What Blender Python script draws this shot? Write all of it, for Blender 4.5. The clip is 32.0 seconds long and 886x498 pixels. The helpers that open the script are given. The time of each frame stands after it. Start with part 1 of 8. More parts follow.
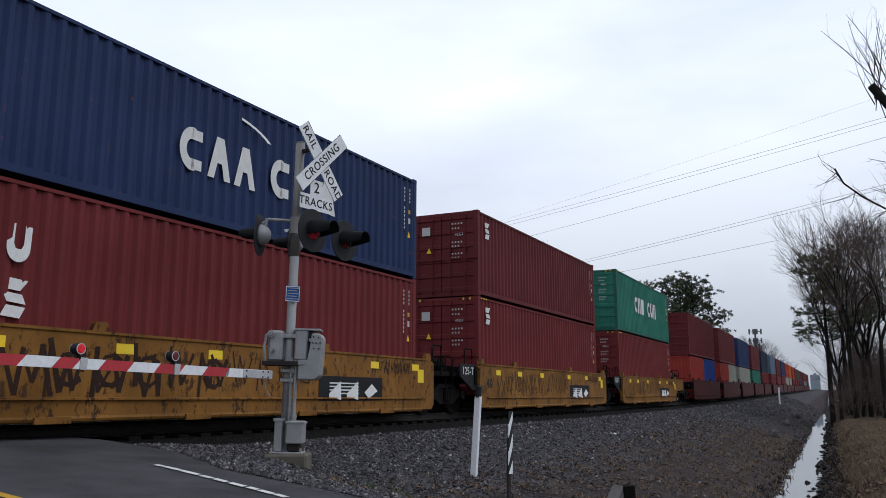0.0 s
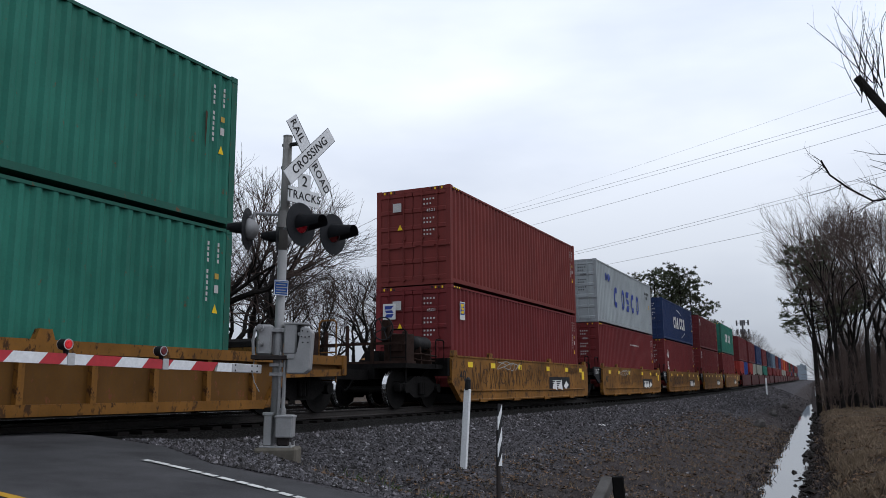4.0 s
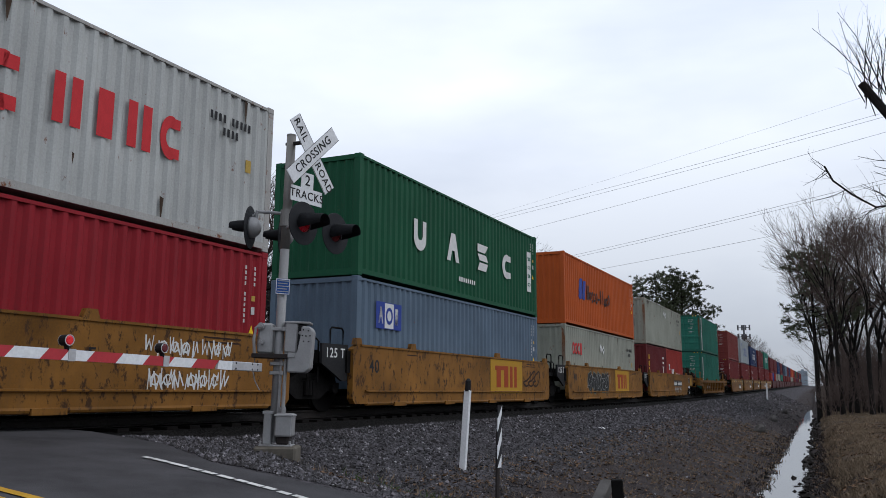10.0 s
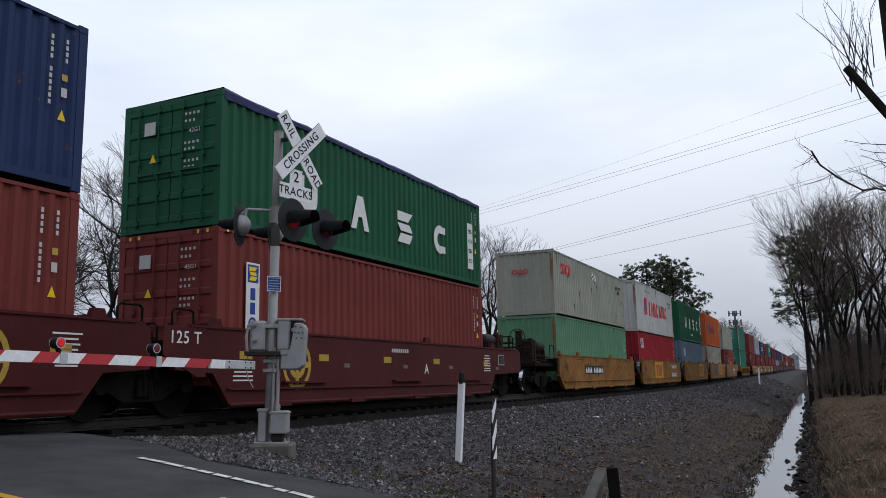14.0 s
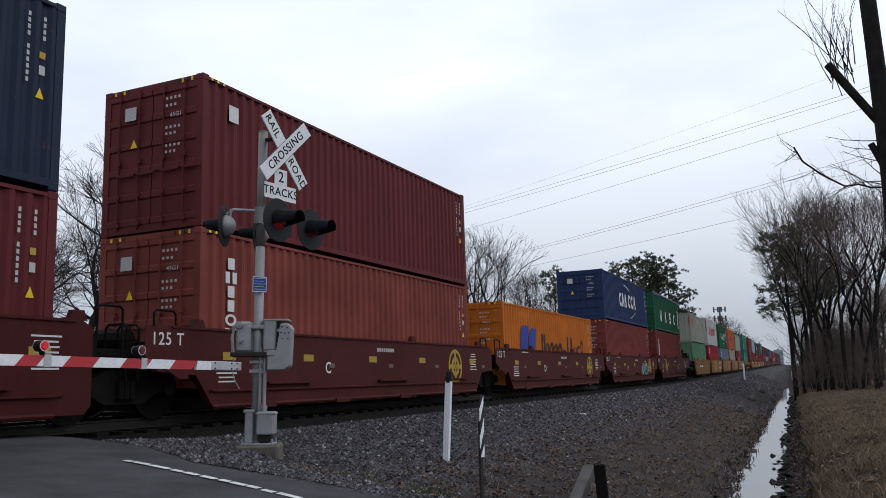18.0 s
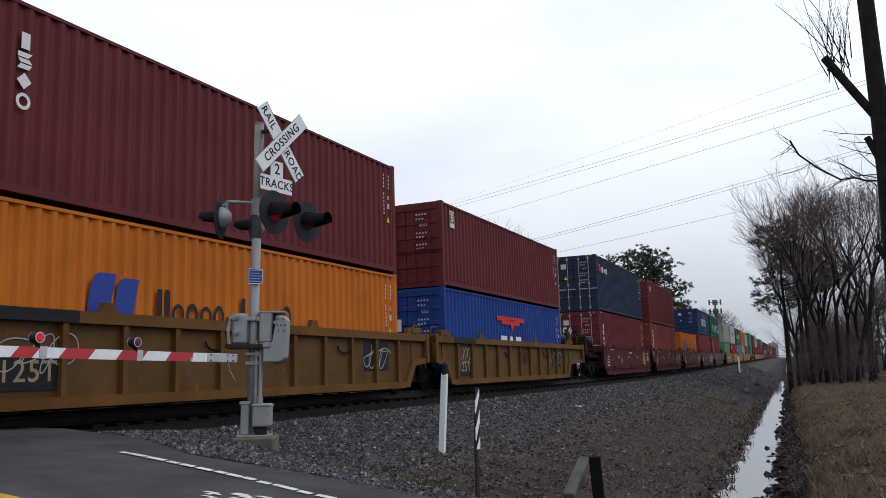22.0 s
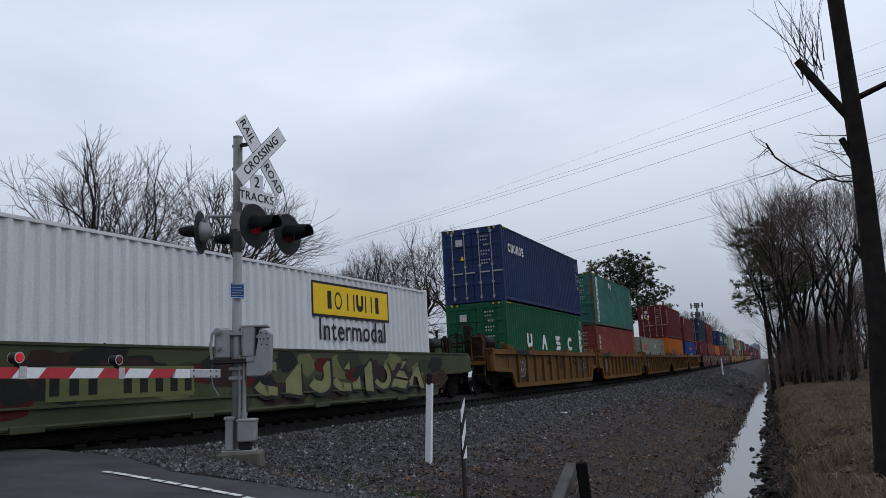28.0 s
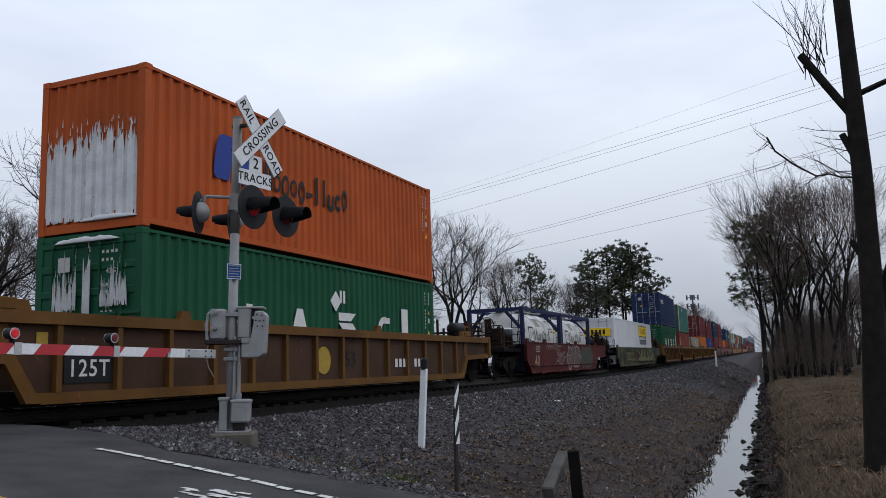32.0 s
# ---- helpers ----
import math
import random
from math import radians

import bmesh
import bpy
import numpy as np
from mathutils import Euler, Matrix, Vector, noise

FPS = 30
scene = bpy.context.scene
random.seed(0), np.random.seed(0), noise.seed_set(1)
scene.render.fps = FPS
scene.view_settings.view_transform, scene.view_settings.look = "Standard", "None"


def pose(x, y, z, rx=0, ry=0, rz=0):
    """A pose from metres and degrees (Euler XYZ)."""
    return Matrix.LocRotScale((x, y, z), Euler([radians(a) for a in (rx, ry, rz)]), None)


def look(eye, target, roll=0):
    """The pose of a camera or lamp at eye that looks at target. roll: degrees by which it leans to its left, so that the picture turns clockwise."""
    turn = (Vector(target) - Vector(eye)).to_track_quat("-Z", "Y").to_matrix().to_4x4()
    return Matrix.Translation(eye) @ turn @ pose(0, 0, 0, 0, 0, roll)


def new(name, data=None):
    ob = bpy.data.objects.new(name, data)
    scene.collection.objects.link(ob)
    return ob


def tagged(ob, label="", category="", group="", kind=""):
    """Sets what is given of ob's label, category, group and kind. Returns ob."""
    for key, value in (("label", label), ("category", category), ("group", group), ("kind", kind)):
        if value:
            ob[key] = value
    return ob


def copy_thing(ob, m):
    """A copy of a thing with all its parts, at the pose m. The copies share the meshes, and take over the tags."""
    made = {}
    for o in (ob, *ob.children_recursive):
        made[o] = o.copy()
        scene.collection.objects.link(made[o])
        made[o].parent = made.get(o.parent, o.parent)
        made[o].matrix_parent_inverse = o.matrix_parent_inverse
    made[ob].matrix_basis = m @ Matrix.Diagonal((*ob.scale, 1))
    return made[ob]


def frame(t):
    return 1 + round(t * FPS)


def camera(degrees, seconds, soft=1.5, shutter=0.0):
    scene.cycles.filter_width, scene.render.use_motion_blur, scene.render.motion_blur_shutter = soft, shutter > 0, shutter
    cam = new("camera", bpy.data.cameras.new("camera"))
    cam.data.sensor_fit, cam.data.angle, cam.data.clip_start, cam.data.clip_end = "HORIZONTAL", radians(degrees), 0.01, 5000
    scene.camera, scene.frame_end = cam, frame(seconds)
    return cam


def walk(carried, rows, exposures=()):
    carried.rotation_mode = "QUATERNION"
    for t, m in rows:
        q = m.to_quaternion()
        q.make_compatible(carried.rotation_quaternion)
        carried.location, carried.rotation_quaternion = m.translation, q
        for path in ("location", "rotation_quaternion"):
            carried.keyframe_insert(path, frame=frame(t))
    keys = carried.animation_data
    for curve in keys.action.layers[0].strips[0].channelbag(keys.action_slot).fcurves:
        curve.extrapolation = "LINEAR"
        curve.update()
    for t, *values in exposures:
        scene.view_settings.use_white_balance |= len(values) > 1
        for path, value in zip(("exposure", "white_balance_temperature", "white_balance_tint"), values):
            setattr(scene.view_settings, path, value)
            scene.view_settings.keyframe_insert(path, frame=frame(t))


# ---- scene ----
# Plan: z = 0 is the top of the rail, the train runs towards +y, x points to the ditch and the field.
EYE = Vector((0.0, 0.0, 0.43))
cam = camera(56.08, 32.0, soft=0.5)


def aim(yaw, pitch, roll):
    """Pose of the hand-held camera: degrees left of +y, degrees up, lean."""
    a, b = radians(yaw), radians(pitch)
    return look(EYE, EYE + Vector((-math.sin(a) * math.cos(b), math.cos(a) * math.cos(b), math.sin(b))), roll)


walk(cam, [(t, aim(y, p, r)) for t, y, p, r in (
    (0.0, 27.4, 10.1, 0.04), (0.5, 27.28, 10.11, 0.25), (1.0, 27.24, 10.13, 0.36), (1.5, 27.01, 10.56, -0.33), (2.0, 27.04, 10.5, -0.1),
    (2.5, 27.06, 10.29, 0.05), (3.0, 26.86, 10.24, -0.23), (3.5, 26.62, 9.9, -0.31), (5.5, 26.79, 9.35, -0.31), (6.0, 27.11, 9.58, -0.01),
    (6.5, 27.03, 9.59, -0.07), (7.0, 27.17, 9.46, 0.16), (7.5, 27.02, 9.41, 0.22), (8.0, 27.01, 9.02, -0.08), (8.5, 26.82, 9.13, 0.34),
    (9.0, 26.97, 9.13, 0.28), (9.5, 26.87, 9.41, 0.22), (10.0, 26.75, 9.68, 0.39), (10.5, 26.76, 9.78, -0.03), (11.0, 26.64, 9.74, -0.15),
    (11.5, 26.74, 9.52, -0.08), (12.0, 26.88, 9.36, -0.22), (12.5, 26.69, 9.21, -0.91), (13.0, 26.39, 9.22, -0.88), (13.5, 26.16, 9.27, -0.77),
    (14.0, 26.1, 9.21, -1.1), (14.5, 25.97, 9.18, -1.43), (16.5, 25.42, 9.15, -1.28), (17.0, 25.41, 9.12, -1.1), (17.5, 25.27, 9.2, -1.58),
    (18.0, 25.12, 9.11, -1.74), (18.5, 25.15, 8.9, -1.62), (19.0, 25.09, 8.93, -1.66), (19.5, 24.98, 8.91, -1.84), (20.0, 24.69, 8.84, -2.35),
    (20.5, 24.77, 8.69, -2.29), (21.0, 24.59, 8.57, -2.33), (21.5, 24.72, 8.6, -1.66), (22.0, 24.87, 8.58, -1.65), (22.5, 24.91, 8.56, -1.7),
    (23.0, 24.93, 8.67, -1.61), (23.5, 25.09, 8.72, -1.63), (24.0, 24.9, 8.91, -1.42), (24.5, 25.16, 9.0, -1.52), (25.0, 25.18, 9.0, -1.95),
    (25.5, 25.42, 8.82, -2.14), (27.5, 23.79, 9.31, -2.97), (28.0, 23.59, 9.18, -3.17), (28.5, 23.32, 8.98, -3.68), (29.0, 23.68, 8.75, -2.71),
    (29.5, 23.81, 8.52, -2.5), (30.0, 23.73, 8.7, -2.02), (30.5, 23.85, 8.48, -1.28), (31.0, 23.55, 8.34, -1.71), (31.5, 23.52, 8.29, -1.69),
    (32.0, 23.46, 8.21, -1.81))], exposures=((0.0, -0.12, 6200, 10), (6.0, -0.16, 6250, 10), (9.0, -0.13, 6250, 10), (14.0, -0.17, 6250, 10), (17.0, -0.2, 6200, 10), (19.5, 0.05, 6350, 10), (22.5, -0.02, 6300, 10), (24.0, -0.2, 6150, 10), (25.0, -0.12, 6250, 10), (28.0, -0.42, 6100, 10), (30.0, -0.42, 6100, 10), (32.0, -0.27, 6200, 10)))

# ---- daylight: an overcast sky ----
world = bpy.data.worlds.new("overcast_sky")
scene.world = world
world.use_nodes = True
wn, wl = world.node_tree.nodes, world.node_tree.links
wn.clear()
w_out = wn.new("ShaderNodeOutputWorld")
w_bg = wn.new("ShaderNodeBackground")
w_bg.inputs["Strength"].default_value = 0.1
w_sky = wn.new("ShaderNodeTexSky")
w_sky.sky_type, w_sky.sun_disc = "NISHITA", False
w_sky.sun_elevation, w_sky.sun_rotation = radians(48), radians(64)
w_co = wn.new("ShaderNodeTexCoord")
w_map = wn.new("ShaderNodeMapping")
w_map.inputs["Scale"].default_value = (1.0, 1.0, 3.2)
w_noise = wn.new("ShaderNodeTexNoise")
w_noise.inputs["Scale"].default_value, w_noise.inputs["Detail"].default_value = 1.7, 5.0
w_noise.inputs["Roughness"].default_value = 0.52
w_ramp = wn.new("ShaderNodeValToRGB")
w_ramp.color_ramp.elements[0].position, w_ramp.color_ramp.elements[0].color = 0.34, (8.0, 8.6, 9.9, 1)
w_ramp.color_ramp.elements[1].position, w_ramp.color_ramp.elements[1].color = 0.66, (11.0, 11.45, 12.3, 1)
# lighter overhead, greyer towards the horizon
w_sep = wn.new("ShaderNodeSeparateXYZ")
w_h = wn.new("ShaderNodeMapRange")
w_h.inputs["From Min"].default_value, w_h.inputs["From Max"].default_value = 0.0, 0.36
w_h.inputs["To Min"].default_value, w_h.inputs["To Max"].default_value = 0.5, 1.12
w_mul = wn.new("ShaderNodeMix")
w_mul.data_type, w_mul.blend_type = "RGBA", "MULTIPLY"
w_mul.inputs[0].default_value = 1.0
w_mix = wn.new("ShaderNodeMix")
w_mix.data_type = "RGBA"
w_mix.inputs[0].default_value = 0.92
wl.new(w_co.outputs["Generated"], w_map.inputs["Vector"])
wl.new(w_map.outputs["Vector"], w_noise.inputs["Vector"])
wl.new(w_noise.outputs["Fac"], w_ramp.inputs["Fac"])
wl.new(w_co.outputs["Generated"], w_sep.inputs["Vector"])
wl.new(w_sep.outputs["Z"], w_h.inputs["Value"])
wl.new(w_ramp.outputs["Color"], w_mul.inputs[6])
wl.new(w_h.outputs["Result"], w_mul.inputs[7])
wl.new(w_sky.outputs["Color"], w_mix.inputs[6])
wl.new(w_mul.outputs[2], w_mix.inputs[7])
wl.new(w_mix.outputs[2], w_bg.inputs["Color"])
wl.new(w_bg.outputs["Background"], w_out.inputs["Surface"])

sun_data = bpy.data.lights.new("sun", "SUN")
sun_data.energy, sun_data.angle, sun_data.color = 0.9, radians(40), (1.0, 0.97, 0.94)
sun = new("sun", sun_data)
sun.matrix_world = look((45, 22, 55), (0, 0, 0))

# ---- materials ----
def ramp2(nt, fac, c0, c1, p0=0.3, p1=0.7):
    r = nt.nodes.new("ShaderNodeValToRGB")
    e = r.color_ramp.elements
    e[0].position, e[0].color, e[1].position, e[1].color = p0, (*c0, 1), p1, (*c1, 1)
    nt.links.new(fac, r.inputs["Fac"])
    return r.outputs["Color"]


def noise_of(nt, co, scale, detail=4.0, rough=0.55):
    n = nt.nodes.new("ShaderNodeTexNoise")
    n.inputs["Scale"].default_value, n.inputs["Detail"].default_value, n.inputs["Roughness"].default_value = scale, detail, rough
    nt.links.new(co, n.inputs["Vector"])
    return n.outputs["Fac"]


def mixed(nt, fac, a, b, kind="MIX"):
    m = nt.nodes.new("ShaderNodeMix")
    m.data_type, m.blend_type = "RGBA", kind
    for value, socket in ((fac, m.inputs[0]), (a, m.inputs[6]), (b, m.inputs[7])):
        if isinstance(value, (int, float)):
            socket.default_value = value
        elif isinstance(value, tuple):
            socket.default_value = (*value, 1)
        else:
            nt.links.new(value, socket)
    return m.outputs[2]


def scaled_co(nt, co, sx, sy, sz):
    m = nt.nodes.new("ShaderNodeMapping")
    m.inputs["Scale"].default_value = (sx, sy, sz)
    nt.links.new(co, m.inputs["Vector"])
    return m.outputs["Vector"]


MATS = {}


def mat(name, col, rough=0.6, metal=0.0, vary=0.22, scale=2.0, fine=25.0, bump=0.15, stain=None, amount=0.0, streak=False, glow=0.0, random_tint=0.0):
    """A surface with colour variation at two scales, optional stains or vertical run-off streaks, and fine relief."""
    if name in MATS:
        return MATS[name]
    m = bpy.data.materials.new(name)
    m.use_nodes = True
    nt = m.node_tree
    b = nt.nodes["Principled BSDF"]
    tc = nt.nodes.new("ShaderNodeTexCoord")
    co = tc.outputs["Object"]
    dark = tuple(c * (1 - vary) for c in col)
    light = tuple(min(1.0, c * (1 + vary * 0.6) + 0.012 * vary) for c in col)
    colour = ramp2(nt, noise_of(nt, co, scale), dark, light)
    grain = noise_of(nt, co, fine, 3.0)
    colour = mixed(nt, 0.22, colour, ramp2(nt, grain, tuple(c * 0.55 for c in col), tuple(min(1, c * 1.3) for c in col)))
    if streak:
        run = noise_of(nt, scaled_co(nt, co, 5.0, 5.0, 0.35), 1.6, 5.0, 0.62)
        colour = mixed(nt, ramp2(nt, run, (0, 0, 0), (0.34, 0.34, 0.34), 0.5, 0.78), colour, tuple(c * 0.5 + 0.02 for c in col))
    if stain:
        spots = noise_of(nt, scaled_co(nt, co, 1, 1, 0.55), 7.0, 7.0, 0.72)
        lo = 0.70 - amount * 0.22
        colour = mixed(nt, ramp2(nt, spots, (0, 0, 0), (1, 1, 1), lo, lo + 0.07), colour, stain)
    if random_tint:
        oi = nt.nodes.new("ShaderNodeObjectInfo")
        colour = mixed(nt, 1.0, colour, ramp2(nt, oi.outputs["Random"], (1 - random_tint,) * 3, (1, 1, 1), 0.0, 1.0), "MULTIPLY")
    nt.links.new(colour, b.inputs["Base Color"])
    b.inputs["Roughness"].default_value, b.inputs["Metallic"].default_value = rough, metal
    nt.links.new(ramp2(nt, grain, (rough * 0.8,) * 3, (min(1, rough * 1.2),) * 3), b.inputs["Roughness"])
    b.inputs["Specular IOR Level"].default_value = 0.5 if rough < 0.5 or metal else 0.14 if rough < 0.7 else 0.08
    if bump:
        bp = nt.nodes.new("ShaderNodeBump")
        bp.inputs["Strength"].default_value, bp.inputs["Distance"].default_value = bump, 0.01
        nt.links.new(grain, bp.inputs["Height"])
        nt.links.new(bp.outputs["Normal"], b.inputs["Normal"])
    if glow:
        b.inputs["Emission Color"].default_value = (*col, 1)
        b.inputs["Emission Strength"].default_value = glow
    MATS[name] = m
    return m


RUST = (0.16, 0.055, 0.025)
GRIME = (0.05, 0.042, 0.035)


def paint(name, col, amount=0.25, vary=0.2):
    """Weathered steel paint of containers and wagons."""
    return mat(name, col, 0.66, 0.0, vary, 0.7, 30.0, 0.08, RUST, amount, True)


P_BLUE = paint("paint_navy", (0.0163, 0.0311, 0.0888))
P_BLUE2 = paint("paint_dark_blue", (0.0163, 0.0244, 0.0481), 0.2)
P_APL = paint("paint_bright_blue", (0.0133, 0.0444, 0.207))
P_RED = paint("paint_oxide_red", (0.138, 0.0205, 0.0215), 0.2)
P_MAROON = paint("paint_maroon", (0.108, 0.0175, 0.0195), 0.12)
P_BROWN = paint("paint_red_brown", (0.155, 0.03, 0.0255), 0.2)
P_RUSTRED = paint("paint_faded_rust_red", (0.185, 0.042, 0.031), 0.3, 0.34)
P_SCARLET = paint("paint_scarlet", (0.244, 0.0133, 0.0207), 0.1)
P_KRED = paint("paint_light_red", (0.274, 0.0333, 0.0259), 0.15)
P_GREY = paint("paint_light_grey", (0.311, 0.34, 0.348), 0.2)
P_WHITE = paint("paint_off_white", (0.414, 0.422, 0.407), 0.25)
P_CREAM = paint("paint_grey_green", (0.275, 0.282, 0.235), 0.32)
P_TEAL = paint("paint_teal_green", (0.026, 0.155, 0.112), 0.25, 0.3)
P_JADE = paint("paint_weathered_teal", (0.042, 0.138, 0.112), 0.4, 0.36)
P_GREEN = paint("paint_dark_green", (0.0104, 0.0777, 0.037), 0.12)
P_MINT = paint("paint_pale_green", (0.0962, 0.215, 0.126), 0.2)
P_ORANGE = paint("paint_orange", (0.405, 0.08, 0.0155), 0.14)
P_AMBER = paint("paint_amber", (0.45, 0.122, 0.0105), 0.14)
P_STEELBLUE = paint("paint_grey_blue", (0.105, 0.146, 0.195), 0.15)
P_CLEAN = paint("paint_clean_white", (0.6, 0.61, 0.62), 0.05, 0.08)
P_YELLOW = mat("wagon_yellow", (0.205, 0.09, 0.015), 0.62, 0.0, 0.6, 0.7, 30.0, 0.08, (0.055, 0.026, 0.011), 0.75, True)
P_YELLOW_NEW = paint("wagon_yellow_fresh", (0.407, 0.222, 0.0222), 0.05, 0.12)
P_YBROWN = paint("wagon_yellow_brown", (0.118, 0.054, 0.0105), 0.5, 0.45)
P_OXIDE = paint("wagon_oxide_brown", (0.056, 0.0072, 0.0066), 0.2, 0.3)
P_OCHRE = paint("wagon_ochre_panel", (0.085, 0.044, 0.0125), 0.45, 0.5)
P_PANEL = paint("wagon_brown_panel", (0.05, 0.024, 0.012), 0.3, 0.5)
P_WMAROON = paint("wagon_maroon", (0.062, 0.0066, 0.0052), 0.25, 0.35)
P_FRAMES = {P_WHITE: paint("rusty_off_white_frame", (0.36, 0.35, 0.33), 0.5), P_CREAM: paint("rusty_grey_green_frame", (0.25, 0.245, 0.2), 0.5), P_GREY: paint("worn_grey_frame", (0.27, 0.29, 0.3), 0.35), P_MINT: paint("worn_pale_green_frame", (0.09, 0.18, 0.105), 0.5), P_TEAL: paint("worn_teal_frame", (0.02, 0.1, 0.072), 0.4), P_JADE: paint("rusty_teal_frame", (0.04, 0.085, 0.064), 0.75)}
P_CAMO = mat("wagon_green", (0.05, 0.056, 0.027), 0.6, 0, 0.3, 0.8, 25, 0.08, None, 0, True)
M_CAMO2 = mat("graffiti_dark_green", (0.03, 0.038, 0.02), 0.6)
M_CAMO3 = mat("graffiti_black", (0.012, 0.012, 0.012), 0.6)
M_CAMO5 = mat("graffiti_brown", (0.028, 0.014, 0.012), 0.6)
M_CAMO6 = mat("graffiti_moss", (0.12, 0.125, 0.05), 0.6)
M_CAMO4 = mat("graffiti_tan", (0.17, 0.17, 0.075), 0.6)
# underframe and wheels coloured near black to deepen the shade below the wagons
M_UNDER = mat("darkened_underframe", (0.005, 0.0044, 0.0042), 0.85, 0.0, 0.4, 3, 30, 0.3)
M_WHEEL = mat("darkened_wheel_steel", (0.006, 0.0055, 0.0052), 0.85, 0.0, 0.3, 5, 40, 0.2)
M_TREAD = mat("polished_steel", (0.55, 0.55, 0.55), 0.25, 1.0, 0.1, 5, 40, 0.02)
M_STEEL = mat("galvanised_steel", (0.28, 0.28, 0.282), 0.55, 0.3, 0.18, 4, 45, 0.1, (0.2, 0.19, 0.17), 0.25)
M_RODS = mat("lock_rod_zinc", (0.3, 0.3, 0.3), 0.5, 0.4)
M_CASTING = mat("casting_grime", (0.03, 0.025, 0.024), 0.7)
M_CHAR = mat("charred_wood", (0.006, 0.0055, 0.005), 0.9)
M_BLACK = mat("black_paint", (0.014, 0.014, 0.015), 0.55)
M_MARK_W = mat("marking_white", (0.62, 0.62, 0.6), 0.6, 0, 0.12, 4)
M_CODE = mat("faded_code_paint", (0.46, 0.45, 0.44), 0.6, 0, 0.25, 6)
M_MARK_B = mat("marking_blue", (0.03, 0.055, 0.26), 0.6, 0, 0.12, 4)
M_MARK_R = mat("marking_red", (0.5, 0.03, 0.035), 0.6, 0, 0.12, 4)
M_MARK_Y = mat("marking_yellow", (0.75, 0.5, 0.02), 0.6, 0, 0.1, 4)
M_MARK_K = mat("marking_black", (0.02, 0.02, 0.022), 0.6, 0, 0.1, 4)
M_MARK_G = mat("marking_green", (0.02, 0.12, 0.08), 0.6, 0, 0.1, 4)
M_SPRAY = mat("spray_paint_grey", (0.33, 0.34, 0.33), 0.6, 0, 0.3, 6)
M_SPRAY_K = mat("spray_paint_dark", (0.03, 0.014, 0.009), 0.6, 0, 0.3, 6)
M_SPRAY_F = mat("faded_dark_spray", (0.075, 0.036, 0.014), 0.65, 0, 0.3, 6)
M_SPRAY_T = mat("spray_paint_teal", (0.12, 0.3, 0.3), 0.6, 0, 0.3, 6)
M_TANK = mat("tank_white", (0.52, 0.52, 0.5), 0.45, 0, 0.2, 1.2, 25, 0.05, (0.24, 0.22, 0.19), 0.45, True)
M_SIGN_W = mat("sign_white", (0.72, 0.73, 0.74), 0.5, 0, 0.06, 5)
M_SIGN_B = mat("sign_blue", (0.015, 0.075, 0.27), 0.5, 0, 0.08, 6)
M_GATE_R = mat("gate_red", (0.42, 0.02, 0.03), 0.45, 0, 0.12, 5)
M_RAIL = mat("rail_rust", (0.014, 0.01, 0.008), 0.75, 0.2, 0.3, 4, 30, 0.2)
M_TIE = mat("tie_timber", (0.009, 0.0075, 0.0068), 0.9, 0, 0.35, 3, 20, 0.4)
M_CONC = mat("weathered_concrete", (0.12, 0.108, 0.09), 0.9, 0, 0.3, 4, 40, 0.3, (0.09, 0.08, 0.06), 0.4)
M_LAMP = mat("lit_red_lens", (0.5, 0.008, 0.014), 0.3, 0, 0.05, 5, 20, 0, glow=0.32)
M_LENS = mat("red_lens", (0.1, 0.005, 0.008), 0.25, 0, 0.1, 5, 20, 0, glow=0.03)
M_BARK = mat("bark", (0.016, 0.014, 0.0125), 0.9, 0, 0.35, 6, 30, 0.6)
M_TWIG = mat("bare_twigs", (0.038, 0.032, 0.03), 0.9, 0, 0.3, 1, 10, 0)
M_TWIG2 = mat("budding_twigs", (0.062, 0.044, 0.037), 0.9, 0, 0.3, 1, 10, 0)
M_TWIG3 = mat("brown_twigs", (0.1, 0.074, 0.064), 0.9, 0, 0.35, 0.6, 10, 0)
M_NEEDLE = mat("pine_needles", (0.078, 0.088, 0.052), 0.8, 0, 0.4, 0.6, 8, 0)
M_DRYGRASS = mat("dry_grass_blades", (0.19, 0.143, 0.098), 0.9, 0, 0.35, 0.8, 6, 0)
M_WEED = mat("green_weeds", (0.05, 0.085, 0.022), 0.85, 0, 0.35, 3, 12, 0)
M_SNOW_A = mat("dirty_snow_crust", (0.5, 0.5, 0.5), 0.6, 0, 0.25, 3, 30, 0.1, (0.3, 0.09, 0.03), 0.35, True)
M_SNOW_B = mat("clean_snow_crust", (0.62, 0.63, 0.64), 0.6, 0, 0.2, 3, 30, 0.1, (0.3, 0.09, 0.03), 0.25, True)
M_GEAR = mat("rusty_brake_gear", (0.024, 0.0125, 0.009), 0.8, 0, 0.45, 4, 30, 0.25)
M_REFLECT_DULL = mat("fresh_yellow_patch", (0.42, 0.24, 0.02), 0.6, 0, 0.15, 3)
M_TANKBLUE = mat("dark_blue_emblem", (0.03, 0.035, 0.07), 0.6)
M_LABELGREY = mat("faded_label_remains", (0.27, 0.25, 0.22), 0.7, 0, 0.3, 5, 30, 0.05, (0.4, 0.4, 0.39), 0.4)
M_DULLPLATE = mat("dull_yellow_plate", (0.42, 0.28, 0.06), 0.6, 0, 0.2, 6)
M_RUSTRUN = mat("rust_run", (0.17, 0.065, 0.025), 0.85, 0, 0.4, 5, 30, 0.1, (0.07, 0.03, 0.015), 0.5)
M_FADED_R = mat("faded_red_lettering", (0.42, 0.13, 0.09), 0.7, 0, 0.25, 5)
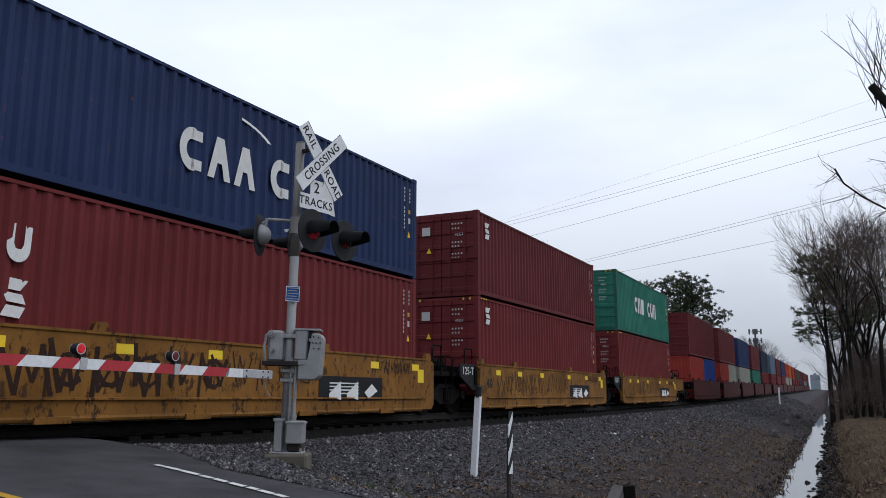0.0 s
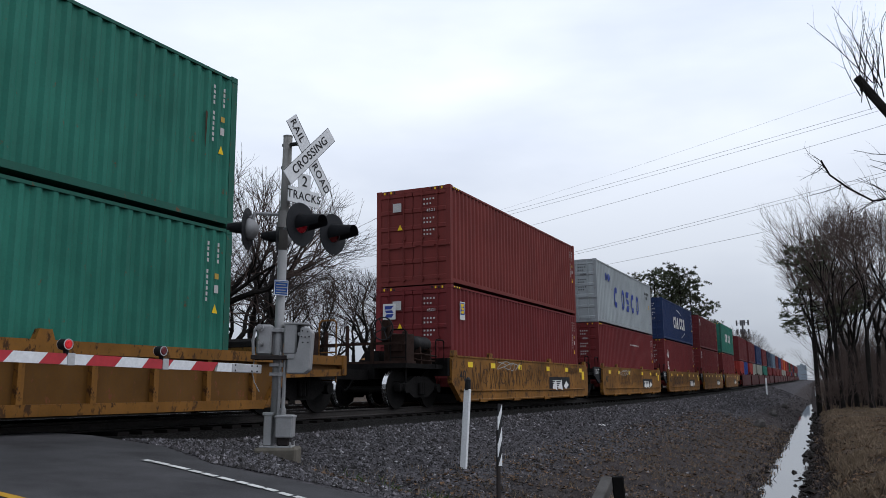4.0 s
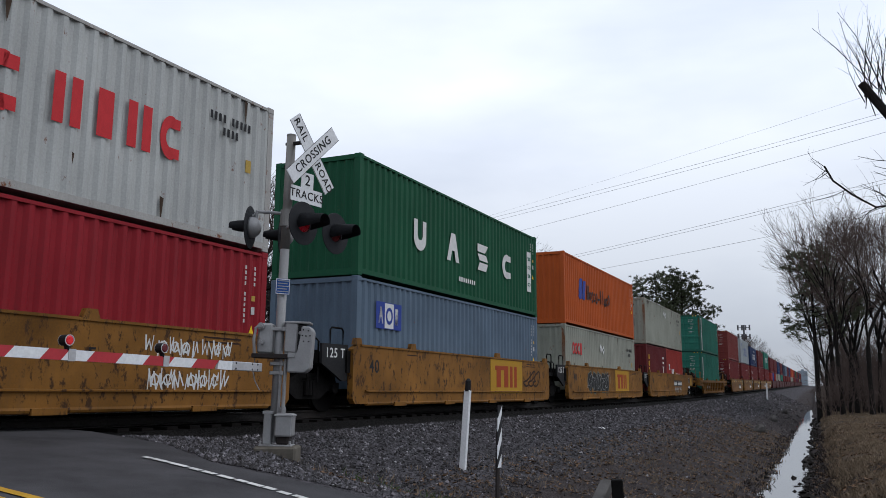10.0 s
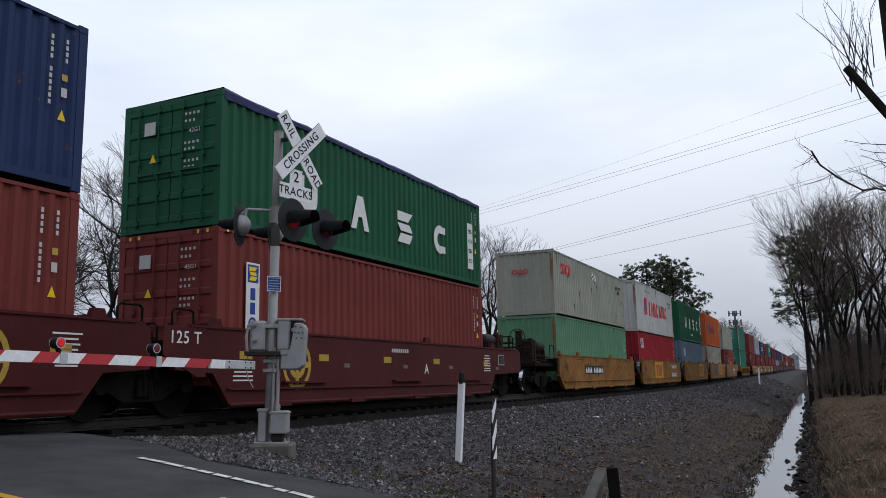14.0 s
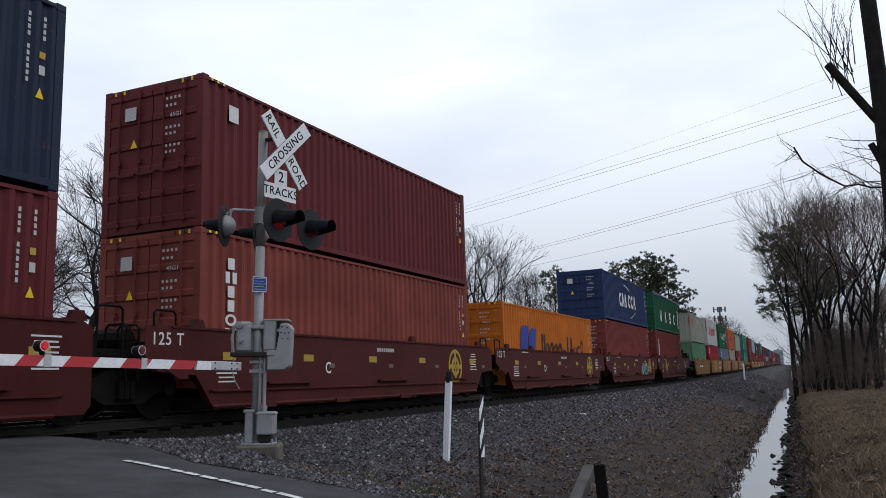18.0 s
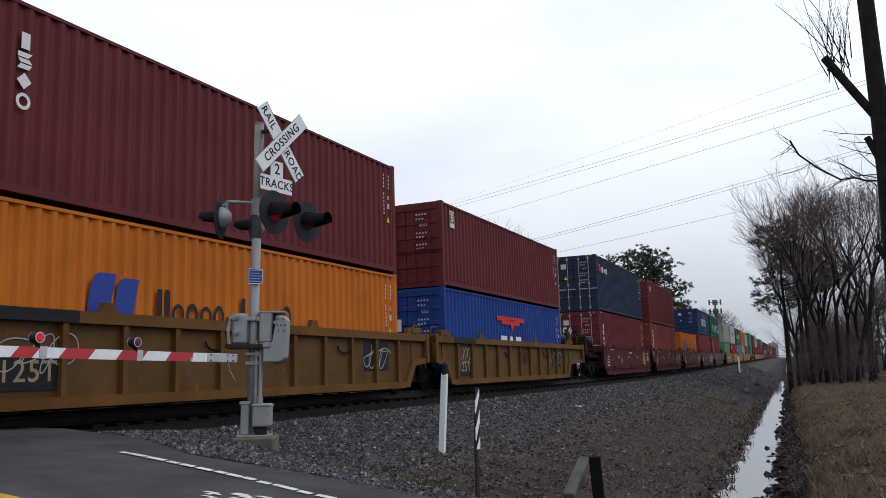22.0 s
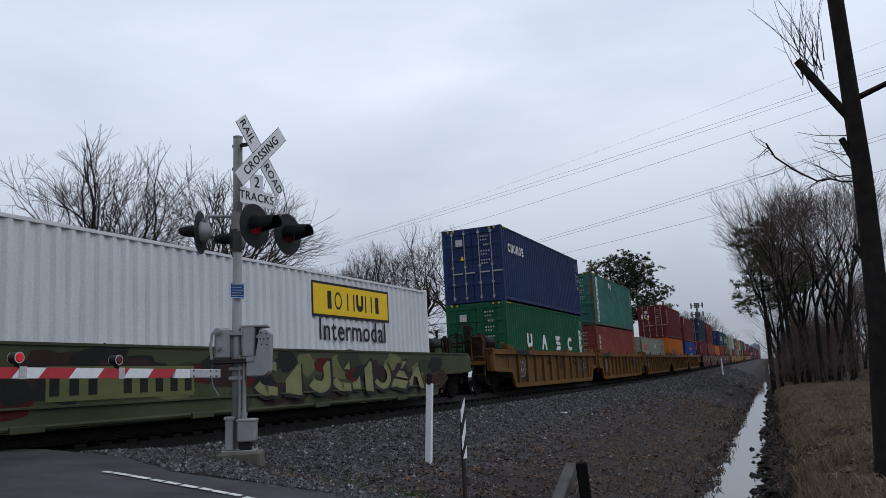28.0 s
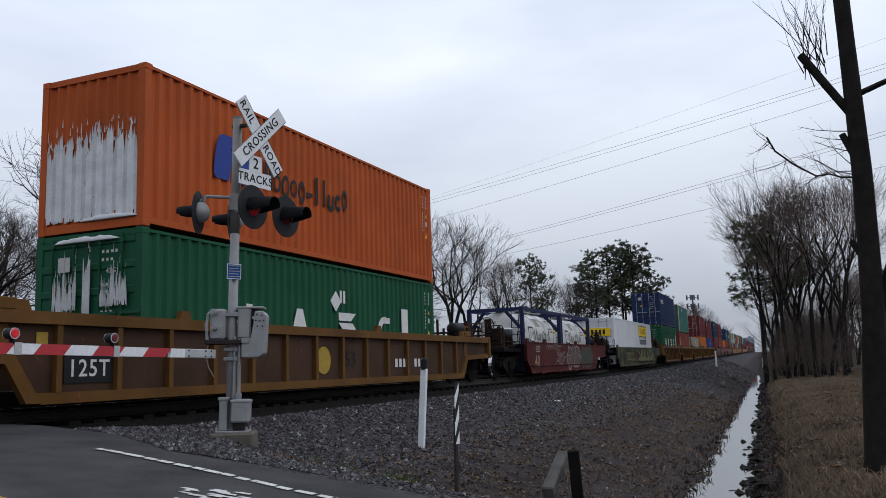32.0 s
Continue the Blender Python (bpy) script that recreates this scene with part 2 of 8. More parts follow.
M_SCAB = mat("rust_scab", (0.06, 0.04, 0.028), 0.85, 0, 0.4, 8)
M_GREYPATCH = mat("overpainted_grey_patch", (0.2, 0.2, 0.185), 0.75, 0, 0.25, 4)
M_TAN = mat("dull_tan_lettering", (0.3, 0.22, 0.13), 0.7, 0, 0.25, 5)
M_MUD = mat("black_mud", (0.012, 0.0095, 0.008), 0.8, 0, 0.4, 4, 20, 0.4)
M_CABLE = mat("cable", (0.10, 0.10, 0.11), 0.7)
M_TIMBER = mat("old_timber", (0.09, 0.085, 0.08), 0.9, 0, 0.35, 5, 30, 0.4)
M_ROADLINE = mat("worn_road_paint", (0.55, 0.55, 0.53), 0.8, 0, 0.2, 3, 30, 0.1, (0.08, 0.08, 0.08), 0.5)
M_ROADYEL = mat("worn_yellow_paint", (0.42, 0.24, 0.03), 0.8, 0, 0.2, 3, 30, 0.1, (0.07, 0.07, 0.07), 0.3)
M_ASPHALT = mat("asphalt", (0.054, 0.053, 0.056), 0.9, 0, 0.4, 1.4, 70, 0.5, (0.08, 0.077, 0.072), 0.25)
M_MAST = mat("weathered_mast", (0.2, 0.192, 0.18), 0.6, 0.2, 0.25, 3, 40, 0.1, (0.12, 0.1, 0.08), 0.3)
M_DISC = mat("matt_black_lamp", (0.02, 0.021, 0.024), 0.6, 0, 0.2, 5)
M_GLOWLENS = mat("glowing_red_lens", (0.36, 0.006, 0.018), 0.3, 0, 0.1, 5, 20, 0, glow=0.06)
M_ARMPAINT = mat("arm_grey", (0.45, 0.45, 0.46), 0.6, 0, 0.2, 4)
M_STONE = mat("ballast_stone", (0.13, 0.122, 0.115), 0.9, 0, 0.5, 9, 40, 0.3, random_tint=0.3)
M_FARBLDG = mat("far_building", (0.25, 0.29, 0.33), 0.8)
M_WATER = mat("ditch_water", (0.02, 0.02, 0.018), 0.03, 0, 0.2, 1, 6, 0.0)


def island_stone():
    """Loose stones, each with its own shade."""
    m = bpy.data.materials.new("loose_ballast")
    m.use_nodes = True
    nt = m.node_tree
    b = nt.nodes["Principled BSDF"]
    g = nt.nodes.new("ShaderNodeNewGeometry")
    r = nt.nodes.new("ShaderNodeValToRGB")
    r.color_ramp.elements[0].color, r.color_ramp.elements[1].color = (0.012, 0.011, 0.0112, 1), (0.38, 0.37, 0.38, 1)
    for p, c in ((0.35, 0.034), (0.8, 0.1), (0.96, 0.17)):
        e = r.color_ramp.elements.new(p)
        e.color = (c * 1.05, c * 1.0, c * 1.1, 1)
    nt.links.new(g.outputs["Random Per Island"], r.inputs["Fac"])
    c = r.outputs["Color"]
    tc = nt.nodes.new("ShaderNodeTexCoord")
    # brown earth and rust dust in broad patches
    dust = ramp2(nt, noise_of(nt, tc.outputs["Object"], 0.7, 5.0, 0.6), (0, 0, 0), (0.4, 0.4, 0.4), 0.45, 0.7)
    c = mixed(nt, dust, c, mixed(nt, 1.0, c, (1.0, 0.89, 0.86), "MULTIPLY"))
    c = mixed(nt, 0.2, c, ramp2(nt, noise_of(nt, tc.outputs["Object"], 60.0), (0.016, 0.015, 0.014), (0.15, 0.14, 0.13)))
    nt.links.new(c, b.inputs["Base Color"])
    b.inputs["Roughness"].default_value, b.inputs["Specular IOR Level"].default_value = 0.9, 0.12
    return m


M_LOOSE = island_stone()


def leaf_mat():
    m = bpy.data.materials.new("fallen_leaves")
    m.use_nodes = True
    nt = m.node_tree
    b = nt.nodes["Principled BSDF"]
    g = nt.nodes.new("ShaderNodeNewGeometry")
    nt.links.new(ramp2(nt, g.outputs["Random Per Island"], (0.02, 0.012, 0.007), (0.17, 0.1, 0.055), 0.0, 1.0), b.inputs["Base Color"])
    b.inputs["Roughness"].default_value, b.inputs["Specular IOR Level"].default_value = 0.8, 0.2
    return m


M_LEAF = leaf_mat()


def ground_mat():
    """Gravel near the track, dark earth towards the ditch, dry grass on the far bank."""
    m = bpy.data.materials.new("ground_cover")
    m.use_nodes = True
    nt = m.node_tree
    b = nt.nodes["Principled BSDF"]
    co = nt.nodes.new("ShaderNodeTexCoord").outputs["Object"]
    vor = nt.nodes.new("ShaderNodeTexVoronoi")
    vor.inputs["Scale"].default_value = 24.0
    nt.links.new(co, vor.inputs["Vector"])
    sep = nt.nodes.new("ShaderNodeSeparateColor")
    nt.links.new(vor.outputs["Color"], sep.inputs["Color"])
    gravel = ramp2(nt, sep.outputs["Red"], (0.015, 0.0135, 0.0142), (0.1, 0.094, 0.102), 0.0, 1.0)
    gravel = mixed(nt, 0.5, gravel, ramp2(nt, noise_of(nt, co, 5.0, 8.0, 0.75), (0.013, 0.012, 0.0126), (0.105, 0.098, 0.106), 0.35, 0.68))
    earth = ramp2(nt, noise_of(nt, co, 2.2, 6.0, 0.65), (0.018, 0.0145, 0.0145), (0.062, 0.052, 0.05))
    grass = ramp2(nt, noise_of(nt, co, 0.9, 8.0, 0.7), (0.026, 0.019, 0.0145), (0.125, 0.092, 0.064))
    patch = ramp2(nt, noise_of(nt, co, 0.28, 5.0, 0.6), (0.34, 0.31, 0.29), (1, 1, 1), 0.4, 0.62)
    grass = mixed(nt, 1.0, grass, patch, "MULTIPLY")
    att = nt.nodes.new("ShaderNodeAttribute")
    att.attribute_name = "cover"
    mask = nt.nodes.new("ShaderNodeSeparateColor")
    nt.links.new(att.outputs["Color"], mask.inputs["Color"])
    wob = noise_of(nt, co, 1.3, 7.0, 0.7)
    def edge(channel):
        a = nt.nodes.new("ShaderNodeMath")
        a.operation = "ADD"
        nt.links.new(mask.outputs[channel], a.inputs[0])
        nt.links.new(wob, a.inputs[1])
        return ramp2(nt, a.outputs[0], (0, 0, 0), (1, 1, 1), 0.85, 1.15)
    colour = mixed(nt, edge("Red"), earth, gravel)
    colour = mixed(nt, edge("Green"), colour, grass)
    # blue mask: oil stain and the train's shade in one near-black colour
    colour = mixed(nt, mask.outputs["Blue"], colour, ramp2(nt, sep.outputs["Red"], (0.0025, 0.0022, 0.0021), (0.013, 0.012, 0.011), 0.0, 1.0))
    nt.links.new(colour, b.inputs["Base Color"])
    b.inputs["Roughness"].default_value, b.inputs["Specular IOR Level"].default_value = 0.95, 0.08
    bp = nt.nodes.new("ShaderNodeBump")
    bp.inputs["Strength"].default_value, bp.inputs["Distance"].default_value = 0.7, 0.05
    nt.links.new(vor.outputs["Distance"], bp.inputs["Height"])
    nt.links.new(bp.outputs["Normal"], b.inputs["Normal"])
    return m


M_GROUND = ground_mat()

# ---- mesh helpers ----
def box(bm, x0, y0, z0, x1, y1, z1, m=None):
    vs = [bm.verts.new(v) for v in ((x0, y0, z0), (x1, y0, z0), (x1, y1, z0), (x0, y1, z0), (x0, y0, z1), (x1, y0, z1), (x1, y1, z1), (x0, y1, z1))]
    if m is not None:
        for v in vs:
            v.co = m @ v.co
    for f in ((3, 2, 1, 0), (4, 5, 6, 7), (0, 1, 5, 4), (1, 2, 6, 5), (2, 3, 7, 6), (3, 0, 4, 7)):
        bm.faces.new([vs[i] for i in f])
    return vs


def tube(bm, a, b, r0, r1=None, n=8, caps=True):
    """A tapered round bar from a to b."""
    a, b = Vector(a), Vector(b)
    r1 = r0 if r1 is None else r1
    d = b - a
    if d.length < 1e-6:
        return
    q = d.to_track_quat("Z", "Y")
    rings = []
    for p, r in ((a, r0), (b, r1)):
        rings.append([bm.verts.new(p + q @ Vector((r * math.cos(2 * math.pi * i / n), r * math.sin(2 * math.pi * i / n), 0))) for i in range(n)])
    for i in range(n):
        bm.faces.new((rings[0][i], rings[0][(i + 1) % n], rings[1][(i + 1) % n], rings[1][i]))
    if caps:
        bm.faces.new(rings[0][::-1])
        bm.faces.new(rings[1])


def prism(bm, pts, axis, lo, hi, m=None):
    """Extrudes a closed outline along x, y or z between lo and hi."""
    def at(p, h):
        v = Vector((h, p[0], p[1]) if axis == "x" else (p[0], h, p[1]) if axis == "y" else (p[0], p[1], h))
        return m @ v if m is not None else v
    A = [bm.verts.new(at(p, lo)) for p in pts]
    B = [bm.verts.new(at(p, hi)) for p in pts]
    n = len(pts)
    bm.faces.new(A[::-1])
    bm.faces.new(B)
    for i in range(n):
        bm.faces.new((A[i], A[(i + 1) % n], B[(i + 1) % n], B[i]))


def bevelled(bm, width=0.01):
    bmesh.ops.bevel(bm, geom=list(bm.edges), offset=width, segments=1, affect="EDGES", profile=0.5, clamp_overlap=True)
    return bm


def sweep(bm, pts, r, n=5):
    """A round bar through a row of points, in one piece."""
    pts = [Vector(p) for p in pts]
    prev = None
    for i, p in enumerate(pts):
        d = (pts[min(i + 1, len(pts) - 1)] - pts[max(i - 1, 0)]).normalized()
        q = d.to_track_quat("Z", "Y")
        ring = [bm.verts.new(p + q @ Vector((r * math.cos(2 * math.pi * k / n), r * math.sin(2 * math.pi * k / n), 0))) for k in range(n)]
        if prev:
            for k in range(n):
                bm.faces.new((prev[k], prev[(k + 1) % n], ring[(k + 1) % n], ring[k]))
        else:
            bm.faces.new(ring[::-1])
        prev = ring
    bm.faces.new(prev)


def mesh_of(bm, name, smooth=False):
    bmesh.ops.recalc_face_normals(bm, faces=bm.faces)
    me = bpy.data.meshes.new(name)
    bm.to_mesh(me)
    bm.free()
    if smooth:
        me.shade_smooth()
    return me


def thing(name, label, category, group="", kind=""):
    return tagged(new(name), label, category, group, kind)


def part(name, bm, material, parent, label="", smooth=False):
    me = bm if isinstance(bm, bpy.types.Mesh) else mesh_of(bm, name, smooth)
    ob = new(name, me)
    if not me.materials:
        me.materials.append(None)
    ob.material_slots[0].link = "OBJECT"
    ob.material_slots[0].material = material
    ob.parent = parent
    return tagged(ob, label)


def solo(name, bm, material, label, category, group="", kind="", smooth=False):
    """A thing that is one mesh."""
    me = mesh_of(bm, name, smooth)
    me.materials.append(material)
    return tagged(new(name, me), label, category, group, kind)


TEXTS = {}


def text_mesh(words, size):
    """Flat lettering with a little thickness, in the x-y plane, centred."""
    if (words, size) in TEXTS:
        return TEXTS[words, size]
    cu = bpy.data.curves.new("lettering", "FONT")
    cu.body, cu.size, cu.align_x, cu.align_y, cu.extrude, cu.offset = words, size, "CENTER", "CENTER", 0.0015, size * 0.008
    cu.space_character = 1.1
    cu.resolution_u = 3
    ob = bpy.data.objects.new("lettering", cu)
    scene.collection.objects.link(ob)
    dg = bpy.context.evaluated_depsgraph_get()
    me = bpy.data.meshes.new_from_object(ob.evaluated_get(dg))
    me.materials.clear()
    bpy.data.objects.remove(ob)
    bpy.data.curves.remove(cu)
    TEXTS[words, size] = me
    return me


SIDE = Matrix(((0, 0, 1, 0), (1, 0, 0, 0), (0, 1, 0, 0), (0, 0, 0, 1)))  # lettering on a face that looks to +x
BACK = Matrix(((1, 0, 0, 0), (0, 0, -1, 0), (0, 1, 0, 0), (0, 0, 0, 1)))  # lettering on a face that looks to -y


def write(words, size, material, parent, m, label="", squeeze=1.0):
    ob = part("lettering", text_mesh(words, size), material, parent, label)
    ob.matrix_basis = m @ Matrix.Diagonal((squeeze, 1, 1, 1))
    return ob


# ---- the line of the track ----
def near_face(s):
    """x of the train's near side at the distance s along y."""
    c, c3, lo, hi = 0.000697, -4.04e-6, -15.0, 90.0
    q = min(max(s, lo), hi)
    x = -10.135 - c * q * q / 2 - c3 * q ** 3 / 6
    return x - (c * q + c3 * q * q / 2) * (s - q)


def centre(s):
    return near_face(s) - 1.219


def rail_z(s):
    """Height of the rails: level at the crossing, then a steady climb."""
    d = min(s, 700.0) - 45.0
    return max(0.0, 0.0105 * 0.5 * (d + math.sqrt(d * d + 625.0)) - 0.045)


def ditch(y):
    return -1.45 - 0.05 * (y - 15.0)


def smooth_step(a, b, x):
    t = min(1.0, max(0.0, (x - a) / (b - a)))
    return t * t * (3 - 2 * t)


def road_z(x):
    return -0.01 - 0.12 * smooth_step(-10.5, -9.6, x) if x < -9.6 else max(-1.06, -0.13 - 0.045 * (x + 9.6) - 0.0083 * (x + 9.6) ** 2)


def ground_z(x, y):
    """Height of the land: track bed, bank, ditch, far bank, field and verge."""
    tc, dx = centre(y), ditch(y)
    d = x - tc
    n = noise.noise(Vector((x * 0.35, y * 0.35, 0))) * 0.09 + noise.noise(Vector((x * 1.3, y * 1.3, 4))) * 0.045
    if d < 0:
        if d > -8.2:
            z = -0.30
        else:
            z = -0.30 - 0.9 * smooth_step(-8.2, -12.5, d)
            z += n
        if d > -1.9 or (-6.3 < d < -2.4):
            z = -0.26
        z += rail_z(y)
    elif d < 2.3:
        z = -0.22 - 0.11 * smooth_step(1.35, 1.75, d) + rail_z(y)
    else:
        w = x - dx
        if w < -0.48:
            f = (d - 2.3) / max(0.1, (dx - 0.48) - (tc + 2.3))
            z = -0.33 - 1.59 * (0.92 * f + 0.08 * f * f) + n * min(1, f * 2) + rail_z(y) * max(0.0, 1 - f)
            z += noise.noise(Vector((x * 1.6, y * 0.9, 21))) * 0.07 * smooth_step(0.35, 0.6, f)
            z += (noise.noise(Vector((x * 2.2, y * 1.1, 9))) * 0.13 + noise.noise(Vector((x * 6, y * 4, 2))) * 0.05) * smooth_step(0.75, 1.0, f)
            if f > 0.85:
                z -= 0.08 * (f - 0.85) / 0.15
        elif w < 0.06 - 0.08 * smooth_step(45, 25, y):
            z = -2.12
        else:
            w += 0.08 * smooth_step(45, 25, y) - 0.18
            z = -2.07 + 1.0 * smooth_step(-0.12, 1.7, w) + n * 1.3 + (noise.noise(Vector((x * 2.4, y * 1.2, 3))) * 0.2 + noise.noise(Vector((x * 6, y * 4, 5))) * 0.07) * smooth_step(1.9, 0.5, w)
            z += 0.35 * smooth_step(3, 14, w) + 0.3 * smooth_step(40, 200, y)
    if d >= 2.3:
        z += rail_z(y) * smooth_step(90, 240, y) * min(1.0, max(0.0, (d - 2.3) / max(0.1, dx - 0.45 - tc - 2.3)))
    # the road's embankment
    rz = road_z(x) - 0.05
    k = smooth_step(10.5, 7.6, y) if y > 4 else 1.0
    if d > 1.6:
        z = z * (1 - k) + max(rz, -1.1) * k if x < 2.5 else z * (1 - k) + (-1.1 + n) * k
    # a low mound of gravel round the signal's footing
    return z + 0.12 * math.exp(-((x + 7.3) ** 2 + (y - 9.35) ** 2) / 1.3)


def axis_steps(lo, hi, dense_lo, dense_hi, fine, grow=1.22):
    out, v, st = [], dense_lo, fine
    while v < dense_hi:
        out.append(v)
        v += fine
    while v < hi:
        out.append(v)
        st *= grow
        v += st
    out.append(hi)
    v, st = dense_lo, fine
    while v > lo:
        st *= grow
        v -= st
        out.insert(0, max(v, lo))
    return out


def build_ground():
    """One sheet to the horizon; columns follow the ditch so that its edges stay sharp."""
    ys = axis_steps(-900, 2400, -4, 60, 0.35, 1.12)
    ws = axis_steps(-1500, 1500, -11.5, 6.0, 0.17, 1.2)
    me = bpy.data.meshes.new("ground")
    verts, cover = [], []
    for y in ys:
        base = ditch(min(max(y, -10), 300))
        for w in ws:
            x = base + w
            verts.append((x, y, ground_z(x, y)))
            d = x - centre(y)
            gravel = 1.0 - smooth_step(3.4, 6.8, d) * 0.72 if d > -8 else 0.0
            if y < 11 and w < 0:
                gravel = max(gravel, 0.85)
            grass = smooth_step(0.2, 1.5, w) * 0.9
            if d < -9:
                grass = 0.0 if d > -22 else 0.5
            # oily bed, with shade under the train and behind it painted near black
            oil_and_shade = (1.0 - smooth_step(1.9, 2.6, d)) * (1.0 - smooth_step(-1.9, -2.5, d) + (1.0 if -26 < d < -1.9 else 0.0))
            cover.append((gravel, grass, min(1.0, oil_and_shade), 1))
    nx = len(ws)
    faces = [(j * nx + i, j * nx + i + 1, (j + 1) * nx + i + 1, (j + 1) * nx + i) for j in range(len(ys) - 1) for i in range(nx - 1)]
    me.from_pydata(verts, [], faces)
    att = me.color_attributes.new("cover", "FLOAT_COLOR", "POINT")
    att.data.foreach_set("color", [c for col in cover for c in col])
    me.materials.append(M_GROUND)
    me.shade_smooth()
    return tagged(new("ground", me), "gravel bank, dark ditch earth and dry winter grass", "ground", kind="structure")


build_ground()


def build_water():
    bm = bmesh.new()
    rows = []
    ys = [-3 + 0.8 * i for i in range(60)] + [45 + 4 * i for i in range(30)]
    for y in ys:
        c = ditch(y)
        wob = noise.noise(Vector((0, y * 0.9, 7))) * 0.12
        rows.append((bm.verts.new((c - 0.95 + wob, y, -1.925)), bm.verts.new((c + 1.1 + wob, y, -1.925))))
    for a, b in zip(rows, rows[1:]):
        bm.faces.new((a[0], a[1], b[1], b[0]))
    return solo("water", bm, M_WATER, "still water in a narrow ditch reflecting the sky", "water", kind="structure")


build_water()


def build_road():
    """The asphalt road that climbs to the crossing, one slab, with worn lines."""
    bm = bmesh.new()
    xs = [-40, -30, -20, -14.2, -9.6, -8, -6.5, -5, -3.5, -2, -0.5, 0.5, 6, 30, 80]
    rows = []
    for x in xs:
        z = road_z(x)
        wide = 8.3 - 1.1 * smooth_step(-9.0, -6.0, x)
        low = 0.6 if x > -9 else 0.2
        lane = [low, 2.2, 4.0, 5.6, wide]
        rows.append([bm.verts.new((x, y, z + 0.03 - 0.012 * abs(y - 4.0))) for y in lane] + [bm.verts.new((x, y, z - 0.22)) for y in (wide + 0.1, low - 0.1)])
    for a, b in zip(rows, rows[1:]):
        n = len(a)
        for i in range(n):
            bm.faces.new((a[i], b[i], b[(i + 1) % n], a[(i + 1) % n]))
    road = solo("road", bm, M_ASPHALT, "worn grey asphalt road leading over the crossing", "road", kind="structure")
    for y0, w, m, label in ((6.4, 0.085, M_ROADLINE, "worn white edge line"), (4.22, 0.1, M_ROADYEL, "faded yellow centre line"), (4.44, 0.1, M_ROADYEL, "faded yellow centre line")):
        bm = bmesh.new()
        x = -7.05 if y0 > 6 else -7.3
        rnd = random.Random(int(y0 * 100))
        bend = (lambda q: 0.145 * max(0.0, -4.4 - q)) if y0 > 6 else (lambda q: 0.0)
        while x < 5:
            ln = rnd.uniform(0.12, 0.3) if y0 > 6 else rnd.uniform(0.3, 0.75)
            j = rnd.uniform(-0.012, 0.012)
            z0, z1 = road_z(x) + 0.036 - 0.012 * abs(y0 - 4), road_z(x + ln) + 0.036 - 0.012 * abs(y0 - 4)
            vs = [bm.verts.new(p) for p in ((x, y0 + j + bend(x), z0), (x + ln, y0 + j + bend(x + ln), z1), (x + ln, y0 + w + j + bend(x + ln), z1), (x, y0 + w + j + bend(x), z0))]
            bm.faces.new(vs)
            x += ln + (rnd.uniform(0.02, 0.06) if y0 > 6 else 0.008)
        part("road_marking", bm, m, road, label)
    bm = bmesh.new()
    rnd = random.Random(5)
    for i in range(60):
        x, y = -4.3 + rnd.gauss(0, 0.35), 5.75 + rnd.gauss(0, 0.1)
        z = road_z(x) + 0.036 - 0.012 * abs(y - 4)
        a, b = rnd.uniform(0.02, 0.12), rnd.uniform(0.01, 0.03)
        bm.faces.new([bm.verts.new((x + p * a, y + q * b, z - 0.11 * p * a)) for p, q in ((-1, -1), (1, -0.7), (0.8, 1), (-0.7, 0.8))])
    part("road_marking", bm, M_ROADLINE, road, "worn white stop line remains")
    return road


ROAD = build_road()


def build_track(off, name):
    """Two rails on timber ties in a ballast bed."""
    tr = thing(name, "rusty steel rails on dark timber ties in ballast", "railway track", kind="structure")
    ys = [-60, -30, -15] + [-8 + 2 * i for i in range(60)] + [120 + 20 * i for i in range(25)]
    prof = ((-0.07, -0.165), (0.07, -0.165), (0.07, -0.15), (0.012, -0.13), (0.012, -0.04), (0.036, -0.03), (0.036, 0.0), (-0.036, 0.0), (-0.036, -0.03), (-0.012, -0.04), (-0.012, -0.13), (-0.07, -0.15))
    for side in (-0.753, 0.753):
        bm = bmesh.new()
        rings = []
        for y in ys:
            rings.append([bm.verts.new((centre(y) + off + side + px, y, pz + rail_z(y))) for px, pz in prof])
        n = len(prof)
        for a, b in zip(rings, rings[1:]):
            for i in range(n):
                bm.faces.new((a[i], a[(i + 1) % n], b[(i + 1) % n], b[i]))
        part("rail", bm, M_RAIL, tr)
        bm = bmesh.new()
        rows = [(bm.verts.new((centre(y) + off + side - 0.03, y, 0.003 + rail_z(y))), bm.verts.new((centre(y) + off + side + 0.03, y, 0.003 + rail_z(y)))) for y in ys]
        for a, b in zip(rows, rows[1:]):
            bm.faces.new((a[0], a[1], b[1], b[0]))
        part("rail_head", bm, M_TREAD, tr, "polished running surface")
    bm = bmesh.new()
    box(bm, -1.3, -0.115, -0.19, 1.3, 0.115, -0.02)
    me = mesh_of(bm, "tie")
    me.transform(Matrix.Translation((0, 0, -0.15)))
    y = 9.3
    for i in range(140):
        ob = part("tie", me, M_TIE, tr)
        ob.matrix_basis = pose(centre(y) + off, y, rail_z(y) + random.uniform(-0.01, 0.01), 0, 0, random.uniform(-1.5, 1.5))
        y += 0.52
    return tr


build_track(0.0, "railway_track")
build_track(-4.4, "railway_track")


